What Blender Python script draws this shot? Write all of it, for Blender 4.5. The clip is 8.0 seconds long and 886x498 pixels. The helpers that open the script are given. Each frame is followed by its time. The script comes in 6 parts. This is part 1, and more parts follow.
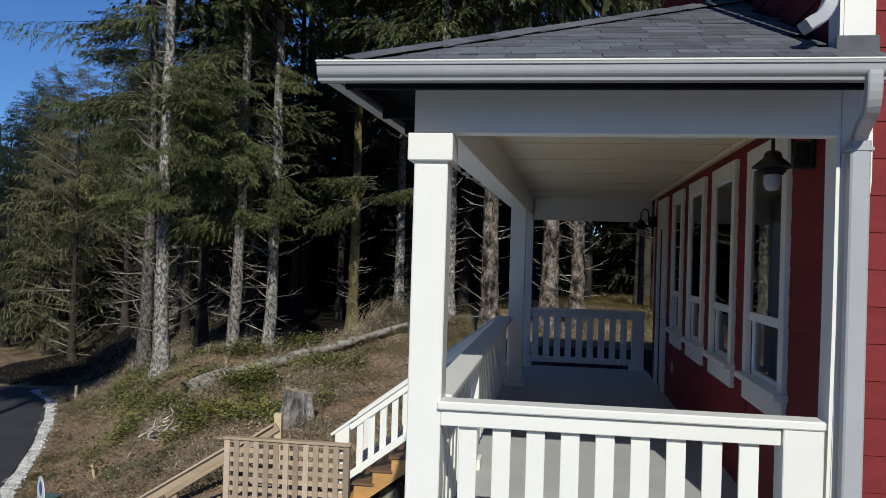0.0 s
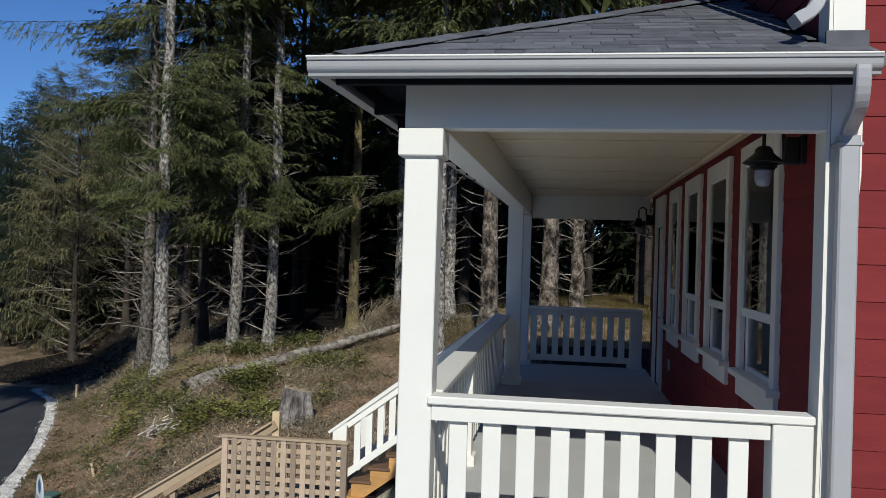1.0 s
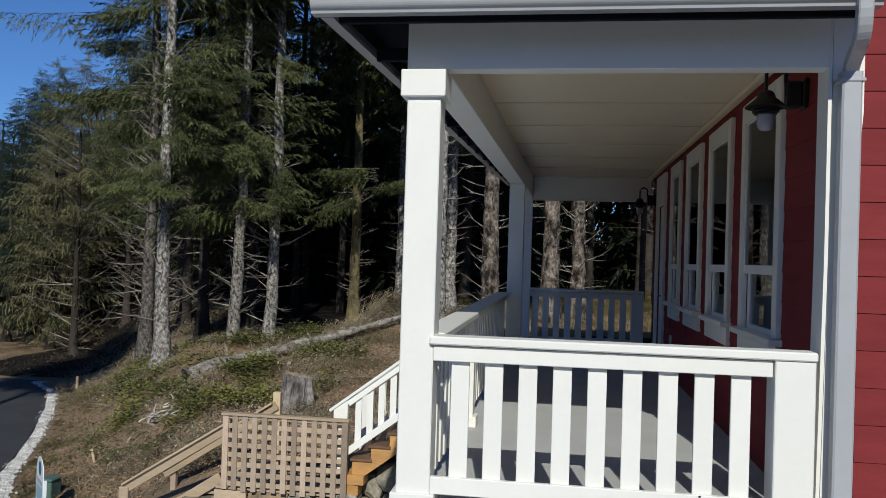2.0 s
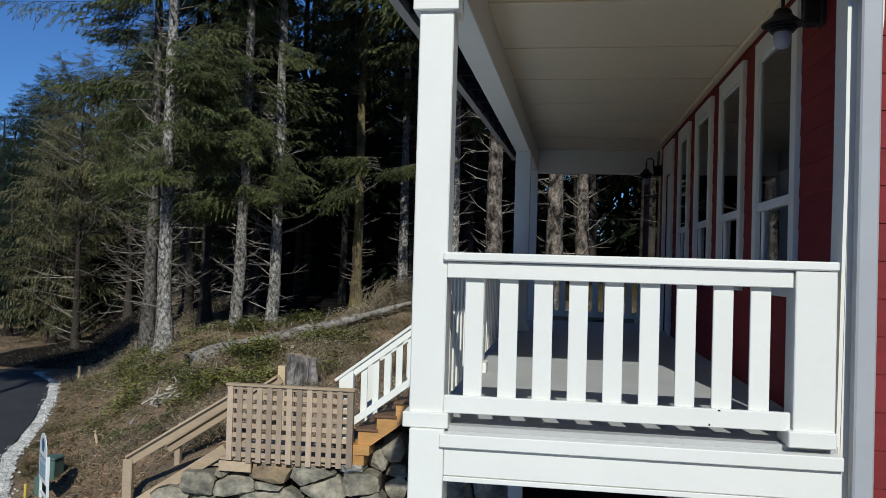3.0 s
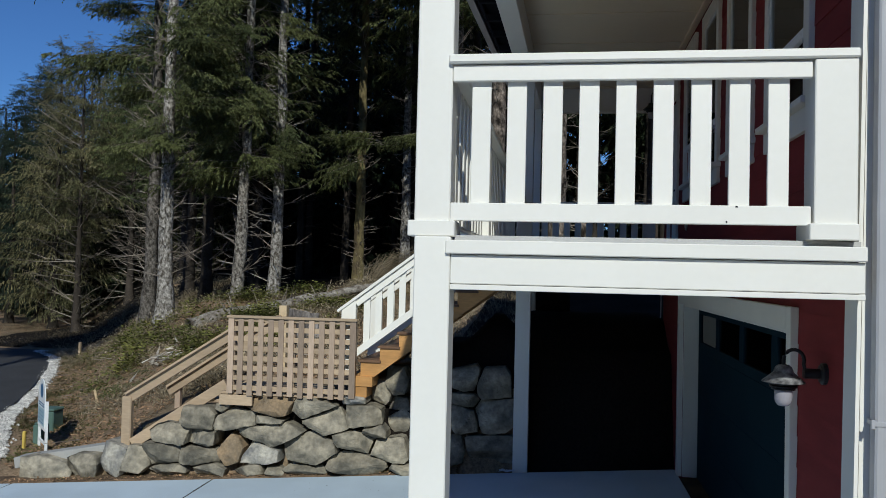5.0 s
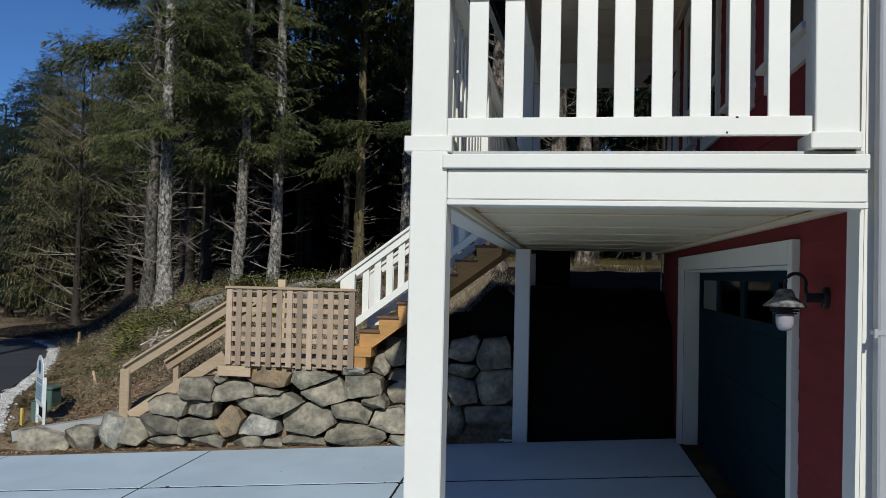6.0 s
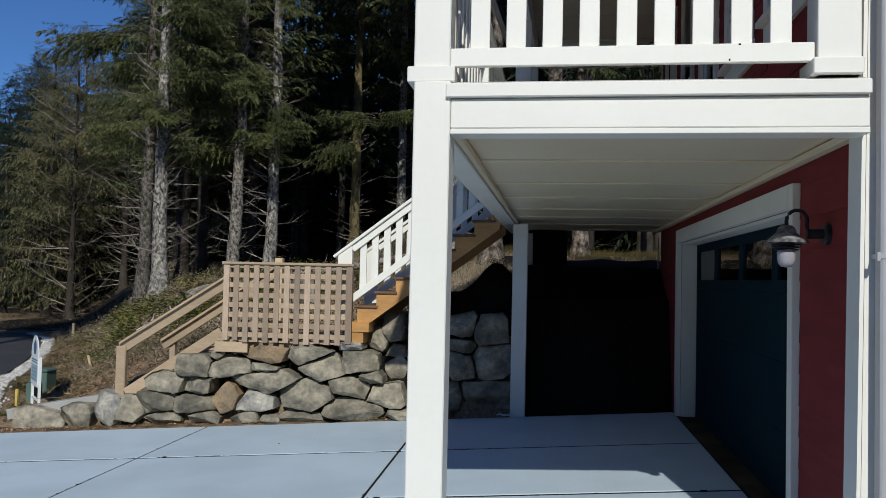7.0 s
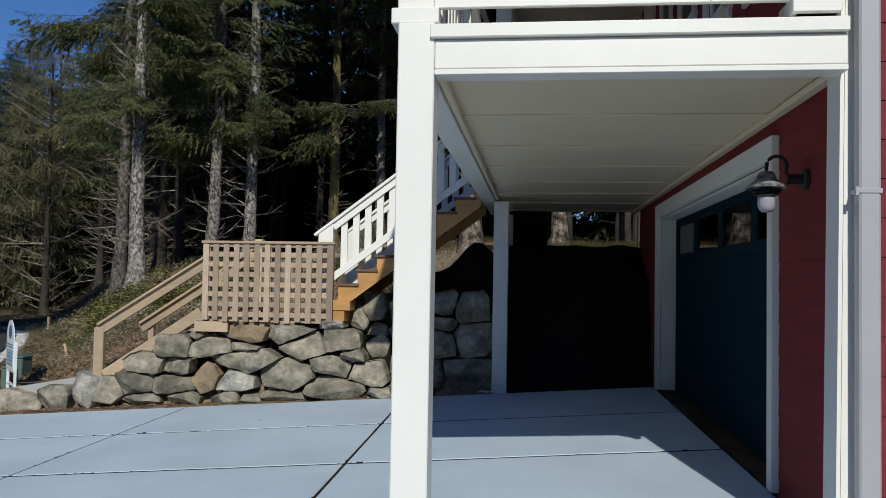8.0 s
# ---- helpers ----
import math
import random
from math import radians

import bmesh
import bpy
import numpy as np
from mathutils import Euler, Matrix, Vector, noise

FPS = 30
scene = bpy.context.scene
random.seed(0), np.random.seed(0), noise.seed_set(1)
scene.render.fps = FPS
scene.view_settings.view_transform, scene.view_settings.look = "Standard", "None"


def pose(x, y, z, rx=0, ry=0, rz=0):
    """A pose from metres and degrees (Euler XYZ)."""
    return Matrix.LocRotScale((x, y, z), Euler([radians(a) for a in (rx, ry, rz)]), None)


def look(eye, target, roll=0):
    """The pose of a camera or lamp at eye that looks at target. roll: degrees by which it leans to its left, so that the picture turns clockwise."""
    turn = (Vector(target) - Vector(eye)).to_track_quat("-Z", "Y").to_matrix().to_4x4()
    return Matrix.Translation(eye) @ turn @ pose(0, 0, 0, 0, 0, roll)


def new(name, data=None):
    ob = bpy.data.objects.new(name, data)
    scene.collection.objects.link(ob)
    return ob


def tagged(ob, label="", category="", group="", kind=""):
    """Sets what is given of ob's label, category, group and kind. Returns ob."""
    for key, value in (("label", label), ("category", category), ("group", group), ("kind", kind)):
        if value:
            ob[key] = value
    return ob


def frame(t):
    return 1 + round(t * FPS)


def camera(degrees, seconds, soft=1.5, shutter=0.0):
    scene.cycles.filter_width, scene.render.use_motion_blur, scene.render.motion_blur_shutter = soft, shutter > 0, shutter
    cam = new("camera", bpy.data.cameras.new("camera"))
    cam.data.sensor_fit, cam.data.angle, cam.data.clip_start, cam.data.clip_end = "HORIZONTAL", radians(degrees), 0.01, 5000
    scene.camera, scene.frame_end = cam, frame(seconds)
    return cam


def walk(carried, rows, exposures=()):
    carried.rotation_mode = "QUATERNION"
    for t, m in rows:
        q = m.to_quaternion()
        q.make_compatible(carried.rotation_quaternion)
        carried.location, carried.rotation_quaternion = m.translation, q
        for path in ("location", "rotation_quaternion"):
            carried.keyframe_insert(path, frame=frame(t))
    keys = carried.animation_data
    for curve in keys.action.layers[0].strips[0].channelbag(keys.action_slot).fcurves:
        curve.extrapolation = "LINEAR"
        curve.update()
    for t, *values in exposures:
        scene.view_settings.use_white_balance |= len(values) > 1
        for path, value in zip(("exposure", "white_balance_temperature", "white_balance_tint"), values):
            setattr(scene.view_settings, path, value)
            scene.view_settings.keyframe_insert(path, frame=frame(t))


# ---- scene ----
cam = camera(58.1, 8.0, soft=0.55)
PATH = [
    (0, (-0.053, 0.012, 4.532), (-0.336, 1.992, 4.548), 1.7),
    (0.5, (-0.02, 0.018, 4.535), (-0.305, 1.998, 4.55), 1.7),
    (1, (0.014, 0.014, 4.506), (-0.274, 1.993, 4.522), 1.7),
    (1.5, (0.028, 0.007, 4.359), (-0.261, 1.986, 4.379), 1.8),
    (3, (-0.057, 0.08, 3.653), (-0.348, 2.059, 3.686), 1.6),
    (3.5, (-0.084, 0.121, 3.381), (-0.375, 2.099, 3.421), 1.6),
    (4, (-0.092, 0.144, 3.072), (-0.383, 2.122, 3.118), 1.5),
    (4.5, (-0.089, 0.199, 2.8), (-0.383, 2.177, 2.85), 1.4),
    (6, (-0.06, 0.323, 2.082), (-0.357, 2.3, 2.145), 1.3),
    (6.5, (-0.08, 0.328, 1.884), (-0.377, 2.305, 1.951), 1.2),
    (7, (-0.099, 0.333, 1.693), (-0.382, 2.311, 1.765), 1.3),
    (7.5, (-0.119, 0.334, 1.508), (-0.372, 2.316, 1.583), 1.1),
    (8, (-0.127, 0.334, 1.373), (-0.357, 2.32, 1.449), 1.0),
]
walk(cam, [(t, look(eye, target, roll)) for t, eye, target, roll in PATH], exposures=((0.0, 0.08, 6500, 10), (1.5, 0.06, 6500, 10), (3.0, -0.05, 6230, 8), (3.5, -0.1, 6200, 7), (4.5, -0.14, 6230, 7), (6.0, -0.15, 6400, 9), (7.0, -0.12, 6450, 10), (8.0, -0.09, 6480, 10)))

# ---- light ----
SUN_DIR = Vector((0.155, -1.0, 0.71)).normalized()   # towards the sun
sun_elev = math.asin(SUN_DIR.z)
sun_rot = math.atan2(SUN_DIR.x, SUN_DIR.y)
world = bpy.data.worlds.new("sky")
scene.world = world
world.use_nodes = True
wn = world.node_tree.nodes
sky = wn.new("ShaderNodeTexSky")
sky.sky_type = 'NISHITA'
sky.sun_disc = False
sky.sun_elevation = sun_elev
sky.sun_rotation = sun_rot
sky.air_density = 1.0
sky.dust_density = 0.0
sky.ozone_density = 3.0
wn["Background"].inputs["Strength"].default_value = 0.055
deep = wn.new("ShaderNodeMix")     # a clear, deep blue sky
deep.data_type, deep.blend_type = 'RGBA', 'MULTIPLY'
deep.inputs[0].default_value = 1.0
deep.inputs[7].default_value = (0.62, 1.0, 1.58, 1)
world.node_tree.links.new(sky.outputs[0], deep.inputs[6])
world.node_tree.links.new(deep.outputs[2], wn["Background"].inputs["Color"])
sun_data = bpy.data.lights.new("sun", 'SUN')
sun_data.energy = 3.62
sun_data.angle = radians(0.53)
sun_data.color = (1.0, 0.985, 0.895)
sun = new("sun", sun_data)
sun.matrix_world = look(SUN_DIR * 60, (0, 0, 0))


# ---- materials ----
def mat(name, col, rough=0.6, metal=0.0, var=0.12, scale=3.0, fine=40.0, fine_var=0.08, bump=0.02, bump_scale=60.0,
        per_object=0.0, per_island=0.0, col2=None, stretch=(1, 1, 1), spec=0.5, detail=4):
    """Base colour varied at two scales, with a fine relief. col2: the second colour of the large variation."""
    m = bpy.data.materials.new(name)
    m.use_nodes = True
    nt = m.node_tree
    n, l = nt.nodes, nt.links
    b = n["Principled BSDF"]
    b.inputs["Roughness"].default_value = rough
    b.inputs["Metallic"].default_value = metal
    b.inputs["Specular IOR Level"].default_value = spec if rough < 0.9 else 0.12
    tc = n.new("ShaderNodeTexCoord")
    mp = n.new("ShaderNodeMapping")
    mp.inputs["Scale"].default_value = stretch
    l.new(tc.outputs["Object"], mp.inputs["Vector"])
    oi = n.new("ShaderNodeObjectInfo")
    add = n.new("ShaderNodeVectorMath")
    add.operation = 'ADD'
    mul = n.new("ShaderNodeVectorMath")
    mul.operation = 'SCALE'
    mul.inputs[0].default_value = (37.0, 53.0, 71.0)
    l.new(oi.outputs["Random"], mul.inputs["Scale"])
    l.new(mp.outputs["Vector"], add.inputs[0])
    l.new(mul.outputs[0], add.inputs[1])
    big = n.new("ShaderNodeTexNoise")
    big.inputs["Scale"].default_value = scale
    big.inputs["Detail"].default_value = detail
    l.new(add.outputs[0], big.inputs["Vector"])
    small = n.new("ShaderNodeTexNoise")
    small.inputs["Scale"].default_value = fine
    small.inputs["Detail"].default_value = max(3, detail - 3)
    l.new(add.outputs[0], small.inputs["Vector"])
    c2 = col2 if col2 else tuple(max(0.0, c * (1 - 2 * var)) for c in col)
    ramp = n.new("ShaderNodeValToRGB")
    ramp.color_ramp.elements[0].position, ramp.color_ramp.elements[1].position = 0.36, 0.64
    ramp.color_ramp.elements[0].color = (*c2, 1)
    ramp.color_ramp.elements[1].color = (*col, 1)
    l.new(big.outputs["Fac"], ramp.inputs["Fac"])
    hsv = n.new("ShaderNodeHueSaturation")
    l.new(ramp.outputs["Color"], hsv.inputs["Color"])
    val = n.new("ShaderNodeMath")
    val.operation = 'MULTIPLY_ADD'
    val.inputs[1].default_value = 2 * fine_var * 1.6
    val.inputs[2].default_value = 1 - fine_var * 1.6
    l.new(small.outputs["Fac"], val.inputs[0])
    last = val.outputs[0]
    for amount, socket in ((per_object, oi.outputs["Random"]), (per_island, None)):
        if amount:
            if socket is None:
                g = n.new("ShaderNodeNewGeometry")
                socket = g.outputs["Random Per Island"]
            k = n.new("ShaderNodeMath")
            k.operation = 'MULTIPLY_ADD'
            k.inputs[1].default_value = 2 * amount
            k.inputs[2].default_value = 1 - amount
            l.new(socket, k.inputs[0])
            p = n.new("ShaderNodeMath")
            p.operation = 'MULTIPLY'
            l.new(last, p.inputs[0])
            l.new(k.outputs[0], p.inputs[1])
            last = p.outputs[0]
    l.new(last, hsv.inputs["Value"])
    l.new(hsv.outputs["Color"], b.inputs["Base Color"])
    if bump:
        bn = n.new("ShaderNodeTexNoise")
        bn.inputs["Scale"].default_value = bump_scale
        bn.inputs["Detail"].default_value = max(5, detail)
        l.new(add.outputs[0], bn.inputs["Vector"])
        bp = n.new("ShaderNodeBump")
        bp.inputs["Distance"].default_value = bump
        bp.inputs["Strength"].default_value = 0.6
        l.new(bn.outputs["Fac"], bp.inputs["Height"])
        l.new(bp.outputs["Normal"], b.inputs["Normal"])
    return m


def leafy(name, col, col2, per_island=0.25, trans=0.25):
    """Needles and leaves: colour varied from clump to clump, a little light let through."""
    m = mat(name, col, rough=0.55, scale=0.7, fine=9, fine_var=0.25, bump=0, per_object=0.12, per_island=per_island, col2=col2, spec=0.12)
    n, l = m.node_tree.nodes, m.node_tree.links
    b = n["Principled BSDF"]
    t = n.new("ShaderNodeBsdfTranslucent")
    mix = n.new("ShaderNodeMixShader")
    mix.inputs[0].default_value = trans
    src = b.inputs["Base Color"].links[0].from_socket
    l.new(src, t.inputs["Color"])
    l.new(b.outputs[0], mix.inputs[1])
    l.new(t.outputs[0], mix.inputs[2])
    l.new(mix.outputs[0], n["Material Output"].inputs["Surface"])
    return m


def glassy(name, tint=(1, 1, 1), rough=0.0):
    m = bpy.data.materials.new(name)
    m.use_nodes = True
    n, l = m.node_tree.nodes, m.node_tree.links
    n.remove(n["Principled BSDF"])
    g = n.new("ShaderNodeBsdfGlossy")
    g.inputs["Roughness"].default_value = rough
    t = n.new("ShaderNodeBsdfTransparent")
    t.inputs["Color"].default_value = (*tint, 1)
    fr = n.new("ShaderNodeFresnel")
    fr.inputs["IOR"].default_value = 1.55
    mix = n.new("ShaderNodeMixShader")
    l.new(fr.outputs[0], mix.inputs[0])
    l.new(t.outputs[0], mix.inputs[1])
    l.new(g.outputs[0], mix.inputs[2])
    l.new(mix.outputs[0], n["Material Output"].inputs["Surface"])
    return m


M_WHITE = mat("white_paint", (0.82, 0.81, 0.75), rough=0.42, var=0.02, scale=1.5, fine=25, fine_var=0.015, bump=0.0003, bump_scale=60)
M_TRIM = mat("cream_trim_paint", (0.78, 0.77, 0.71), rough=0.5, var=0.025, scale=1.5, fine=20, fine_var=0.02, bump=0.0008, bump_scale=90)
M_CEIL = mat("ceiling_paint", (0.82, 0.69, 0.49), rough=0.35, var=0.02, scale=1.2, fine=12, fine_var=0.02, bump=0.001, bump_scale=40)
M_RED = mat("red_siding", (0.225, 0.034, 0.036), rough=0.7, spec=0.12, var=0.08, scale=2.0, fine=30, fine_var=0.06, bump=0.0015, bump_scale=90, stretch=(1, 1, 6), per_object=0.05)
M_DECK = mat("deck_coating", (0.47, 0.47, 0.46), rough=0.75, var=0.05, scale=2, fine=220, fine_var=0.2, bump=0.002, bump_scale=250)
M_SHINGLE = mat("asphalt_shingle", (0.112, 0.118, 0.135), rough=0.85, var=0.14, scale=6, fine=260, fine_var=0.3, bump=0.003, bump_scale=300, per_object=0.3, per_island=0.1)
M_GUTTER = mat("gutter_metal", (0.34, 0.345, 0.355), rough=0.3, metal=0.0, var=0.03, scale=2, fine=15, fine_var=0.02, bump=0)
M_SPOUT = mat("downspout_paint", (0.40, 0.41, 0.43), rough=0.38, metal=0.0, var=0.03, scale=2, fine=15, fine_var=0.03, bump=0.0006, bump_scale=25)
M_DARK = mat("eave_shade_black", (0.010, 0.011, 0.016), rough=0.8, var=0.1, bump=0.001, spec=0.1)
M_CONC = mat("driveway_concrete", (0.515, 0.622, 0.715), rough=0.92, var=0.06, scale=0.9, fine=90, fine_var=0.06, bump=0.002, bump_scale=140, per_object=0.02)
M_CURB = mat("grey_concrete", (0.40, 0.40, 0.385), rough=0.9, var=0.08, scale=2, fine=60, fine_var=0.08, bump=0.004, bump_scale=80)
M_JOINT = mat("joint_dirt", (0.03, 0.026, 0.022), rough=0.95, var=0.2, scale=8, bump=0.003)
M_ASPHALT = mat("asphalt", (0.042, 0.043, 0.047), rough=0.85, var=0.12, scale=1.2, fine=180, fine_var=0.35, bump=0.004, bump_scale=200)
M_GRAVEL = mat("white_gravel", (0.56, 0.55, 0.525), rough=0.9, var=0.2, scale=3, fine=40, fine_var=0.2, bump=0.004, per_island=0.5)
M_CEDAR = mat("weathered_cedar", (0.385, 0.29, 0.215), rough=0.75, var=0.12, scale=2.2, fine=45, fine_var=0.15, bump=0.002, bump_scale=60, stretch=(1, 1, 0.25), per_object=0.34)
M_CEDARX = mat("weathered_cedar_rail", (0.46, 0.345, 0.23), rough=0.75, var=0.12, scale=2.2, fine=45, fine_var=0.13, bump=0.002, bump_scale=60, stretch=(0.25, 1, 1), per_object=0.12)
M_FIR = mat("fresh_fir", (0.56, 0.29, 0.095), rough=0.6, var=0.15, scale=2.2, fine=40, fine_var=0.16, bump=0.0015, bump_scale=50, stretch=(0.2, 1, 1), per_object=0.12)
M_TREAD = mat("brown_tread", (0.16, 0.085, 0.045), rough=0.65, var=0.15, scale=3, fine=40, fine_var=0.15, bump=0.001, stretch=(1, 0.2, 1))
M_ROCK = mat("grey_rock", (0.335, 0.300, 0.232), rough=0.9, scale=4.2, fine=15, fine_var=0.42, bump=0.030, bump_scale=17, per_object=0.25, col2=(0.145, 0.136, 0.112), detail=10)
M_TANROCK = mat("tan_rock", (0.34, 0.24, 0.14), rough=0.85, scale=4.0, fine=26, fine_var=0.3, bump=0.02, bump_scale=14, per_object=0.12, col2=(0.19, 0.145, 0.095), detail=9)
M_PALEROCK = mat("pale_rock", (0.42, 0.395, 0.335), rough=0.85, scale=6.0, fine=26, fine_var=0.35, bump=0.02, bump_scale=14, detail=10, per_object=0.15, col2=(0.17, 0.17, 0.165))
M_DIRT = mat("bark_mulch", (0.31, 0.215, 0.14), rough=0.95, scale=0.8, fine=26, fine_var=0.55, bump=0.07, bump_scale=22, col2=(0.18, 0.14, 0.092))
M_BARK = mat("spruce_bark", (0.40, 0.38, 0.35), rough=0.95, scale=13, fine=34, fine_var=0.75, bump=0.06, bump_scale=22, col2=(0.085, 0.075, 0.062), stretch=(1, 1, 0.7), per_object=0.12, detail=7)
M_ROUGHBARK = mat("rough_dark_bark", (0.24, 0.20, 0.165), rough=0.95, scale=5.5, fine=17, fine_var=0.9, bump=0.10, bump_scale=12, col2=(0.022, 0.018, 0.015), stretch=(1, 1, 0.7), per_object=0.12)
M_MIDBARK = mat("grey_brown_bark", (0.30, 0.28, 0.25), rough=0.95, scale=13, fine=34, fine_var=0.75, bump=0.06, bump_scale=22, col2=(0.06, 0.052, 0.044), stretch=(1, 1, 0.7), detail=7)
M_DUSKBARK = mat("dark_grey_bark", (0.17, 0.155, 0.14), rough=0.95, scale=13, fine=34, fine_var=0.75, bump=0.06, bump_scale=22, col2=(0.045, 0.04, 0.034), stretch=(1, 1, 0.7), detail=7)
M_MOSSBARK = mat("mossy_bark", (0.26, 0.22, 0.10), rough=0.95, scale=1.6, fine=20, fine_var=0.38, bump=0.045, bump_scale=13, col2=(0.065, 0.05, 0.032), stretch=(1, 1, 0.55), per_object=0.12)
M_DEADWOOD = mat("dead_twig", (0.30, 0.27, 0.23), rough=0.95, scale=1.2, fine=20, fine_var=0.3, bump=0, per_island=0.35, col2=(0.17, 0.14, 0.12))
M_GREYTWIG = mat("grey_dead_twig", (0.27, 0.24, 0.20), rough=0.95, scale=1.2, fine=20, fine_var=0.3, bump=0, per_island=0.4, col2=(0.11, 0.095, 0.08))
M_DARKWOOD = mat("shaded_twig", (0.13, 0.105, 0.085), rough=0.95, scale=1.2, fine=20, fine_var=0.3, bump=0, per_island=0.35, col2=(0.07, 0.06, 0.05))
M_NEEDLE = leafy("spruce_needles", (0.165, 0.180, 0.074), (0.072, 0.088, 0.038), per_island=0.45)
M_NEEDLE_L = leafy("fresh_green_needles", (0.116, 0.130, 0.050), (0.050, 0.060, 0.026), per_island=0.4)
# deep-wood needles, bark and twigs are darkened copies that hold the wood's shade
M_NEEDLE_SHADE = leafy("shaded_needles", (0.034, 0.046, 0.023), (0.014, 0.021, 0.011), trans=0.08)
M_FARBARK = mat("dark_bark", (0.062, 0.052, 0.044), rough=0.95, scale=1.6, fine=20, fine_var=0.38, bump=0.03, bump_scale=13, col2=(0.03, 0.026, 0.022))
# near-black: soil, plus the shade under the porch and in the wood
M_SOIL_SHADE = mat("soil_and_shade", (0.015, 0.012, 0.010), rough=0.95, scale=1.2, fine=30, fine_var=0.4, bump=0.03, bump_scale=25, col2=(0.012, 0.010, 0.008))
M_STRIP = mat("packed_brown_dirt", (0.10, 0.07, 0.045), rough=0.95, scale=3.0, fine=60, fine_var=0.4, bump=0.006, bump_scale=90, col2=(0.05, 0.037, 0.025))
M_MULCH = mat("damp_bark_mulch", (0.20, 0.14, 0.09), rough=0.95, scale=6, fine=45, fine_var=0.6, bump=0.03, bump_scale=45, col2=(0.09, 0.065, 0.045))
M_LOG = mat("weathered_log", (0.35, 0.325, 0.285), rough=0.9, scale=6.0, fine=26, fine_var=0.6, bump=0.04, bump_scale=20, col2=(0.14, 0.12, 0.10), stretch=(1, 1, 1))
M_STUMP = mat("rotting_stump", (0.31, 0.285, 0.27), rough=0.95, scale=3.4, fine=22, fine_var=0.6, bump=0.06, bump_scale=16, col2=(0.06, 0.052, 0.045), stretch=(1, 1, 0.5))
M_CUTWOOD = mat("cut_wood", (0.36, 0.28, 0.19), rough=0.9, scale=5, fine=40, fine_var=0.25, bump=0.004, col2=(0.22, 0.18, 0.13))
M_NEEDLE2 = leafy("bronzed_needles", (0.225, 0.205, 0.108), (0.080, 0.090, 0.046), per_island=0.65)
M_NEEDLE4 = leafy("olive_needles", (0.150, 0.178, 0.080), (0.050, 0.070, 0.032), per_island=0.6)
M_NEEDLE3 = leafy("bluish_needles", (0.045, 0.066, 0.044), (0.02, 0.034, 0.024))
M_SALAL = leafy("salal_leaves", (0.24, 0.24, 0.072), (0.10, 0.115, 0.036), per_island=0.6)
M_WEED = leafy("roadside_weeds", (0.20, 0.20, 0.09), (0.12, 0.105, 0.055), per_island=0.5)
M_BRUSH = leafy("dry_brush", (0.40, 0.335, 0.235), (0.17, 0.14, 0.09), per_island=0.55, trans=0.1)
M_GRASS = leafy("dry_grass", (0.36, 0.30, 0.125), (0.20, 0.175, 0.065), per_island=0.35)
M_BLACK = mat("black_metal", (0.018, 0.018, 0.02), rough=0.45, metal=0.3, var=0.1, bump=0.0005)
M_WORN = mat("salt_worn_metal", (0.25, 0.25, 0.26), rough=0.6, metal=0.2, scale=22, fine=90, fine_var=0.3, bump=0.001, col2=(0.05, 0.05, 0.055))
M_DOOR = mat("slate_blue_door", (0.007, 0.024, 0.036), rough=0.8, spec=0.06, var=0.06, scale=1.5, fine=40, fine_var=0.05, bump=0.001)
M_VINYL = mat("white_vinyl", (0.82, 0.83, 0.84), rough=0.3, var=0.01, bump=0)
M_ROOM = mat("room_plaster", (0.42, 0.40, 0.37), rough=0.9, var=0.05, bump=0.001)
M_GREENBOX = mat("utility_green", (0.095, 0.165, 0.140), rough=0.5, var=0.1, scale=3, fine=30, bump=0.0008)
M_SIGN = mat("sign_white", (0.80, 0.83, 0.85), rough=0.4, var=0.03, bump=0.0004)
M_SIGNBLUE = mat("sign_blue", (0.05, 0.16, 0.32), rough=0.4, var=0.05, bump=0)
M_SIGNPALE = mat("sign_pale_blue", (0.36, 0.52, 0.60), rough=0.4, var=0.05, bump=0)
M_STAKE = mat("stake_wood", (0.62, 0.48, 0.30), rough=0.8, var=0.1, scale=6, bump=0.001)
M_YELLOW = mat("yellow_stake", (0.62, 0.46, 0.10), rough=0.7, var=0.1, scale=6, bump=0.001)
M_GLASS = glassy("window_glass", (0.85, 0.88, 0.88))
M_GLOBE = mat("frosted_globe", (0.36, 0.35, 0.39), rough=0.25, var=0.04, scale=8, bump=0)


# ---- helpers of this scene ----
def thing(name, at=(0, 0, 0), label="", category="", group="", kind=""):
    return_ob = new(name)
    return_ob.location = at
    return_ob.empty_display_size = 0.1
    return tagged(return_ob, label, category, group, kind)


def to_mesh(name, bm, smooth=False):
    me = bpy.data.meshes.new(name)
    bm.normal_update()
    bm.to_mesh(me)
    bm.free()
    if smooth:
        for p in me.polygons:
            p.use_smooth = True
    return me


def part(name, bm, material, parent=None, label="", smooth=False):
    """Links a bmesh (in world coordinates) or a mesh as one object, under a thing or a part."""
    me = to_mesh(name, bm, smooth) if isinstance(bm, bmesh.types.BMesh) else bm
    if not me.materials:
        me.materials.append(material)
    ob = new(name, me)
    if parent is not None:
        ob.parent = parent
        base = Vector(parent.location)
        if parent.parent:
            base = base + Vector(parent.parent.location)
        ob.matrix_parent_inverse = Matrix.Identity(4)
        ob.location = -base
    if label:
        ob["label"] = label
    return ob


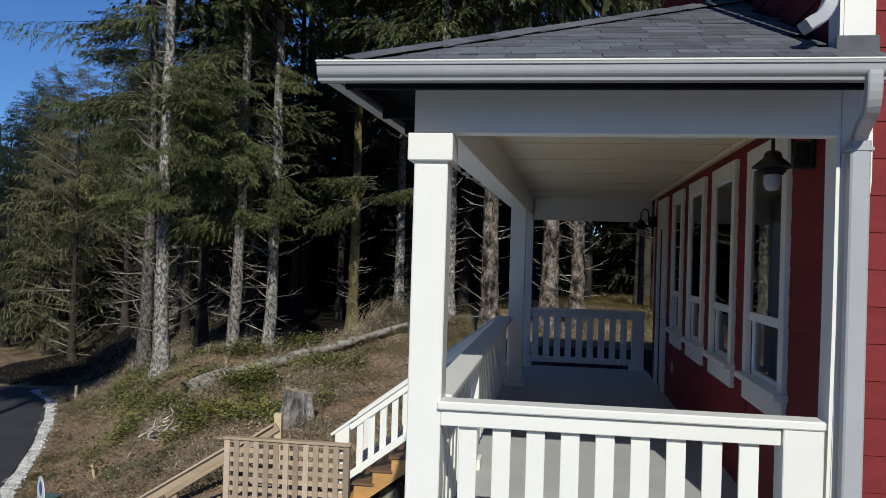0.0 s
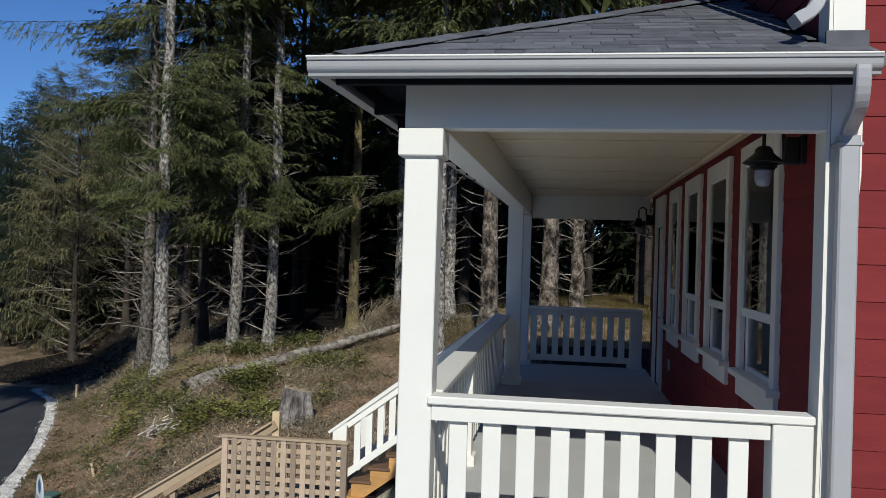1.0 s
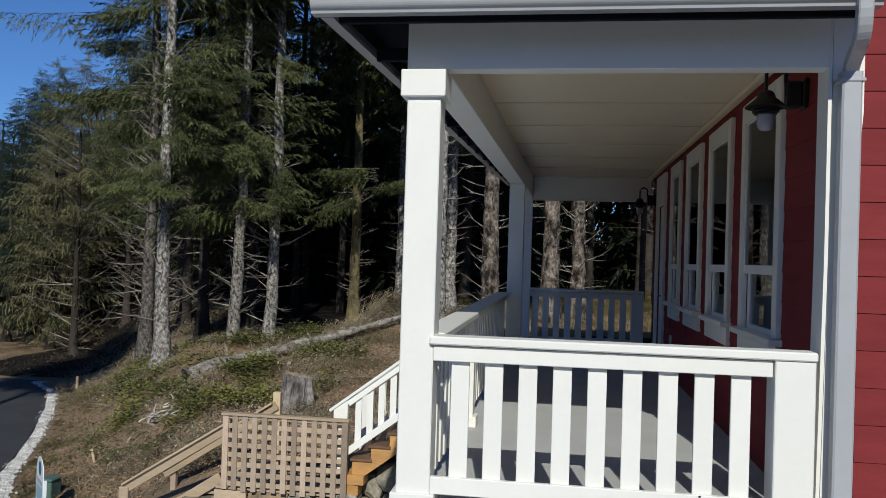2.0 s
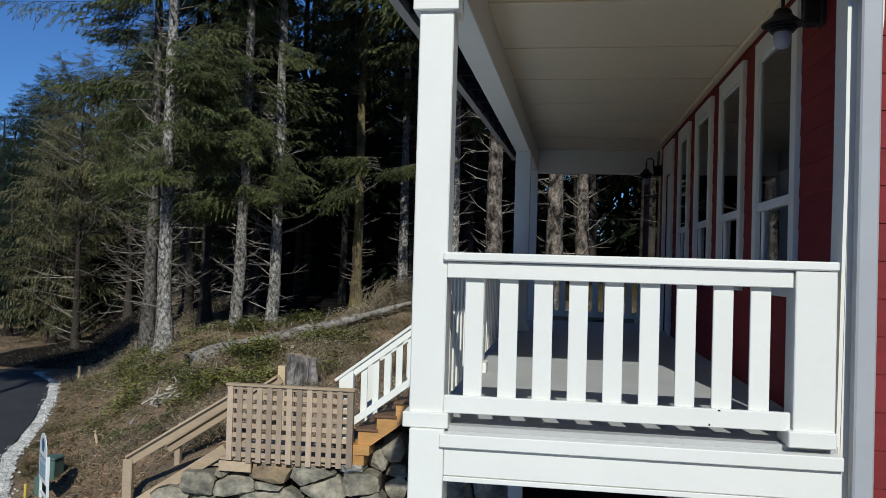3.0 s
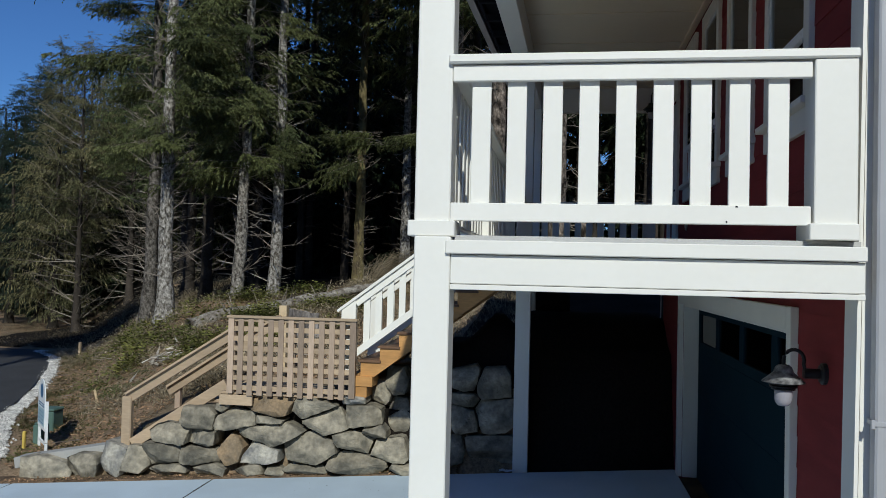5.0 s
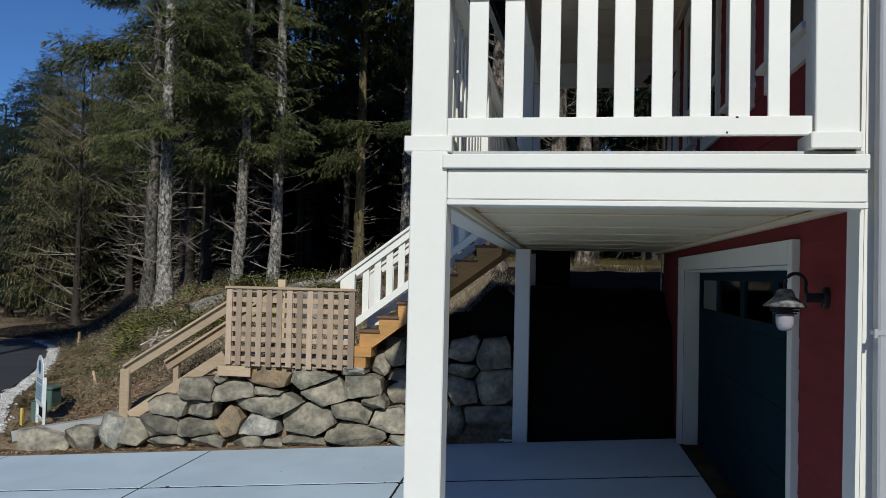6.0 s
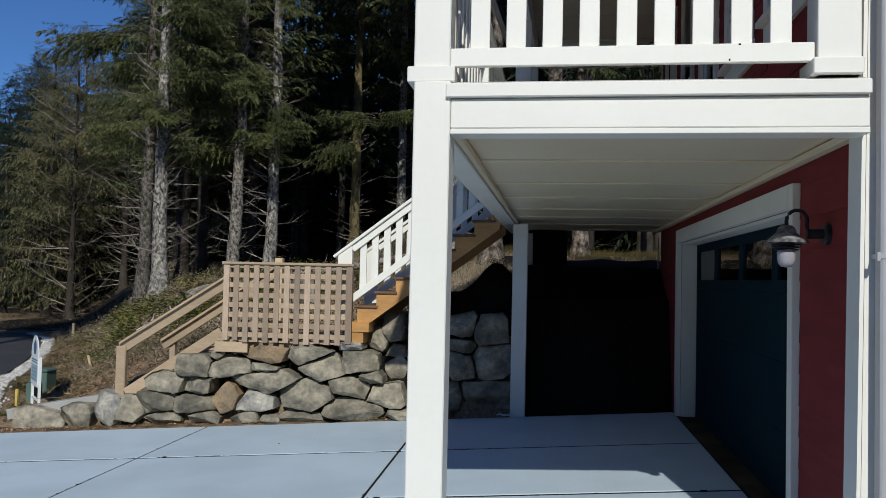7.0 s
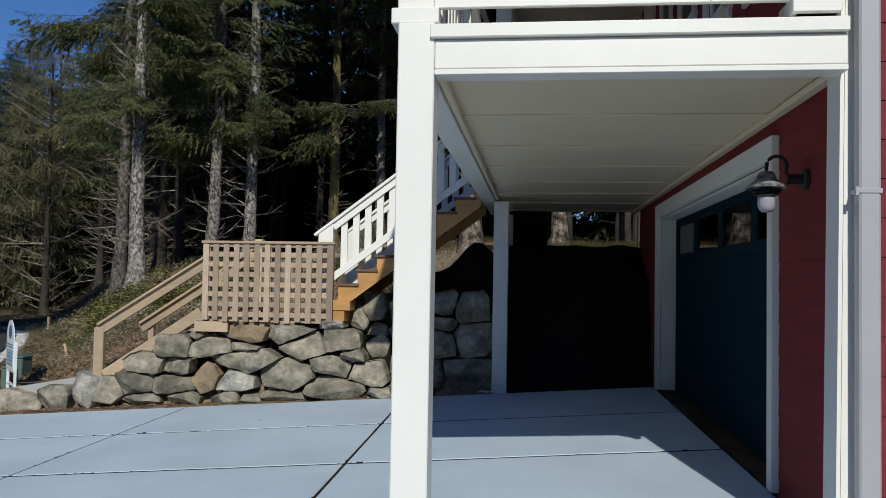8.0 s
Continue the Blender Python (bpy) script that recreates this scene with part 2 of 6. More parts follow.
def box(bm, x0, x1, y0, y1, z0, z1, bevel=0.0, shear=0.0):
    """A box, its edges a little rounded. shear: rise of z for each metre of x."""
    vs = [bm.verts.new((x, y, z + shear * x)) for x in (x0, x1) for y in (y0, y1) for z in (z0, z1)]
    fs = []
    for q in ((0, 1, 3, 2), (4, 6, 7, 5), (0, 4, 5, 1), (2, 3, 7, 6), (0, 2, 6, 4), (1, 5, 7, 3)):
        fs.append(bm.faces.new([vs[i] for i in q]))
    if bevel:
        es = list({e for fa in fs for e in fa.edges})
        bmesh.ops.bevel(bm, geom=es, offset=bevel, segments=1, affect='EDGES', profile=0.5)
    return bm


def boxes(*specs, bevel=0.004):
    bm = bmesh.new()
    for s in specs:
        box(bm, *s, bevel=bevel)
    return bm


def bx(name, material, parent, spec, label="", bevel=0.004):
    return part(name, boxes(spec, bevel=bevel), material, parent, label)


def beam(bm, a, b, wide, high, bevel=0.004, up=(0, 0, 1)):
    """A squared bar from a to b; wide: sideways, high: along up."""
    a, b, up = Vector(a), Vector(b), Vector(up)
    d = (b - a).normalized()
    s = d.cross(up).normalized()
    u = s.cross(d).normalized()
    vs = [bm.verts.new(p + s * sx * wide / 2 + u * su * high / 2) for p in (a, b) for sx in (-1, 1) for su in (-1, 1)]
    fs = [bm.faces.new([vs[i] for i in q]) for q in ((0, 1, 3, 2), (4, 6, 7, 5), (0, 4, 5, 1), (2, 3, 7, 6), (0, 2, 6, 4), (1, 5, 7, 3))]
    bmesh.ops.recalc_face_normals(bm, faces=fs)
    if bevel:
        bmesh.ops.bevel(bm, geom=list({e for fa in fs for e in fa.edges}), offset=bevel, segments=1, affect='EDGES')
    return bm


def tube(bm, pts, radii, sides=8, caps=True):
    """A round bar through the points, with a radius at each."""
    rings = []
    for i, p in enumerate(pts):
        p = Vector(p)
        d = (Vector(pts[min(i + 1, len(pts) - 1)]) - Vector(pts[max(i - 1, 0)])).normalized()
        ref = Vector((0, 0, 1)) if abs(d.z) < 0.9 else Vector((1, 0, 0))
        s = d.cross(ref).normalized()
        u = s.cross(d)
        r = radii[i] if hasattr(radii, "__len__") else radii
        rings.append([bm.verts.new(p + (s * math.cos(a) + u * math.sin(a)) * r) for a in (2 * math.pi * k / sides for k in range(sides))])
    for r0, r1 in zip(rings, rings[1:]):
        for k in range(sides):
            bm.faces.new((r0[k], r0[(k + 1) % sides], r1[(k + 1) % sides], r1[k]))
    if caps:
        bm.faces.new(rings[0])
        bm.faces.new(list(reversed(rings[-1])))
    return bm


def lathe(bm, profile, at, sides=24):
    """Turns (radius, z) pairs round the upright axis at `at`."""
    rings = [[bm.verts.new((at[0] + r * math.cos(2 * math.pi * k / sides), at[1] + r * math.sin(2 * math.pi * k / sides), at[2] + z)) for k in range(sides)] for r, z in profile]
    for r0, r1 in zip(rings, rings[1:]):
        for k in range(sides):
            bm.faces.new((r0[k], r0[(k + 1) % sides], r1[(k + 1) % sides], r1[k]))
    return bm


def sstep(a, b, v):
    t = min(1.0, max(0.0, (v - a) / (b - a)))
    return t * t * (3 - 2 * t)


def lerp_table(table, v):
    if v <= table[0][0]:
        return table[0][1]
    for (a, fa), (b, fb) in zip(table, table[1:]):
        if v <= b:
            return fa + (fb - fa) * (v - a) / (b - a)
    return table[-1][1]

# ---- ground ----
BACK = ((11, 0.70), (13, 0.78), (16, 0.95), (20, 1.4), (24, 2.0), (30, 2.7), (60, 4.2), (200, 9.0), (900, 14.0))


PLATEAU = ((11, 1.2), (16, 1.45), (22, 2.16), (25, 2.50), (42, 2.58), (60, 4.2), (200, 9.0), (900, 14.0))


def slab_z(x):
    return 0.07 * (x - 1.42)


def ground_z(x, y, rough=True):
    front = max(slab_z(min(x, 1.6)), -0.62) - 0.16
    u = x + 0.6 * y
    w = sstep(-1.6, 3.4, u)
    rz = -0.48 - 0.14 * sstep(12.5, 16.5, y) + 0.012 * max(0, y - 17)
    rz -= 0.13 * sstep(-10.0, -9.2, x) * (1 - sstep(-8.0, -7.2, x)) * (1 - sstep(12.9, 14.0, y))
    back = (lerp_table(BACK, y) + (0.5 - 0.32 * sstep(22, 30, y)) * sstep(-4.2, -1.6, x) * sstep(11.2, 12.2, y)) * w + rz * (1 - w)
    bank = sstep(-1.5, 0.3, x)
    back = back * (1 - bank) + lerp_table(PLATEAU, y) * bank
    # the log lies in a shallow dip; the wood's floor is a hollow behind it
    off_log = 0.62 * (y - 18.7) - 0.785 * (x + 9.1)
    back -= 0.17 * math.exp(-(off_log / 0.75) ** 2) * sstep(18.0, 19.2, y) * (1 - sstep(22.5, 24.5, y)) * w
    back -= 0.80 * sstep(20.9, 23.2, y) * sstep(1.0, 2.4, off_log) * (1 - sstep(-6.0, -4.6, x)) * w
    edge = 11.34 + 0.045 * max(-7, min(0, x - 1.4))
    t = sstep(edge, edge + 0.45, y)
    z = front * (1 - t) + back * t
    if rough and y > 11.3:
        k = min(1.0, (y - 11.3) / 3) * (0.35 + 0.65 * w)
        z += k * (0.16 * noise.noise(Vector((x * 0.35, y * 0.35, 0))) + 0.07 * noise.noise(Vector((x * 1.3, y * 1.3, 4))))
    return z


def axis_steps(lo, hi, fine_lo, fine_hi, fine, grow=1.25):
    out = []
    v = fine_lo
    while v <= fine_hi + 1e-6:
        out.append(v)
        v += fine
    s, v = fine, fine_lo
    while v > lo:
        s *= grow
        v -= s
        out.insert(0, v)
    s, v = fine, out[-1]
    while v < hi:
        s *= grow
        v += s
        out.append(v)
    return out


gx = axis_steps(-900, 900, -20, 4, 0.3)
gy = axis_steps(-500, 1500, 10.4, 32, 0.3)
gbm = bmesh.new()
grid = [[gbm.verts.new((x, y, ground_z(x, y))) for x in gx] for y in gy]
for r0, r1 in zip(grid, grid[1:]):
    for i in range(len(gx) - 1):
        gbm.faces.new((r0[i], r0[i + 1], r1[i + 1], r1[i]))
ground = part("ground", gbm, M_DIRT, smooth=True)
tagged(ground, "brown earth with bark mulch sloping up behind the drive", "ground", kind="structure")

# driveway of concrete panels, falling gently away from the garage
drive = thing("driveway", (0, 0, 0), "pale grey concrete driveway panels with dirt in the joints", "driveway", kind="structure")


def lay_panel(bm):
    """The drive lies a little askew to the house."""
    for v in bm.verts:
        x, y = v.co.x, v.co.y
        # the edge along the garage runs straight
        v.co.x, v.co.y = (x - 0.03 * (y - 9)) if x < 1.3 else x + 0.065, y + 0.048 * (x - 1.4)
        v.co.z += slab_z(v.co.x)


bed = boxes((-10.76, 1.37, -8, 11.17, -0.16, -0.006), bevel=0)
lay_panel(bed)
part("joint_bed", bed, M_JOINT, drive, "dark dirt in the joints")
XJ = (-10.75, -7.75, -4.78, -1.78, 1.39)
YJ = (11.21, 9.2, 7.26, 5.28, 3.1, 1.1, -0.9, -2.9, -4.9, -6.9)
for x0, x1 in zip(XJ, XJ[1:]):
    for y1, y0 in zip(YJ, YJ[1:]):
        pb = bmesh.new()
        if x0 < -10 and y1 < 6:
            continue
        box(pb, x0 + 0.013, x1 - 0.013, y0 + 0.028, y1 - 0.028, -0.12, 0.0, bevel=0.006)
        lay_panel(pb)
        part("concrete_panel", pb, M_CONC, drive)
# crumbs of dirt caught along the joints
jd = bmesh.new()
rj = random.Random(12)
for k in range(720):
    if k < 46:      # splashes of dirt by the stones
        x, y = rj.gauss(-2.6, 0.55), rj.uniform(9.5, 11.0)
    elif rj.random() < 0.75:
        x, y = rj.uniform(-9, 1.2), rj.choice(YJ[1:6]) + rj.gauss(0, 0.006)
    else:
        x, y = rj.choice(XJ[1:4]) + rj.gauss(0, 0.006), rj.uniform(2, 11)
    if k >= 46 and noise.noise(Vector((x * 1.1, y * 1.1, 2))) < -0.05:
        continue
    r = rj.uniform(0.002, 0.006) * (2.2 if rj.random() < 0.05 else 1.0) * (0.5 if k < 46 else 1.0)
    box(jd, x - r * rj.uniform(1, 2.5), x + r * rj.uniform(1, 2.5), y - r * rj.uniform(0.8, 2), y + r, -0.002, r * 0.6)
lay_panel(jd)
tagged(part("joint_dirt", jd, M_SOIL_SHADE), "crumbs of dark dirt along the driveway joints", "dirt", kind="stuff")
strip = boxes((1.462, 1.70, 4.9, 11.0, -0.1, 0.012), bevel=0.004)
tagged(part("threshold_strip", strip, M_STRIP), "brown dirt strip along the garage door sill", "ground strip", kind="structure")


# asphalt road with a white gravel shoulder, on the downhill side
def road_edge(y):
    """x of the road's near edge at y."""
    return lerp_table(((10.5, -8.75), (12, -9.15), (15, -11.25), (18.15, -12.85), (21.2, -14.55), (23.6, -16.1), (24.9, -17.6)), y)


rbm = bmesh.new()
rows_r = []
yy = 9.0
while yy <= 25.4:
    xe = road_edge(yy)
    rows_r.append([rbm.verts.new((x, yy, ground_z(x, yy, False) + 0.035)) for x in (xe, xe - 0.6, xe - 2, xe - 5, xe - 12, xe - 25, xe - 60)])
    yy += 0.4
for r0, r1 in zip(rows_r, rows_r[1:]):
    for i in range(6):
        rbm.faces.new((r0[i], r1[i], r1[i + 1], r0[i + 1]))
road = part("road", rbm, M_ASPHALT, smooth=True)
tagged(road, "dark fresh asphalt road curving past the slope", "road", kind="structure")

# gravel shoulder: loose white stones along the asphalt
gr_v, gr_f = [], []
rg = random.Random(9)
for k in range(7000):
    y = rg.uniform(10.4, 25.2)
    side = rg.gauss(0.14, 0.085)
    x = road_edge(y) + side
    z = ground_z(x, y, True) + 0.03
    r = rg.uniform(0.014, 0.042)
    i = len(gr_v)
    for dx, dy, dz in ((1, 0, 0), (-1, 0, 0), (0, 1, 0), (0, -1, 0), (0, 0, 0.8), (0, 0, -0.8)):
        gr_v.append((x + dx * r * rg.uniform(.7, 1.2), y + dy * r * rg.uniform(.7, 1.2), z + dz * r))
    for a, b in ((0, 2), (2, 1), (1, 3), (3, 0)):
        gr_f += ((i + a, i + b, i + 4), (i + b, i + a, i + 5))
gm = bpy.data.meshes.new("gravel")
gm.from_pydata(gr_v, [], gr_f)
gm.materials.append(M_GRAVEL)
tagged(new("gravel_shoulder", gm), "white crushed gravel along the asphalt edge", "gravel", kind="stuff")
# bare soil under and behind the porch, its near-black colour holding the shade there
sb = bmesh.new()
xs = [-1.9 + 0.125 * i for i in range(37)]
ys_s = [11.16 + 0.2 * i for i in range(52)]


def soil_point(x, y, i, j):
    """A point of the bare soil: heaped by the stair foot, with a bank added under the porch's far end to keep it dark.
    """
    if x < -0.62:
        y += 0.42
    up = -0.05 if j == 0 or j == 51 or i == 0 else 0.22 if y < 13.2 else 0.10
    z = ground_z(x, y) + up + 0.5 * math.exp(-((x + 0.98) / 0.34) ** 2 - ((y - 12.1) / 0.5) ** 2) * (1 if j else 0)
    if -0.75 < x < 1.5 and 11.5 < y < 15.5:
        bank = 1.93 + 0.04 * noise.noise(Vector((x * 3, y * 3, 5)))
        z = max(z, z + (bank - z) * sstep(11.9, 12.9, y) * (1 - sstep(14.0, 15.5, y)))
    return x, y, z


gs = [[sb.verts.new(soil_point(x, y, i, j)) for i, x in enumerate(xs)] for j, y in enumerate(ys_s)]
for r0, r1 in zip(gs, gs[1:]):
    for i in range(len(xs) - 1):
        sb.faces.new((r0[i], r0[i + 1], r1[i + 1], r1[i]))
tagged(part("soil", sb, M_SOIL_SHADE, smooth=True), "bare soil under the porch, near-black for the shade there", "soil", kind="structure")

# ---- house ----
WX = 1.46          # outer face of the porch-side wall's sheathing
FY = 4.60          # outer face of the front wall's sheathing
DECK, RAIL = 2.74, 3.71
FAR = 13.3        # the far end of the porch

house = thing("house", (4.0, 9.0, 0), "red lap-sided house with white trim and two-storey porch", "house")

# walls: sheathing with real openings, laid up from blocks round each opening
WINS = ((5.595, 6.485), (7.145, 7.925), (8.575, 9.305), (9.995, 10.605))
WZ0, WZ1 = 3.66, 5.27
DOOR_Y = (11.40, 12.10)
GAR = (5.86, 10.70, 2.20)
END_Y = 12.76
side_specs = []
side_specs.append((WX, 1.60, FY, GAR[0], -0.2, 2.45))
side_specs.append((WX, 1.60, GAR[1], END_Y, -0.2, 2.45))
side_specs.append((WX, 1.60, GAR[0], GAR[1], GAR[2], 2.45))
side_specs.append((WX, 1.60, FY, END_Y, 2.45, DECK))
spans = [FY] + [v for w in WINS for v in w] + [DOOR_Y[0], DOOR_Y[1], END_Y]
for i in range(0, len(spans), 2):
    side_specs.append((WX, 1.60, spans[i], spans[i + 1], DECK, WZ1))
for a, b in WINS:
    side_specs.append((WX, 1.60, a, b, DECK, WZ0))
side_specs.append((WX, 1.60, FY, END_Y, WZ1, 6.9))
UPW = ((6.7, 7.5), (7.75, 8.55))
side_specs.append((WX, 1.60, FY, UPW[0][0], 6.9, 8.0))
side_specs.append((WX, 1.60, UPW[0][1], UPW[1][0], 6.9, 8.0))
side_specs.append((WX, 1.60, UPW[1][1], END_Y, 6.9, 8.0))
side_specs.append((WX, 1.60, FY, END_Y, 8.0, 8.5))
wall_side = [bx("wall", M_RED, house, sp, bevel=0) for sp in side_specs][0]
wall_front = part("wall", boxes((1.60, 9.0, FY, FY + 0.16, -0.3, 8.5), bevel=0), M_RED, house)
part("wall", boxes((1.60, 9.0, END_Y - 0.16, END_Y, -0.3, 8.5), bevel=0), M_RED, house)
part("wall", boxes((8.84, 9.0, FY + 0.16, END_Y - 0.16, -0.3, 8.5), bevel=0), M_RED, house)
# rooms behind the glass
for sp in ((1.60, 8.84, FY + 0.16, END_Y - 0.16, 2.5, 2.72), (1.60, 8.84, FY + 0.16, END_Y - 0.16, 5.55, 5.75), (5.2, 5.35, FY + 0.16, END_Y - 0.16, 2.72, 5.55), (1.60, 8.84, FY + 0.16, END_Y - 0.16, 8.42, 8.5)):
    bx("interior_slab", M_ROOM, house, sp, bevel=0)
# main roof of the tall block
mr = bmesh.new()
ex0, ex1, ey0, ey1 = 0.95, 9.5, 4.05, 13.3
rz0, rh = 9.0, 2.4
v = [mr.verts.new(p) for p in ((ex0, ey0, rz0), (ex1, ey0, rz0), (ex1, ey1, rz0), (ex0, ey1, rz0),
                               (ex0, ey0, rz0 + 0.14), (ex1, ey0, rz0 + 0.14), (ex1, ey1, rz0 + 0.14), (ex0, ey1, rz0 + 0.14), (5.2, ey0 + 4.27, rz0 + rh), (5.2, ey1 - 4.27, rz0 + rh))]
for q in ((3, 2, 1, 0), (0, 1, 5, 4), (1, 2, 6, 5), (2, 3, 7, 6), (3, 0, 4, 7), (4, 5, 8), (5, 6, 9, 8), (6, 7, 9), (7, 4, 8, 9)):
    mr.faces.new([v[i] for i in q])
part("roof", mr, M_SHINGLE, house)

# corner boards: front face and side face
corner = thing("corner_trim", (1.5, 4.55, 0), "white corner boards at the house corner", "trim", kind="structure")
# below, the boards splay out slightly towards the ground
for x0, x1, y0, y1 in ((1.445, 1.605, 4.56, 4.598), (1.418, 1.437, 4.545, 4.725)):
    cb = bmesh.new()
    levels = []
    for z, left, right in ((-0.1, -0.048, -0.067 if x1 > 1.5 else -0.048), (4.2, 0.0, -0.067 if x1 > 1.5 else 0.0), (5.0, 0.0, 0.0), (9.0, 0.0, 0.0)):
        levels.append([cb.verts.new(p) for p in ((x0 + left, y0, z), (x1 + right, y0, z), (x1 + right, y1, z), (x0 + left, y1, z))])
    for r0, r1 in zip(levels, levels[1:]):
        for k in range(4):
            cb.faces.new((r0[k], r0[(k + 1) % 4], r1[(k + 1) % 4], r1[k]))
    cb.faces.new(levels[-1])
    bmesh.ops.recalc_face_normals(cb, faces=cb.faces)
    part("corner_board", cb, M_WHITE, corner)


# windows of the porch wall
def sash_window(y0, y1, z0, z1, sash_z, parent_name, label):
    w = thing(parent_name, (WX, (y0 + y1) / 2, z0), label, "window", kind="structure")
    t = 0.115
    bx("casing", M_TRIM, w, (1.418, 1.458, y0 - t, y0, z0 + 0.03, z1 + 0.15))
    bx("casing", M_TRIM, w, (1.418, 1.458, y1, y1 + t, z0 + 0.03, z1 + 0.15))
    bx("head_casing", M_TRIM, w, (1.416, 1.458, y0, y1, z1, z1 + 0.15))
    bx("window_sill", M_TRIM, w, (1.365, 1.49, y0 - t - 0.03, y1 + t + 0.03, z0 - 0.018, z0 + 0.028), bevel=0.006)
    bx("apron", M_TRIM, w, (1.42, 1.458, y0 - t, y1 + t, 3.485, z0 - 0.02))
    fr = bmesh.new()
    for s in ((1.462, 1.55, y0, y0 + 0.015, z0 + 0.03, z1), (1.462, 1.55, y1 - 0.015, y1, z0 + 0.03, z1), (1.462, 1.55, y0 + 0.015, y1 - 0.015, z1 - 0.015, z1)):
        box(fr, *s, bevel=0.002)
    part("window_frame", fr, M_VINYL, w)
    up = bmesh.new()
    for s in ((1.432, 1.46, y0 + 0.001, y0 + 0.014, sash_z, z1 - 0.001), (1.432, 1.46, y1 - 0.014, y1 - 0.001, sash_z, z1 - 0.001), (1.432, 1.46, y0 + 0.014, y1 - 0.014, z1 - 0.016, z1 - 0.001), (1.432, 1.468, y0 + 0.001, y1 - 0.001, sash_z - 0.065, sash_z)):
        box(up, *s, bevel=0.002)
    sash_up = part("upper_sash", up, M_VINYL, w)
    lo = bmesh.new()
    a, b = y0 + 0.016, y1 - 0.016
    for s in ((1.463, 1.49, a, a + 0.055, z0 + 0.03, sash_z - 0.066), (1.463, 1.49, b - 0.055, b, z0 + 0.03, sash_z - 0.066), (1.463, 1.49, a + 0.055, b - 0.055, z0 + 0.03, z0 + 0.065)):
        box(lo, *s, bevel=0.003)
    sash_lo = part("lower_sash", lo, M_VINYL, w)
    for za, zb, x, m, sash in ((sash_z, z1 - 0.016, 1.44, 0.013, sash_up), (z0 + 0.065, sash_z - 0.066, 1.474, 0.066, sash_lo)):
        g = boxes((x, x + 0.005, y0 + m, y1 - m, za - 0.003, zb + 0.003), bevel=0)
        pane = part("pane", g, M_GLASS, sash)
        pane.visible_shadow = False
    return w


for i, (a, b) in enumerate(WINS):
    sash_window(a, b, WZ0, WZ1, 4.17, "window_%d" % (i + 1), "tall white double-hung window with cream casing in red wall")
for i, (a, b) in enumerate(UPW):
    w = thing("window_%d" % (i + 5), (WX, a, 6.9), "white framed upper storey window", "window", kind="structure")
    bx("casing", M_WHITE, w, (1.418, 1.458, a - 0.1, a, 6.85, 8.1))
    bx("casing", M_WHITE, w, (1.418, 1.458, b, b + 0.1, 6.85, 8.1))
    bx("head_casing", M_WHITE, w, (1.418, 1.458, a, b, 8.0, 8.1))
    bx("window_sill", M_WHITE, w, (1.39, 1.48, a - 0.12, b + 0.12, 6.84, 6.9))
    pane = part("pane", boxes((1.49, 1.495, a, b, 6.9, 8.0), bevel=0), M_GLASS, w)
    pane.visible_shadow = False

# entrance door near the far end
ent = thing("door_1", (WX, 11.5, DECK), "closed cream panelled entrance door at the porch's far end", "door", kind="structure")
bx("casing", M_TRIM, ent, (1.418, 1.458, DOOR_Y[0] - 0.12, DOOR_Y[0], DECK, 5.43))
bx("casing", M_TRIM, ent, (1.418, 1.458, DOOR_Y[1], DOOR_Y[1] + 0.12, DECK, 5.43))
bx("head_casing", M_TRIM, ent, (1.416, 1.458, DOOR_Y[0], DOOR_Y[1], 5.0, 5.43))
leaf = bx("door_leaf", M_TRIM, ent, (1.475, 1.52, DOOR_Y[0] + 0.002, DOOR_Y[1] - 0.002, DECK, 4.998))
for za, zb in ((2.95, 3.75), (3.9, 4.8)):
    bx("door_panel", M_TRIM, leaf, (1.468, 1.476, DOOR_Y[0] + 0.14, DOOR_Y[1] - 0.14, za, zb), bevel=0.006)
hb = bmesh.new()
tube(hb, ((1.48, 11.47, 3.72), (1.43, 11.47, 3.72), (1.43, 11.58, 3.72)), 0.012)
part("door_handle", hb, M_BLACK, leaf, "dark metal lever")

# garage door
gd = thing("garage_door", (1.65, 8.28, 0.03), "dark slate-blue sectional garage door with four windows", "garage door", kind="structure")
bx("casing", M_TRIM, gd, (1.405, 1.458, GAR[0] - 0.105, GAR[0], 0.03, 2.36))
bx("casing", M_TRIM, gd, (1.405, 1.458, GAR[1], GAR[1] + 0.16, 0.03, 2.36))
bx("head_casing", M_TRIM, gd, (1.403, 1.458, GAR[0], GAR[1], GAR[2], 2.36))
bx("jamb", M_TRIM, gd, (1.46, 1.64, GAR[1] - 0.03, GAR[1] - 0.002, 0.03, GAR[2]))
bx("jamb", M_TRIM, gd, (1.46, 1.64, GAR[0] + 0.002, GAR[0] + 0.03, 0.03, GAR[2]))
bx("jamb", M_TRIM, gd, (1.46, 1.64, GAR[0] + 0.03, GAR[1] - 0.03, GAR[2] - 0.03, GAR[2] - 0.002))
ys, ye = GAR[0] + 0.03, GAR[1] - 0.03
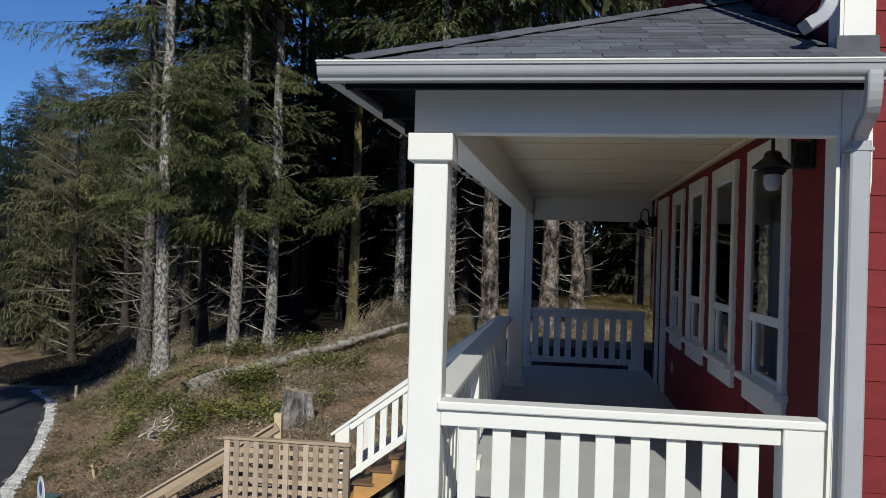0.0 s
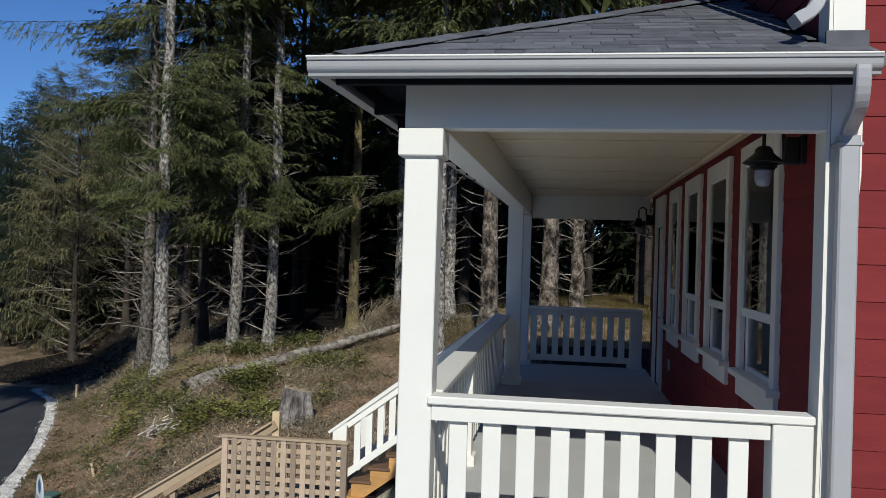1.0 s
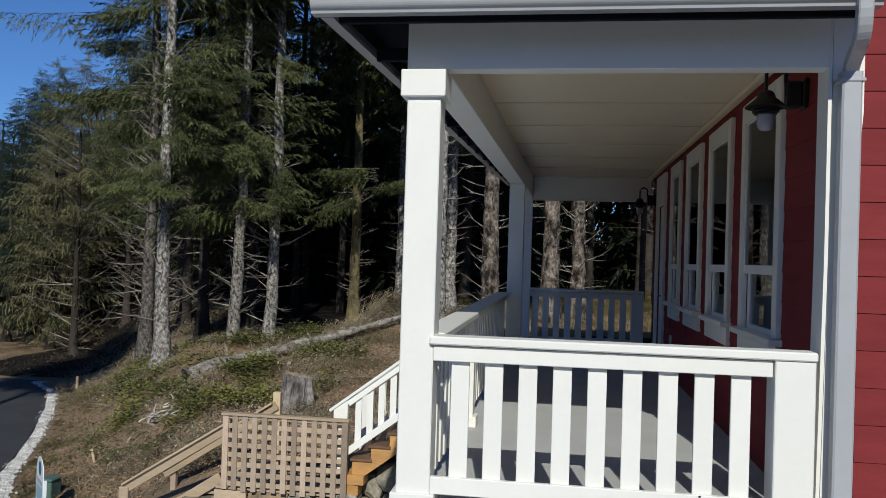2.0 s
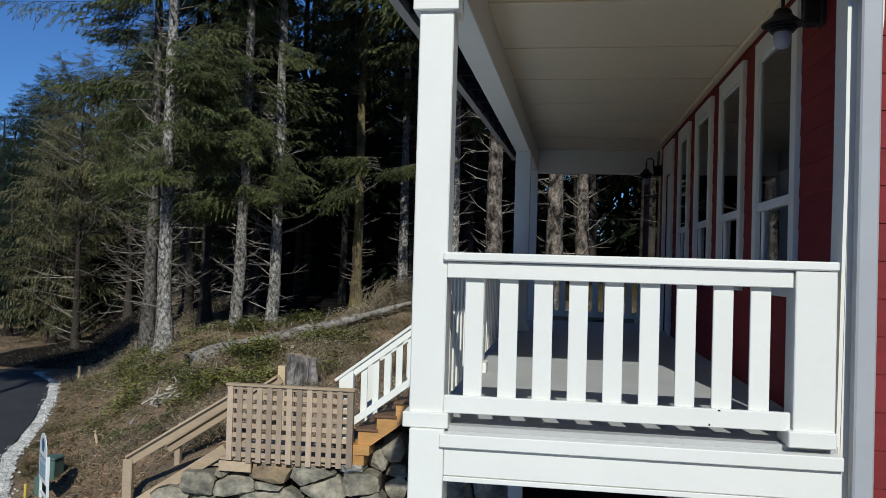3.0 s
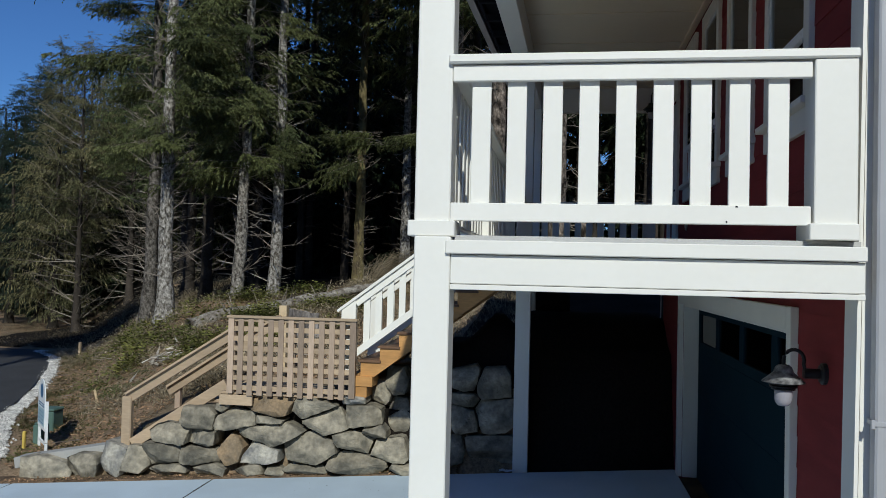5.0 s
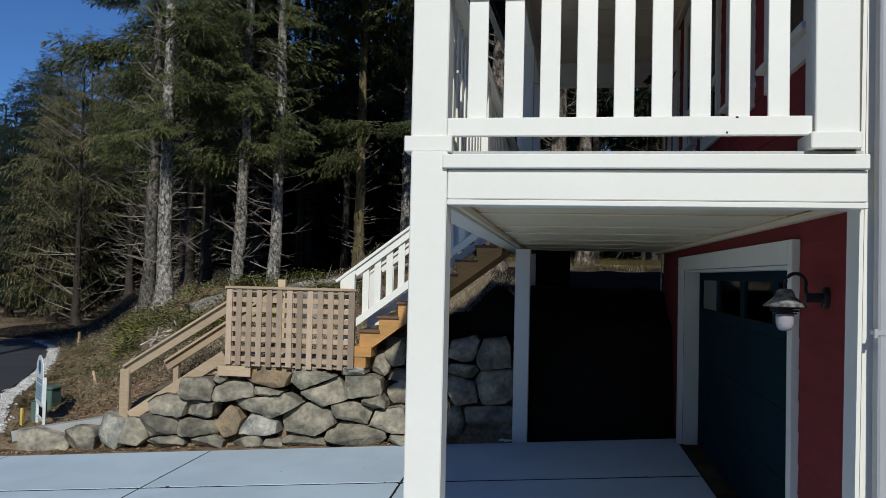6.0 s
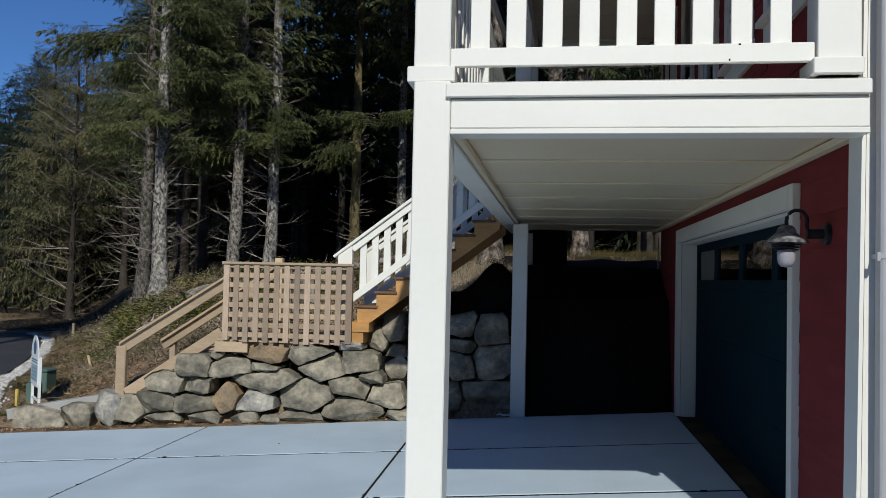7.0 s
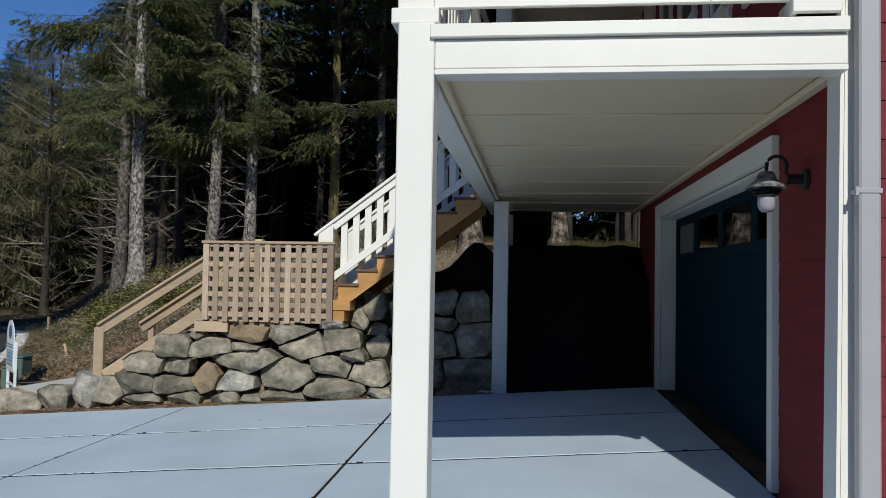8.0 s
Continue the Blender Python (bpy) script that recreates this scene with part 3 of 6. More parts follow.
for k in range(4):
    z0 = 0.03 + k * 0.535
    z1 = z0 + 0.5335
    sec = bmesh.new()
    n = 4
    step = (ye - ys) / n
    if k < 3:
        box(sec, 1.64, 1.68, ys, ye, z0, z1, bevel=0.003)
    else:
        box(sec, 1.64, 1.68, ys, ye, z0, z0 + 0.10, bevel=0.004)
        box(sec, 1.64, 1.68, ys, ye, z1 - 0.09, z1, bevel=0.004)
        for i in range(n + 1):
            c = ys + i * step
            box(sec, 1.64, 1.68, max(ys, c - 0.09), min(ye, c + 0.09), z0 + 0.10, z1 - 0.09, bevel=0.004)
    s_ob = part("door_section", sec, M_DOOR, gd)
    if k == 3:
        for i in range(n):
            a, b = ys + i * step + 0.088, ys + (i + 1) * step - 0.088
            g = part("pane", boxes((1.658, 1.662, a, b, z0 + 0.098, z1 - 0.088), bevel=0), M_GLASS, s_ob)
            g.visible_shadow = False
part("garage_lining", boxes((1.75, 1.8, 5, 12.58, -0.1, 2.5), bevel=0), M_ROOM, house)

# ---- porch ----
porch = thing("porch", (-0.77, 4.5, 0), "white-painted two-storey porch with square posts and railings", "porch")


def square_post(x0, x1, y0, y1, z0, z1, cap=True, base=True, lbl=""):
    p = bx("post", M_WHITE, porch, (x0, x1, y0, y1, z0, z1), lbl, bevel=0.006)
    if cap:
        c = boxes((x0 - 0.035, x1 + 0.028, y0 - 0.03, y1 + 0.03, z1 - 0.155, z1), bevel=0.005)
        part("post_cap", c, M_WHITE, porch)
    if base:
        c = boxes((x0 - 0.03, x1 + 0.03, y0 - 0.03, y1 + 0.03, z0, z0 + 0.085), bevel=0.005)
        part("post_base", c, M_WHITE, porch)
    return p


# posts: two storeys, near and far
square_post(-0.875, -0.68, 4.50, 4.69, 2.73, 5.225)
bx("post", M_WHITE, porch, (-0.862, -0.667, 4.45, 4.65, -0.17, 2.728), bevel=0.006)
P1 = 11.15           # the post beside the stair head
bx("post", M_WHITE, porch, (-0.70, -0.49, P1, P1 + 0.2, DECK, 5.225), bevel=0.006)
bx("post_base", M_WHITE, porch, (-0.73, -0.46, P1 - 0.03, P1 + 0.23, DECK, 2.825), bevel=0.005)
bx("post", M_WHITE, porch, (-0.69, -0.49, P1, P1 + 0.2, -0.25, 2.446), bevel=0.006)
bx("post", M_WHITE, porch, (-0.66, -0.455, FAR, FAR + 0.2, DECK, 5.225), bevel=0.006)
bx("post_base", M_WHITE, porch, (-0.69, -0.425, FAR - 0.03, FAR + 0.23, DECK, 2.825), bevel=0.005)
bx("post", M_WHITE, porch, (-0.70, -0.49, FAR, FAR + 0.2, 0.3, 2.445), bevel=0.006)
# assumed panel at the dark far end; its colour holds that shade
bx("end_panel", M_SOIL_SHADE, porch, (-0.488, 0.06, FAR + 0.06, FAR + 0.10, 0.3, 2.505), "assumed panel closing part of the far end, near-black for shade", bevel=0.002)
# thin conduit beside the far wall, and the foundation wall under the far end
cb_ = bmesh.new()
tube(cb_, ((1.42, 12.80, 0.3), (1.42, 12.80, 1.6), (1.43, 12.80, 2.38)), 0.010, 8)
part("conduit", cb_, M_SPOUT, porch, "thin grey conduit pipe")
# half post against the house wall
bx("post", M_WHITE, porch, (1.168, 1.375, 4.48, 4.66, 2.742, 3.66), bevel=0.005)
bx("post_base", M_WHITE, porch, (1.14, 1.377, 4.45, 4.69, 2.742, 2.825), bevel=0.005)
# beams of the upper roof
bx("beam", M_WHITE, porch, (-0.885, 1.416, 4.525, 4.64, 5.234, 5.56), "white roof beam", bevel=0.003)
sbm = boxes((-0.885, -0.68, 4.642, FAR + 0.2, 5.226, 5.56), bevel=0.006)
for v in sbm.verts:      # the porch narrows a little towards its far end
    v.co.x += 0.03 + 0.022 * (v.co.y - 4.6)
part("beam", sbm, M_WHITE, porch, "white roof beam")
bx("beam", M_WHITE, porch, (-0.45, 1.458, FAR + 0.02, FAR + 0.18, 5.175, 5.56), "white roof beam", bevel=0.006)
# floor edge beams
bx("floor_beam", M_WHITE, porch, (-0.665, 1.405, 4.455, 4.60, 2.478, 2.633), bevel=0.005)
bx("beam_trim", M_WHITE, porch, (-0.665, 1.405, 4.451, 4.60, 2.447, 2.475), bevel=0.003)
bx("floor_lip", M_WHITE, porch, (-0.69, 1.405, 4.425, 4.528, 2.637, 2.710), bevel=0.005)
bx("floor_beam", M_WHITE, porch, (-0.862, -0.68, 4.652, FAR + 0.2, 2.449, 2.72), bevel=0.005)
bx("floor_beam", M_WHITE, porch, (-0.598, 1.458, FAR + 0.03, FAR + 0.18, 2.51, 2.72), bevel=0.005)
part("deck_floor", boxes((-0.88, 1.458, 4.73, FAR + 0.2, 2.722, DECK), bevel=0.0), M_DECK, porch, "grey textured deck coating")
part("deck_edge", boxes((-0.66, 1.408, 4.530, 4.73, 2.705, DECK), bevel=0.0), M_DECK, porch, "grey textured deck coating")

# front railing
BAL = [-0.577 + 0.1915 * i for i in range(9)]
bx("top_rail", M_WHITE, porch, (-0.70, 1.38, 4.465, 4.62, 3.662, RAIL), bevel=0.008)
bx("sub_rail", M_WHITE, porch, (-0.678, 1.16, 4.495, 4.53, 3.568, 3.655))
bx("bottom_rail", M_WHITE, porch, (-0.678, 1.158, 4.495, 4.53, 2.815, 2.913))
for x in BAL:
    bx("baluster", M_WHITE, porch, (x, x + 0.104, 4.532, 4.556, 2.83, 3.655), bevel=0.003)

# side railing, from the near post to the stair newel
bx("top_rail", M_WHITE, porch, (-0.835, -0.64, 4.692, 11.14, 3.662, RAIL), bevel=0.008)
for y0, y1 in ((4.692, 6.70), (6.84, 11.14)):
    bx("sub_rail", M_WHITE, porch, (-0.775, -0.74, y0, y1, 3.568, 3.655))
    bx("bottom_rail", M_WHITE, porch, (-0.775, -0.74, y0, y1, 2.815, 2.913))
    n = int((y1 - y0 - 0.05) / 0.1915)
    for k in range(n):
        y = y0 + 0.08 + k * 0.1915
        bx("baluster", M_WHITE, porch, (-0.738, -0.714, y, y + 0.104, 2.83, 3.655), bevel=0.003)
for y0 in (6.70,):
    bx("newel", M_WHITE, porch, (-0.81, -0.67, y0, y0 + 0.14, 2.742, 3.66))
    bx("newel_base", M_WHITE, porch, (-0.84, -0.64, y0 - 0.03, y0 + 0.17, 2.742, 2.83))
# far railing
fy = FAR + 0.06
bx("top_rail", M_WHITE, porch, (-0.51, 1.39, fy - 0.03, fy + 0.12, 3.662, RAIL), bevel=0.008)
bx("sub_rail", M_WHITE, porch, (-0.51, 1.20, fy + 0.03, fy + 0.065, 3.568, 3.655))
bx("bottom_rail", M_WHITE, porch, (-0.51, 1.20, fy + 0.03, fy + 0.065, 2.815, 2.913))
for k in range(9):
    x = -0.42 + 0.179 * k
    bx("baluster", M_WHITE, porch, (x, x + 0.104, fy + 0.004, fy + 0.028, 2.83, 3.655), bevel=0.003)
bx("newel", M_WHITE, porch, (1.20, 1.39, fy - 0.02, fy + 0.14, 2.742, 3.66))
bx("newel_base", M_WHITE, porch, (1.17, 1.395, fy - 0.05, fy + 0.17, 2.742, 2.825))

# ceilings: panels that lap a little, with a cove against the wall
def ceiling(name, z, y0, y1, pitch, label):
    cb = bmesh.new()
    y = y0
    k = 0
    while y < y1 - 0.02:
        e = min(y + pitch, y1)
        d = 0.0 if k % 2 == 0 else 0.006
        box(cb, -0.678, 1.456, y + 0.002, e - 0.002, z - d, z + 0.03, bevel=0.002)
        box(cb, -0.676, 1.43, e - 0.03, e + 0.03, z - d - 0.012, z - d - 0.001, bevel=0.002) if e < y1 - 0.1 else None
        y = e
        k += 1
    box(cb, 1.385, 1.456, y0, y1, z - 0.05, z - 0.008, bevel=0.008)
    box(cb, -0.676, -0.63, y0, y1, z - 0.05, z - 0.008, bevel=0.008)
    return tagged(part(name, cb, M_CEIL), label, "ceiling", kind="structure")


ceiling("ceiling", 5.555, 4.645, FAR + 0.018, 1.22, "cream panelled porch ceiling with battens")
ceiling("ceiling", 2.515, 4.605, FAR + 0.02, 1.22, "cream panelled ceiling under the porch floor")

# porch roof: hipped, 5 in 12, with eaves, shade-dark fascia and gutters
GY, GX, GZ, PITCH = 4.18, -1.33, 5.55, 0.43
RIDGE = 1.458 - GX        # the hip meets the house wall here


def taper(y):
    """How far the side eave has drawn in at y."""
    return 0.042 * max(0.0, y - 4.2)


roof = thing("porch_roof", (0, 6, 5.5), "hipped porch roof of dark grey asphalt shingles", "roof", kind="structure")
rd = bmesh.new()
YB = FAR + 0.66
top_y = GY + RIDGE
pts = [(GX, GY, GZ), (1.458, GY, GZ), (1.458, top_y, GZ + PITCH * RIDGE), (GX + taper(YB), YB, GZ), (1.458, YB - RIDGE, GZ + PITCH * RIDGE), (1.458, YB, GZ)]
up_v = [rd.verts.new((x, y, z - 0.015)) for x, y, z in pts]
lo_v = [rd.verts.new((x, y, z - 0.05)) for x, y, z in pts]
for q in ((0, 1, 2), (0, 2, 4, 3), (3, 4, 5)):
    rd.faces.new([up_v[i] for i in q])
    rd.faces.new([lo_v[i] for i in reversed(q)])
for a, b in ((0, 1), (1, 2), (2, 4), (4, 5), (5, 3), (3, 0)):
    rd.faces.new((up_v[a], lo_v[a], lo_v[b], up_v[b]))
bmesh.ops.recalc_face_normals(rd, faces=rd.faces)
# near-black deck, fascia and rafter tails hold the eaves' shade in their colour
part("roof_deck", rd, M_DARK, roof, "sheathing under the eaves, near-black for their shade")
es = bmesh.new()
box(es, 1.459, 1.62, GY, FY - 0.045, GZ - 0.05, GZ - 0.012)
for v in es.verts:
    v.co.z += PITCH * (v.co.y - GY)
part("eave_strip", es, M_SHINGLE, roof)
bx("flashing", M_SHINGLE, roof, (1.40, 1.62, 4.53, 4.556, 5.66, 5.775), "dark grey roof flashing at the house corner", bevel=0.004)
bx("fascia", M_DARK, roof, (GX + 0.10, 1.46, GY + 0.085, GY + 0.12, 5.43, 5.545), "fascia board, near-black for the eave shade")
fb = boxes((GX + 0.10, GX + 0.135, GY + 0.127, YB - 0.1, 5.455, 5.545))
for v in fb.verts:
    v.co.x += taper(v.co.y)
part("fascia", fb, M_DARK, roof, "fascia board, near-black for the eave shade")
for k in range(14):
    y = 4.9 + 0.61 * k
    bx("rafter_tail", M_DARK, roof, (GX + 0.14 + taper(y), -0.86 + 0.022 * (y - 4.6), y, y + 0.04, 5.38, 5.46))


def gutter_profile(bm, a, b, inward):
    """A K-style gutter from a to b; inward: the horizontal way to the roof."""
    a, b, inn = Vector(a), Vector(b), Vector(inward)
    prof = ((0.10, 0.0), (0.10, -0.092), (0.030, -0.092), (0.029, -0.078), (0.024, -0.073), (0.016, -0.068), (0.009, -0.061), (0.005, -0.053), (0.003, -0.044), (0.003, -0.014), (-0.006, -0.012), (-0.006, 0.0), (0.004, 0.004), (0.010, 0.0), (0.010, -0.012), (0.09, -0.02), (0.09, 0.0))
    d = (b - a).normalized()
    r0 = [bm.verts.new(a + inn * p + Vector((0, 0, q))) for p, q in prof]
    r1 = [bm.verts.new(b + inn * p + Vector((0, 0, q))) for p, q in prof]
    n = len(prof)
    for i in range(n - 1):
        bm.faces.new((r0[i], r0[i + 1], r1[i + 1], r1[i]))
    bm.faces.new(r0)
    bm.faces.new(list(reversed(r1)))
    bmesh.ops.recalc_face_normals(bm, faces=bm.faces)


gut = bmesh.new()
gutter_profile(gut, (GX - 0.03, GY - 0.03, 5.55), (1.552, GY - 0.03, 5.55), (0, 1, 0))
gutter = thing("gutter", (0, GY, 5.5), "light grey metal gutter along the porch eaves", "gutter", kind="structure")
part("gutter_run", gut, M_GUTTER, gutter)
# white strip paints the sun highlight along the rolled lip
bx("lip", M_WHITE, gutter, (GX - 0.036, 1.552, GY - 0.040, GY - 0.024, 5.551, 5.562), "rolled gutter lip, whitened for its sun glint", bevel=0.003)
gut = bmesh.new()
gutter_profile(gut, (GX - 0.03, GY + 0.08, 5.55), (GX - 0.03 + taper(YB), YB, 5.55), (1, 0, 0))
part("gutter_run", gut, M_GUTTER, gutter)


# downspouts: corrugated rectangular pipe along a bent line
def downspout(bm, pts, wx, wy, ribs=False, across=(1, 0, 0)):
    rings = []
    for i, p in enumerate(pts):
        p = Vector(p)
        d = (Vector(pts[min(i + 1, len(pts) - 1)]) - Vector(pts[max(i - 1, 0)])).normalized()
        s = Vector(across)
        s = (s - d * s.dot(d)).normalized()
        u = d.cross(s)
        k = 1.0 if not ribs or i % 2 else 0.972
        out = []
        for a, b in ((-1, -.8), (-.8, -1), (-.25, -.92), (.25, -.92), (.8, -1), (1, -.8), (1, .8), (.8, 1), (-.8, 1), (-1, .8)):
            out.append(bm.verts.new(p + s * a * wx / 2 * k + u * b * wy / 2 * k))
        rings.append(out)
    for r0, r1 in zip(rings, rings[1:]):
        for k in range(10):
            bm.faces.new((r0[k], r0[(k + 1) % 10], r1[(k + 1) % 10], r1[k]))
    bm.faces.new(rings[0])
    bm.faces.new(list(reversed(rings[-1])))
    bmesh.ops.recalc_face_normals(bm, faces=bm.faces)


def bend(a, b, c, n=7):
    a, b, c = Vector(a), Vector(b), Vector(c)
    return [a * (1 - t) ** 2 + b * 2 * t * (1 - t) + c * t * t for t in (i / n for i in range(n + 1))]


ds = thing("downspout", (1.51, 4.48, 0.2), "grey corrugated downspout at the house corner", "downspout", kind="structure")
db = bmesh.new()
elbow = [(1.462, GY - 0.01, 5.50)] + bend((1.462, GY - 0.01, 5.48), (1.463, GY - 0.01, 5.33), (1.486, GY + 0.115, 5.295), 14) + bend((1.490, GY + 0.13, 5.29), (1.508, 4.49, 5.255), (1.510, 4.492, 5.16), 14)[1:]
downspout(db, elbow, 0.072, 0.060, ribs=True)
part("elbow", db, M_SPOUT, ds, "ribbed grey elbow")
db = bmesh.new()
downspout(db, [(1.510, 4.49, 5.19), (1.508, 4.49, 3.4), (1.506, 4.49, 2.4), (1.504, 4.49, 1.6), (1.503, 4.49, 0.28)], 0.102, 0.08)
part("pipe", db, M_SPOUT, ds)
db = bmesh.new()
downspout(db, [(1.510, 4.49, 5.20), (1.510, 4.49, 5.165)], 0.106, 0.083)
part("collar", db, M_SPOUT, ds)
bx("strap", M_SPOUT, ds, (1.445, 1.575, 4.444, 4.558, 5.145, 5.165), bevel=0.003)
bx("strap", M_SPOUT, ds, (1.447, 1.562, 4.445, 4.543, 1.832, 1.858), bevel=0.003)
bx("strap", M_SPOUT, ds, (1.432, 1.450, 4.44, 4.452, 1.82, 1.865), bevel=0.003)
db = bmesh.new()
downspout(db, [(1.503, 4.49, 0.30), (1.503, 4.488, 0.16), (1.503, 4.47, 0.0)], 0.13, 0.11)
part("boot", db, M_WHITE, ds, "white plastic boot")
# upper downspout that empties on to the porch roof
us = thing("downspout", (1.36, 4.48, 5.9), "ribbed grey downspout emptying on the porch roof", "downspout", kind="structure")
db = bmesh.new()
downspout(db, [(1.365, 4.50, 9.0), (1.365, 4.50, 7.0), (1.365, 4.50, 6.1)] + bend((1.365, 4.50, 6.08), (1.365, 4.49, 5.90), (1.27, 4.44, 5.83), 15) + [(1.23, 4.424, 5.806), (1.20, 4.41, 5.785)], 0.080, 0.070, ribs=True, across=(0, 1, 0))
part("pipe", db, M_SPOUT, us)


# small marks and fittings
vent = thing("wall_vent", (1.45, 10.54, 3.19), "small round wall vent with louvres", "vent")
vb = bmesh.new()
ring_v = []
for xo, rr_ in ((1.452, 0.075), (1.436, 0.072), (1.434, 0.055), (1.444, 0.052)):
    ring_v.append([vb.verts.new((xo, 10.54 + rr_ * math.cos(2 * math.pi * k / 20), 3.19 + rr_ * math.sin(2 * math.pi * k / 20))) for k in range(20)])
for r0, r1 in zip(ring_v, ring_v[1:]):
    for k in range(20):
        vb.faces.new((r0[k], r0[(k + 1) % 20], r1[(k + 1) % 20], r1[k]))
part("rim", vb, M_SPOUT, vent)
for k in range(4):
    bx("louvre", M_SPOUT, vent, (1.438, 1.447, 10.50, 10.58, 3.155 + k * 0.02, 3.163 + k * 0.02), bevel=0.001)
for xm, ym, zm, w_, h_ in ((0.798, 4.4945, 2.907, 0.012, 0.008), (0.749, 4.4945, 2.829, 0.008, 0.010)):
    bx("nail_mark", M_DARK, porch, (xm - w_ / 2, xm + w_ / 2, ym - 0.001, ym + 0.004, zm - h_ / 2, zm + h_ / 2), bevel=0)


# lap siding boards, one object a board, laid on the walls
def siding_mesh(length, along):
    """A lapped board of that length along x or y, leaning out at its foot; hung from its top back edge."""
    bm = bmesh.new()
    prof = ((0.0, 0.0), (0.002, 0.0), (0.0085, -0.205), (0.002, -0.205), (0.0, -0.2))
    r0, r1 = [], []
    for o, z in prof:
        if along == 'x':
            r0.append(bm.verts.new((0, -o, z)))
            r1.append(bm.verts.new((length, -o, z)))
        else:
            r0.append(bm.verts.new((-o, 0, z)))
            r1.append(bm.verts.new((-o, length, z)))
    for i in range(len(prof)):
        j = (i + 1) % len(prof)
        bm.faces.new((r0[i], r0[j], r1[j], r1[i]))
    bm.faces.new(r0)
    bm.faces.new(list(reversed(r1)))
    bmesh.ops.recalc_face_normals(bm, faces=bm.faces)
    me = to_mesh("siding_board", bm)
    me.materials.append(M_RED)
    return me


def lay_boards(spans, along, fixed, parent):
    base = Vector(parent.location) + (Vector(parent.parent.location) if parent.parent else Vector())
    cache = {}
    for start, length, z0, z1 in spans:
        n = 0
        z = 0.13 + 0.2 * math.ceil((z0 - 0.13) / 0.2 + 0.3)
        while z <= z1 + 0.06:
            key = round(length, 3)
            if key not in cache:
                cache[key] = siding_mesh(length, along)
            ob = new("siding_board", cache[key])
            ob.parent = parent
            ob.location = Vector((start, fixed, z) if along == 'x' else (fixed, start, z)) - base
            z += 0.2
SIDE_SPANS = [(4.728, 1.024, 0.0, 2.45), (10.862, 1.88, 0.0, 2.42), (5.70, 5.16, 2.38, 2.44), (4.728, 0.748, DECK, 5.42),
              (4.728, 6.55, 2.76, 3.44), (4.752, 7.98, 6.15, 6.8), (4.752, 1.83, 6.8, 8.0), (8.66, 4.08, 6.8, 8.0)]
for (a, b), (c, d) in zip(WINS, WINS[1:]):
    SIDE_SPANS.append((b + 0.118, c - b - 0.236, 3.46, 5.42))
SIDE_SPANS += [(WINS[-1][1] + 0.118, DOOR_Y[0] - WINS[-1][1] - 0.241, 3.46, 5.42), (DOOR_Y[1] + 0.123, END_Y - DOOR_Y[1] - 0.125, DECK, 5.42)]

# ---- boulder retaining wall ----
def clip(poly, nx, nz, c):
    """The part of a polygon on the near side of a line."""
    out = []
    for k in range(len(poly)):
        a, b = poly[k - 1], poly[k]
        da, db = a[0] * nx + a[1] * nz - c, b[0] * nx + b[1] * nz - c
        if (da <= 0) != (db <= 0):
            t = da / (da - db)
            out.append((a[0] + (b[0] - a[0]) * t, a[1] + (b[1] - a[1]) * t))
        if db <= 0:
            out.append(b)
    return out


def reach(site, dx, dz):
    return 1.0 / math.sqrt((dx / (site[2] * 0.5)) ** 2 + (dz / (site[3] * 0.5)) ** 2)


def rough_outline(x, z, w, h, seed):
    """An uneven corner-by-corner outline, as wide and high as given."""
    r = random.Random(seed * 7 + 1)
    n = r.choice((5, 6, 6, 7))
    turn = r.uniform(0, 2 * math.pi)
    tilt = r.uniform(-0.16, 0.16) * min(1.0, h / w)
    poly = []
    for k in range(n):
        a = turn + 2 * math.pi * (k + r.uniform(-0.34, 0.34)) / n
        ca, sa = math.cos(a), math.sin(a)
        q = r.uniform(0.90, 1.12)
        px, pz = 0.545 * w * q * math.copysign(abs(ca) ** 0.6, ca), 0.59 * h * q * math.copysign(abs(sa) ** 0.6, sa)
        poly.append((x + px - tilt * pz, z + pz + tilt * px))
    return poly


def fitted_outline(i, sites, gap):
    """The outline of stone i, hewn to lie against its neighbours."""
    x, z, w, h = sites[i][:4]
    poly = rough_outline(x, z, w, h, i)
    for j, o in enumerate(sites):
        if j == i:
            continue
        dx, dz = o[0] - x, o[1] - z
        dist = math.hypot(dx, dz)
        if dist > 1.4 or dist < 1e-6:
            continue
        ri, rj = reach(sites[i], dx / dist, dz / dist), reach(o, dx / dist, dz / dist)
        if dist > 1.25 * (ri + rj):
            continue
        t = ri / (ri + rj)
        # the joint lies flatter between wide, low stones
        nx, nz = dx / (w + o[2]) ** 2, dz / (h + o[3]) ** 2
        ln = math.hypot(nx, nz)
        nx, nz = nx / ln, nz / ln
        lean = 0.22 * math.sin(7.0 * (x + o[0]) + 5.0 * (z + o[1]))
        nx, nz = nx * math.cos(lean) - nz * math.sin(lean), nx * math.sin(lean) + nz * math.cos(lean)
        uneven = gap * (1.0 + 1.0 * math.sin(11.0 * (x + o[0]) + 3.0 * z))
        poly = clip(poly, nx, nz, (x + dx * t) * nx + (z + dz * t) * nz - uneven)
        if len(poly) < 3:
            return []
    return poly


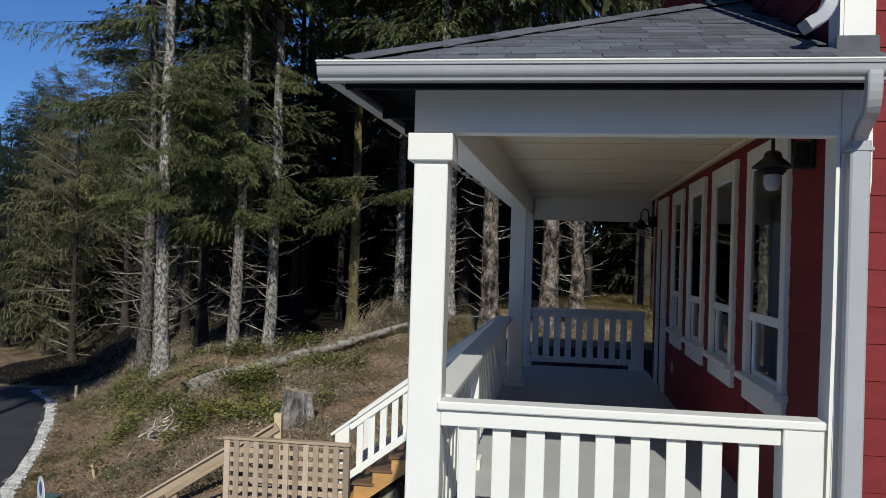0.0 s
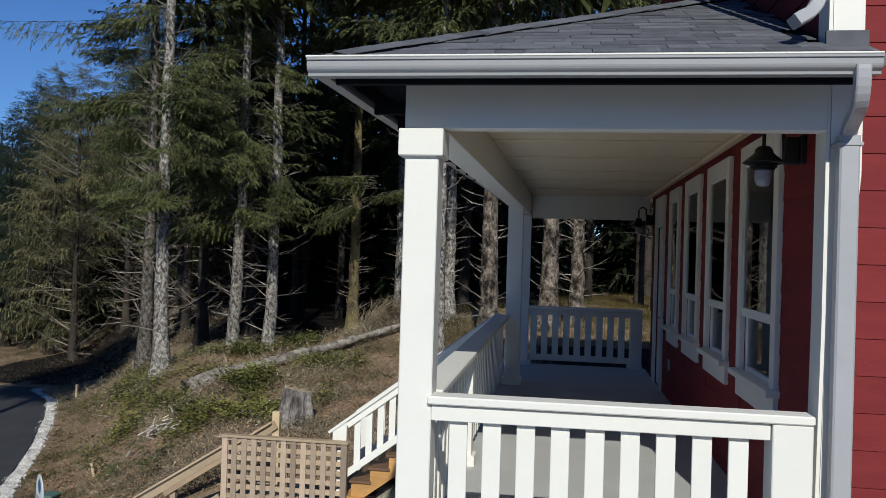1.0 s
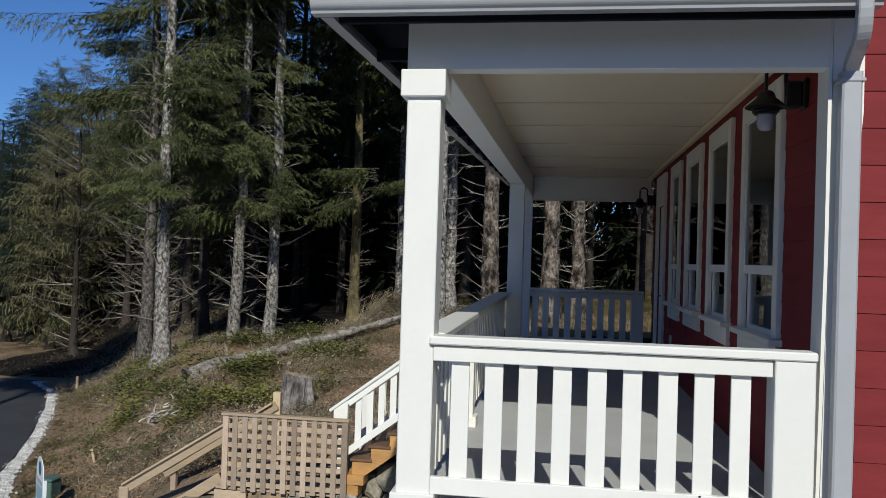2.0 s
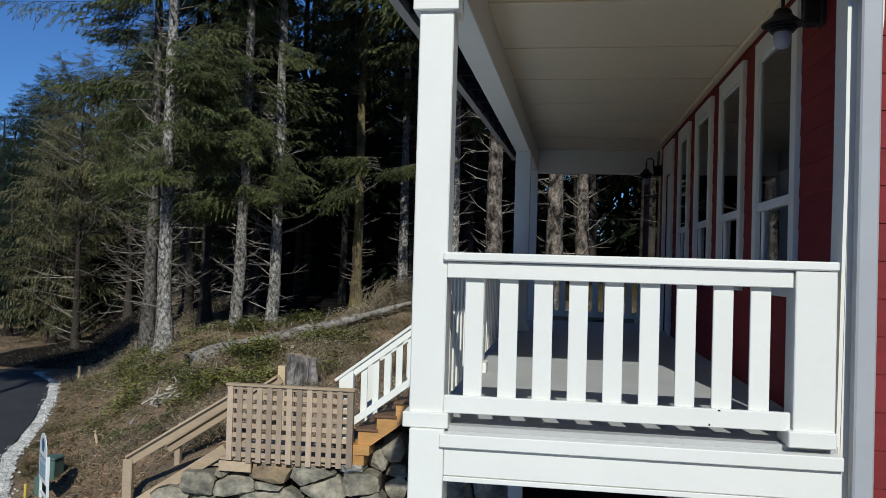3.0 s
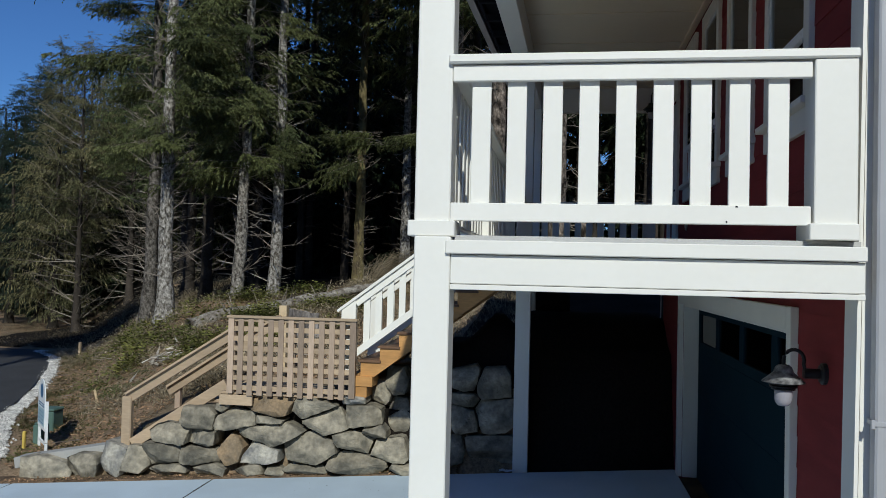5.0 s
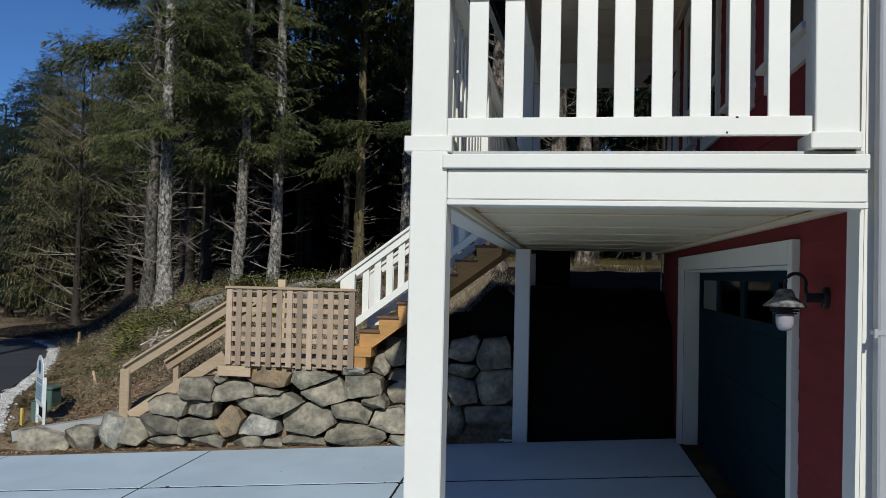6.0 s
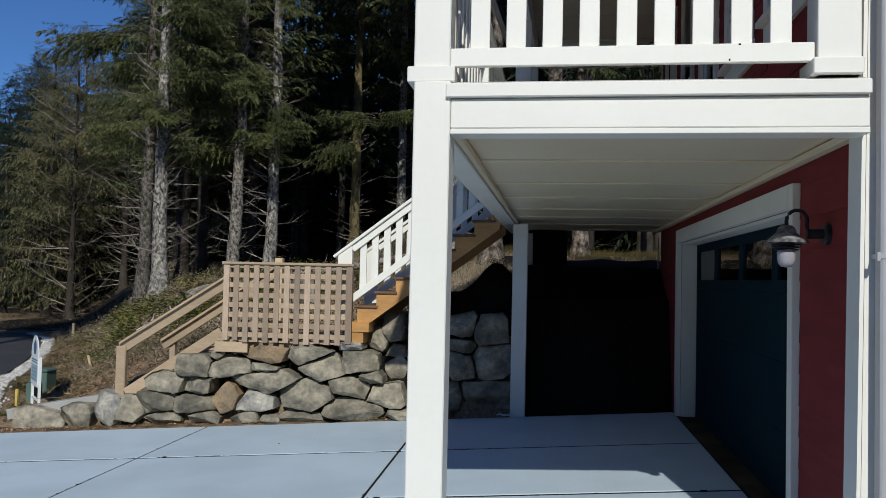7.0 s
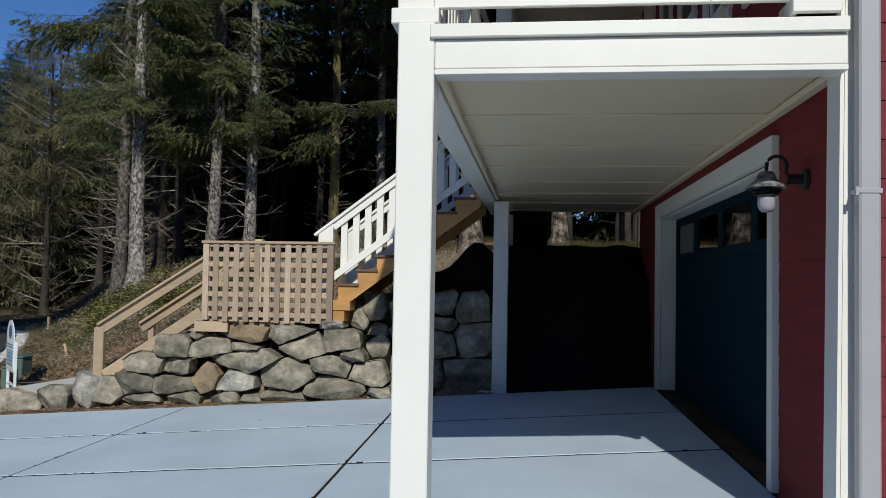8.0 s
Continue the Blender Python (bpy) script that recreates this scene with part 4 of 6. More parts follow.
def hewn_stone(poly, y, depth, seed):
    """A boulder with that outline: a front broken into flat splits, chipped edges, depth behind."""
    r = random.Random(seed)
    cx = sum(p[0] for p in poly) / len(poly)
    cz = sum(p[1] for p in poly) / len(poly)
    pts = []
    for k in range(len(poly)):
        a, b = poly[k], poly[(k + 1) % len(poly)]
        n = max(1, int(math.hypot(b[0] - a[0], b[1] - a[1]) / 0.04))
        for q in range(n):
            t = q / n
            pts.append((a[0] + (b[0] - a[0]) * t, a[1] + (b[1] - a[1]) * t))
    tx, tz = r.uniform(-0.2, 0.2), r.uniform(-0.15, 0.35)
    off = Vector((seed * 3.1, seed * 1.7, 0))
    wide = max(p[0] for p in poly) - min(p[0] for p in poly)
    high = max(p[1] for p in poly) - min(p[1] for p in poly)
    # split planes that break the corners off the flat face
    cuts = []
    for k in range(4):
        a = 2 * math.pi * (k + r.uniform(-0.5, 0.5)) / 4
        cuts.append((math.cos(a) / (0.5 * wide), math.sin(a) / (0.5 * high), r.uniform(0.1, 0.6), r.uniform(0.05, 0.24)))
    b = bmesh.new()
    rings = []
    for sc, yo, rough in ((0.96, depth, 0.0), (1.0, 0.02, 0.010), (1.0, -0.075, 0.014), (0.98, -0.094, 0.014), (0.86, -0.10, 0.012), (0.7, -0.10, 0.010), (0.52, -0.10, 0.010), (0.34, -0.10, 0.010), (0.17, -0.10, 0.008)):
        ring = []
        for px, pz in pts:
            x, z = cx + (px - cx) * sc, cz + (pz - cz) * sc
            front = 1.0 if yo < 0.0 else 0.0
            dy = front * (tx * (x - cx) + tz * (z - cz))
            n = noise.noise(Vector((x * 7, z * 7, yo * 5)) + off) + 0.6 * noise.noise(Vector((x * 19, z * 19, yo * 9)) + off)
            chip = front * max(0.0, max((ax_ * (x - cx) + az_ * (z - cz) - c) * dep for ax_, az_, c, dep in cuts))
            ring.append(b.verts.new((x + rough * n * 0.8, y + yo + dy + rough * n + min(chip, 0.13), z + rough * noise.noise(Vector((x * 9, z * 9, 7)) + off))))
        rings.append(ring)
    for r0, r1 in zip(rings, rings[1:]):
        for k in range(len(pts)):
            b.faces.new((r0[k], r0[(k + 1) % len(pts)], r1[(k + 1) % len(pts)], r1[k]))
    tip = b.verts.new((cx, y - 0.10, cz))
    for k in range(len(pts)):
        b.faces.new((rings[-1][k], rings[-1][(k + 1) % len(pts)], tip))
    bmesh.ops.recalc_face_normals(b, faces=b.faces)
    return b


wall = thing("retaining_wall", (-4, 11, -0.3), "dry-stacked retaining wall of grey quarried boulders", "retaining wall")
TOP = ((-4.08, 0.62, 0.78, 0.30, 't'), (-3.45, 0.59, 0.74, 0.27, 'g'), (-3.30, 0.43, 0.66, 0.36, 'g'), (-4.56, 0.38, 0.66, 0.34, 'g'), (-4.80, 0.53, 0.24, 0.11, 'g'),
       (-4.09, 0.39, 0.46, 0.13, 'g'), (-5.12, 0.38, 0.58, 0.33, 'g'), (-2.74, 0.53, 0.52, 0.40, 'g'), (-2.59, 0.31, 0.34, 0.22, 'g'), (-2.87, 0.73, 0.34, 0.15, 'p'))
MID = ((-4.09, 0.20, 0.96, 0.31, 'g'), (-3.51, 0.06, 0.80, 0.46, 'g'), (-2.85, 0.18, 0.56, 0.30, 'g'), (-2.36, 0.07, 0.56, 0.39, 'g'), (-5.54, 0.13, 0.62, 0.27, 'g'),
       (-5.09, 0.10, 0.46, 0.25, 'g'), (-4.67, -0.02, 0.44, 0.48, 't'))
LOW = ((-5.08, -0.14, 0.69, 0.26, 'g'), (-4.20, -0.09, 0.59, 0.32, 'p'), (-5.67, -0.16, 0.60, 0.30, 'g'), (-6.08, -0.25, 0.44, 0.38, 'g'), (-2.80, -0.12, 0.82, 0.27, 'g'),
       (-3.58, -0.25, 0.68, 0.18, 'g'), (-4.36, -0.29, 0.42, 0.18, 'g'), (-5.57, -0.37, 0.58, 0.15, 'g'), (-4.94, -0.34, 0.52, 0.17, 'g'), (-3.99, -0.30, 0.28, 0.13, 'g'), (-2.19, -0.18, 0.33, 0.18, 'g'))
END = ((-6.39, -0.26, 0.47, 0.41, 'p'), (-6.86, -0.40, 0.52, 0.31, 'g'), (-7.50, -0.50, 0.76, 0.36, 'g'))
DEEP = ((-2.57, 0.80, 0.31, 0.36, 'g'), (-2.34, 0.98, 0.36, 0.36, 'g'), (-2.29, 0.50, 0.36, 0.48, 'g'), (-1.90, 0.95, 0.5, 0.36, 'g'), (-1.88, 0.55, 0.5, 0.42, 'g'), (-1.85, 0.15, 0.6, 0.4, 'g'),
        (-1.38, 1.06, 0.42, 0.32, 'g'), (-0.97, 0.97, 0.52, 0.40, 'g'), (-1.40, 0.75, 0.44, 0.20, 'g'), (-1.43, 0.50, 0.48, 0.40, 'g'), (-0.95, 0.55, 0.54, 0.48, 'g'), (-1.00, 0.11, 0.74, 0.38, 'g'), (-1.50, 0.07, 0.28, 0.34, 'g'))
ALL = [(*t, y) for rows_w, y in ((TOP, 11.01), (MID, 11.02), (LOW, 11.02), (END, 11.02)) for t in rows_w] + [(*t, 11.34) for t in DEEP]
sites = [a[:4] for a in ALL]
for i_s, (x, z, w, h, kind, y) in enumerate(ALL):
    outline = fitted_outline(i_s, sites, 0.005)
    if len(outline) < 3:
        continue
    m_r = {'g': M_ROCK, 't': M_TANROCK, 'p': M_PALEROCK}[kind]
    part("stone", hewn_stone(outline, y, 0.34, i_s + 3), m_r, wall)
part("packed_earth", boxes((-4.85, -2.1, 11.26, 11.6, -0.6, 0.58), (-2.1, -0.75, 11.46, 11.7, -0.6, 1.05), (-6.3, -4.85, 11.2, 11.4, -0.6, -0.05), bevel=0), M_SOIL_SHADE, wall, "dark earth packed behind the stones")

# a low berm of bark and dirt between the stones and the drive
bm_b = bmesh.new()
rows_b = []
for i in range(46):
    x = -8.2 + 0.15 * i
    e = 11.205 + 0.048 * (x - 1.4)
    rows_b.append([bm_b.verts.new((x, e + dy + 0.012 * noise.noise(Vector((x * 5, dy * 9, 1))), slab_z(x) + dz + 0.022 * noise.noise(Vector((x * 4, dy * 9, 0))))) for dy, dz in ((-0.03, -0.03), (0.0, 0.012), (0.05, 0.02), (0.12, 0.03), (0.3, 0.03))])
for r0, r1 in zip(rows_b, rows_b[1:]):
    for k in range(4):
        bm_b.faces.new((r0[k], r1[k], r1[k + 1], r0[k + 1]))
for v in bm_b.verts:
    v.co.z += 0.012 * noise.noise(v.co * 14.0)
tagged(part("dirt_berm", bm_b, M_MULCH, smooth=True), "strip of brown bark and dirt at the foot of the stones", "dirt", kind="structure")

# concrete walk from the road to the steps
wk = bmesh.new()
beam(wk, (-8.10, 11.31, -0.475), (-6.35, 11.35, -0.15), 0.30, 0.16, bevel=0.01)
tagged(part("walkway", wk, M_CURB), "grey concrete walk behind the boulders", "walkway", kind="structure")

# ---- landing, lattice screen and steps ----
landing = thing("landing", (-3.8, 11.5, 0.6), "weathered cedar landing with a square lattice screen", "landing")
for k in range(10):
    y = 10.98 + k * 0.143
    bx("deck_board", M_CEDARX, landing, (-4.80, -2.90, y, y + 0.138, 0.74, 0.778), bevel=0.003)
bx("rim_board", M_CEDARX, landing, (-4.80, -4.32, 10.925, 10.965, 0.595, 0.738))
bx("rim_board", M_CEDARX, landing, (-4.80, -2.90, 12.36, 12.40, 0.5, 0.738))
for x in (-4.7, -3.0):
    for y in (11.45, 12.2):
        bx("support_post", M_CEDAR, landing, (x, x + 0.09, y, y + 0.09, 0.1, 0.74))
lat = thing("lattice_screen", (-3.77, 10.9, 0.75), "square cedar lattice privacy screen on the landing", "lattice")
LX0, LX1 = -4.685, -2.845
n = 13
pitch = (LX1 - LX0 - 0.085) / (n - 1)
rl = random.Random(3)
for k in range(n):
    x = LX0 + k * pitch
    drop = 0.0 if k in (0, 1) else rl.uniform(-0.028, 0.0)
    bx("slat", M_CEDAR, lat, (x, x + (0.085 if k in (0, n - 1) else 0.079), 10.895, 10.912, 0.762 + drop, 1.815), bevel=0.002)
for k in range(8):
    z = 0.81 + k * 0.137
    bx("cross_slat", M_CEDARX, lat, (LX0 + 0.02, LX1 - 0.01, 10.914, 10.930, z, z + 0.07), bevel=0.002)
bx("cap_board", M_CEDARX, lat, (LX0 - 0.02, LX1 + 0.02, 10.875, 10.985, 1.818, 1.852), bevel=0.003)
for x in (LX0 + 0.0, LX1 - 0.10):
    bx("screen_post", M_CEDAR, lat, (x, x + 0.09, 10.934, 11.02, 0.778, 1.815))
bx("knee_brace", M_CEDAR, lat, (-3.80, -3.72, 10.934, 11.0, 0.778, 1.815))

# lower steps down to the walk, with rails either side
low = thing("lower_steps", (-5.5, 11.7, 0), "weathered cedar steps with plain handrails down from the landing", "steps")
for y, top, foot in ((11.16, (-4.80, 0.848), (-6.22, -0.08)), (12.2, (-4.70, 0.865), (-6.10, -0.045))):
    sb = bmesh.new()
    beam(sb, (top[0], y, top[1]), (foot[0], y, foot[1]), 0.04, 0.155)
    part("stringer", sb, M_CEDARX, low)
for k in range(5):
    z = 0.62 - 0.19 * k
    x = -4.83 - 0.27 * k
    bx("tread", M_CEDARX, low, (x - 0.27, x, 11.20, 12.17, z - 0.04, z))
pb = boxes((-6.40, -6.25, 11.15, 11.24, -0.30, 0.60), bevel=0.012)
part("rail_post", pb, M_CEDARX, low)
rb = bmesh.new()
beam(rb, (-6.34, 11.2, 0.555), (-4.72, 11.2, 1.578), 0.045, 0.14)
rail_ob = part("handrail", rb, M_CEDARX, low)
rb = bmesh.new()
beam(rb, (-6.34, 11.17, 0.64), (-4.72, 11.17, 1.658), 0.10, 0.03)
part("handrail_cap", rb, M_CEDARX, rail_ob)
rb = bmesh.new()
beam(rb, (-6.22, 12.2, 0.53), (-4.36, 12.2, 1.74), 0.045, 0.14)
rail_ob = part("handrail", rb, M_CEDARX, low)
rb = bmesh.new()
beam(rb, (-6.22, 12.18, 0.61), (-4.42, 12.18, 1.78), 0.13, 0.035)
part("handrail_cap", rb, M_CEDARX, rail_ob)
bx("rail_post", M_CEDAR, low, (-6.12, -6.03, 12.22, 12.30, -0.3, 0.60))
bx("rail_post", M_STAKE, low, (-4.43, -4.31, 12.22, 12.32, 0.4, 1.94), "pale newel post")

# upper flight to the porch
RISE, RUN, X0, Z0 = 0.199, 0.2655, -2.80, 1.29
flight = thing("porch_stairs", (-1.9, 11.7, 0.8), "fir stairs with brown treads and white railings up to the porch", "stairs")
for k in range(7):
    x, z = X0 + RUN * k, Z0 + RISE * k
    bx("tread", M_TREAD, flight, (x - 0.03, x + RUN + 0.02, 11.0, 12.32, z - 0.032, z), bevel=0.004)
    bx("riser", M_FIR, flight, (x, x + 0.02, 11.07, 12.28, z - RISE, z - 0.034), bevel=0.002)
for y in (11.03, 12.27):
    st = bmesh.new()
    outline = []
    for k in range(7):
        x, z = X0 + RUN * k, Z0 + RISE * k - 0.034
        outline += [(x, z), (x + RUN, z)]
    outline += [(X0 + RUN * 7, 2.65), (-0.868, 2.65)]
    lowline = [(-0.868, 2.36), (X0 + 0.19, 1.06), (X0 + 0.10, 0.98), (X0, 0.98)]
    prof = outline + lowline
    a = [st.verts.new((x, y, z)) for x, z in prof]
    b = [st.verts.new((x, y + 0.04, z)) for x, z in prof]
    st.faces.new(a)
    st.faces.new(list(reversed(b)))
    for i in range(len(prof)):
        j = (i + 1) % len(prof)
        st.faces.new((a[j], a[i], b[i], b[j]))
    bmesh.ops.recalc_face_normals(st, faces=st.faces)
    part("stringer", st, M_FIR, flight, "knotty orange fir stringer")
bx("step_block", M_FIR, flight, (-2.905, -2.62, 10.985, 12.3, 0.925, 1.066), "pale fir bottom step")
bx("step_block", M_FIR, flight, (-2.90, -2.70, 11.0, 12.3, 0.775, 0.92))


def stair_rail(y, first_x):
    slope = RISE / RUN
    def line(x, z):
        return z + slope * (x + 3.0)
    tb = bmesh.new()
    beam(tb, (first_x - 0.06, y, line(first_x - 0.06, 2.055)), (-0.88, y, line(-0.88, 2.055)), 0.13, 0.04, bevel=0.006)
    part("rail_cap", tb, M_WHITE, flight)
    tb = bmesh.new()
    beam(tb, (first_x + 0.2, y - 0.01, line(first_x + 0.2, 1.972)), (-0.90, y - 0.01, line(-0.90, 1.972)), 0.035, 0.085)
    part("sub_rail", tb, M_WHITE, flight)
    tb = bmesh.new()
    beam(tb, (first_x + 0.2, y - 0.01, line(first_x + 0.2, 1.285)), (-0.90, y - 0.01, line(-0.90, 1.285)), 0.035, 0.095)
    part("bottom_rail", tb, M_WHITE, flight)
    nb = bmesh.new()
    box(nb, first_x, first_x + 0.20, y - 0.045, y + 0.045, 1.07, 1.95, bevel=0)
    for v in nb.verts:
        if v.co.z > 1.5:
            v.co.z = line(v.co.x, 2.03)
    part("newel", nb, M_WHITE, flight)
    x = first_x + 0.30
    k = 0
    while x < -0.98:
        bb = bmesh.new()
        box(bb, x, x + 0.09, y + 0.01, y + 0.032, 0, 1, bevel=0)
        for v in bb.verts:
            v.co.z = line(v.co.x, 1.97) if v.co.z > 0.5 else line(v.co.x, 1.29)
        part("baluster", bb, M_WHITE, flight)
        x += 0.165
        k += 1


stair_rail(11.05, -3.085)
stair_rail(12.27, -3.0)


# ---- barn lamps ----
def barn_lamp(y, z, worn):
    """A goose-neck wall lamp with a wide cone shade, a collar of rings and a frosted globe; z: the shade's rim."""
    x = 1.22
    px = x + 0.115
    lamp = thing("wall_lamp", (1.458, y, z), "dark goose-neck barn lamp with frosted globe on red wall" if not worn else "salt-worn goose-neck barn lamp with frosted globe on red wall", "wall lamp", group="barn lamps on the porch walls")
    b = bmesh.new()
    box(b, px - 0.002, px + 0.085, y - 0.045, y + 0.045, z - 0.012, z + (0.12 if worn else 0.15), bevel=0.012)
    box(b, px + 0.085, 1.456, y - 0.05, y + 0.05, z - 0.012, z + (0.135 if worn else 0.165), bevel=0.01)
    if worn:
        b.free()
        b = bmesh.new()
        tube(b, ((px - 0.004, y, z + 0.05), (1.42, y, z + 0.05)), 0.030, 14)
        tube(b, ((1.42, y, z + 0.05), (1.430, y, z + 0.05), (1.455, y, z + 0.05)), (0.050, 0.062, 0.064), 18)
    part("back_plate", b, M_BLACK, lamp)
    b = bmesh.new()
    cx, rr = x + 0.057, 0.057
    up = 0.125 if worn else 0.20
    arc = [(px + 0.07, y, z + 0.05), (px + 0.004, y, z + 0.07)] + [(cx + rr * math.cos(a), y, z + up + 0.062 * math.sin(a)) for a in (math.radians(d) for d in range(-20, 200, 20))] + [(x, y, z + 0.08)]
    tube(b, arc, 0.011, 10)
    part("arm", b, M_BLACK, lamp, smooth=True)
    b = bmesh.new()
    lathe(b, ((0.0, 0.098), (0.03, 0.096), (0.045, 0.085), (0.052, 0.07), (0.055, 0.055), (0.060, 0.05), (0.119, 0.0), (0.120, -0.006), (0.111, -0.004), (0.05, 0.044), (0.0, 0.044)), (x, y, z))
    shade = part("shade", b, M_WORN if worn else M_BLACK, lamp, smooth=True)
    b = bmesh.new()
    for dz, r in ((-0.014, 0.085), (-0.03, 0.078), (-0.044, 0.066)):
        lathe(b, ((0.04, dz + 0.005), (r, dz + 0.004), (r, dz - 0.004), (0.04, dz - 0.005)), (x, y, z))
    lathe(b, ((0.045, 0.0), (0.045, -0.05)), (x, y, z))
    part("ring_collar", b, M_BLACK, shade)
    b = bmesh.new()
    lathe(b, ((0.047, -0.048), (0.05, -0.06), (0.05, -0.10), (0.044, -0.125), (0.03, -0.142), (0.0, -0.148)), (x, y, z))
    part("globe", b, M_GLOBE, shade, "frosted ribbed glass globe", smooth=True)
    return lamp


barn_lamp(5.20, 1.945, True)
barn_lamp(5.05, 5.125, False)
barn_lamp(12.66, 5.075, False)

# ---- small things by the road ----
sg = thing("yard_sign", (-8.54, 12.45, -0.46), "white arched yard sign with pale blue panel on two legs", "sign")
ax = Vector((-8.78, 12.70, 0))
bxp = Vector((-8.30, 12.20, 0))
dirv = (bxp - ax).normalized()
nrm = Vector((dirv.y, -dirv.x, 0))
if nrm.y > 0:
    nrm = -nrm


def sign_pt(s, z, o=0.0):
    return ax + dirv * s + nrm * o + Vector((0, 0, z - 0.04))


W = (bxp - ax).length


def sign_plate(s0, s1, z0, z1, o0, o1, arch=False):
    b = bmesh.new()
    out = [(s0, z0), (s1, z0)]
    if arch:
        c, r = (s0 + s1) / 2, (s1 - s0) / 2
        out += [(c + r * math.cos(a), z1 + r * 0.9 * math.sin(a)) for a in (math.pi * k / 14 for k in range(15))]
    else:
        out += [(s1, z1), (s0, z1)]
    f0 = [b.verts.new(sign_pt(s, z, o0)) for s, z in out]
    f1 = [b.verts.new(sign_pt(s, z, o1)) for s, z in out]
    b.faces.new(f0)
    b.faces.new(list(reversed(f1)))
    for i in range(len(out)):
        j = (i + 1) % len(out)
        b.faces.new((f0[j], f0[i], f1[i], f1[j]))
    bmesh.ops.recalc_face_normals(b, faces=b.faces)
    return b


part("leg", sign_plate(0, 0.045, -0.68, 0.30, -0.02, 0.02), M_SIGN, sg)
part("leg", sign_plate(W - 0.045, W, -0.68, 0.30, -0.02, 0.02), M_SIGN, sg)
part("cross_bar", sign_plate(0.035, W - 0.035, -0.42, -0.385, -0.015, 0.015), M_SIGN, sg)
part("cross_bar", sign_plate(0.035, W - 0.035, -0.20, -0.165, -0.015, 0.015), M_SIGN, sg)
panel = part("panel", sign_plate(0.02, W - 0.02, -0.16, 0.34, 0.021, 0.033, arch=True), M_SIGN, sg)
part("panel_face", sign_plate(0.07, W - 0.07, -0.11, 0.16, 0.0335, 0.036), M_SIGNPALE, panel, "pale blue lettering field")
for k in range(4):
    part("text_bar", sign_plate(0.10, W - 0.10 - 0.03 * (k % 2), -0.08 + k * 0.058, -0.068 + k * 0.058, 0.0365, 0.039), M_SIGNBLUE, panel)
eb = bmesh.new()
f0 = [eb.verts.new(sign_pt(W / 2 + 0.13 * math.cos(a), 0.44 + 0.12 * math.sin(a), 0.0345)) for a in (2 * math.pi * k / 20 for k in range(20))]
eb.faces.new(f0)
part("emblem", eb, M_SIGNBLUE, panel, "dark blue oval emblem")
for k in range(2):
    part("wave_bar", sign_plate(0.09, W - 0.09, 0.19 + 0.04 * k, 0.21 + 0.04 * k, 0.034, 0.037), M_SIGNBLUE, panel)

gbx = thing("utility_box", (-9.0, 13.5, -0.5), "dark green utility pedestal box on the slope", "utility box")
b = bmesh.new()
box(b, -9.28, -9.02, 13.42, 13.72, -0.85, -0.15, bevel=0.015)
part("body", b, M_GREENBOX, gbx)
b = bmesh.new()
box(b, -9.295, -9.005, 13.405, 13.735, -0.148, -0.095, bevel=0.02)
part("lid", b, M_GREENBOX, gbx)
gbs = thing("utility_box", (-8.85, 12.85, -0.6), "small dark green pedestal behind the sign", "utility box")
b = bmesh.new()
box(b, -8.95, -8.76, 12.77, 12.95, -0.80, -0.25, bevel=0.012)
part("body", b, M_GREENBOX, gbs)
b = bmesh.new()
box(b, -8.94, -8.77, 12.78, 12.94, -0.248, -0.215, bevel=0.014)
part("lid", b, M_GREENBOX, gbs)


def stake(name, x, y, h, r, m, label, lean=(0, 0)):
    z = ground_z(x, y)
    b = bmesh.new()
    beam(b, (x, y, z - 0.05), (x + lean[0] + 0.006, y + lean[1], z + h), r * 2, r * 2, bevel=0.004)
    return tagged(part(name, b, m), label, "stake")


stake("survey_stake", -8.95, 12.55, 0.29, 0.022, M_YELLOW, "short yellow marker post beside the sign")
stake("survey_stake", -15.3, 23.9, 0.42, 0.035, M_STAKE, "pale wooden survey stake at the road's edge")
stake("survey_stake", -9.45, 15.5, 0.26, 0.02, M_STAKE, "thin wooden survey stake leaning in the brush", (-0.12, 0.05))
stake("survey_stake", -13.2, 23.6, 0.5, 0.025, M_DEADWOOD, "weathered wooden stake on the shaded bank")

# a crumpled scrap of white paper by the far post
pb_ = bmesh.new()
rp = random.Random(31)
gridp = [[pb_.verts.new((-0.86 + 0.05 * i + rp.uniform(-.01, .01), 11.02 + 0.05 * j, -0.13 + 0.025 * rp.random())) for i in range(5)] for j in range(3)]
for r0, r1 in zip(gridp, gridp[1:]):
    for i in range(4):
        pb_.faces.new((r0[i], r0[i + 1], r1[i + 1], r1[i]))
bmesh.ops.solidify(pb_, geom=list(pb_.faces), thickness=0.004)
tagged(part("paper_scrap", pb_, M_SIGN), "crumpled scrap of white paper by the porch post", "litter")

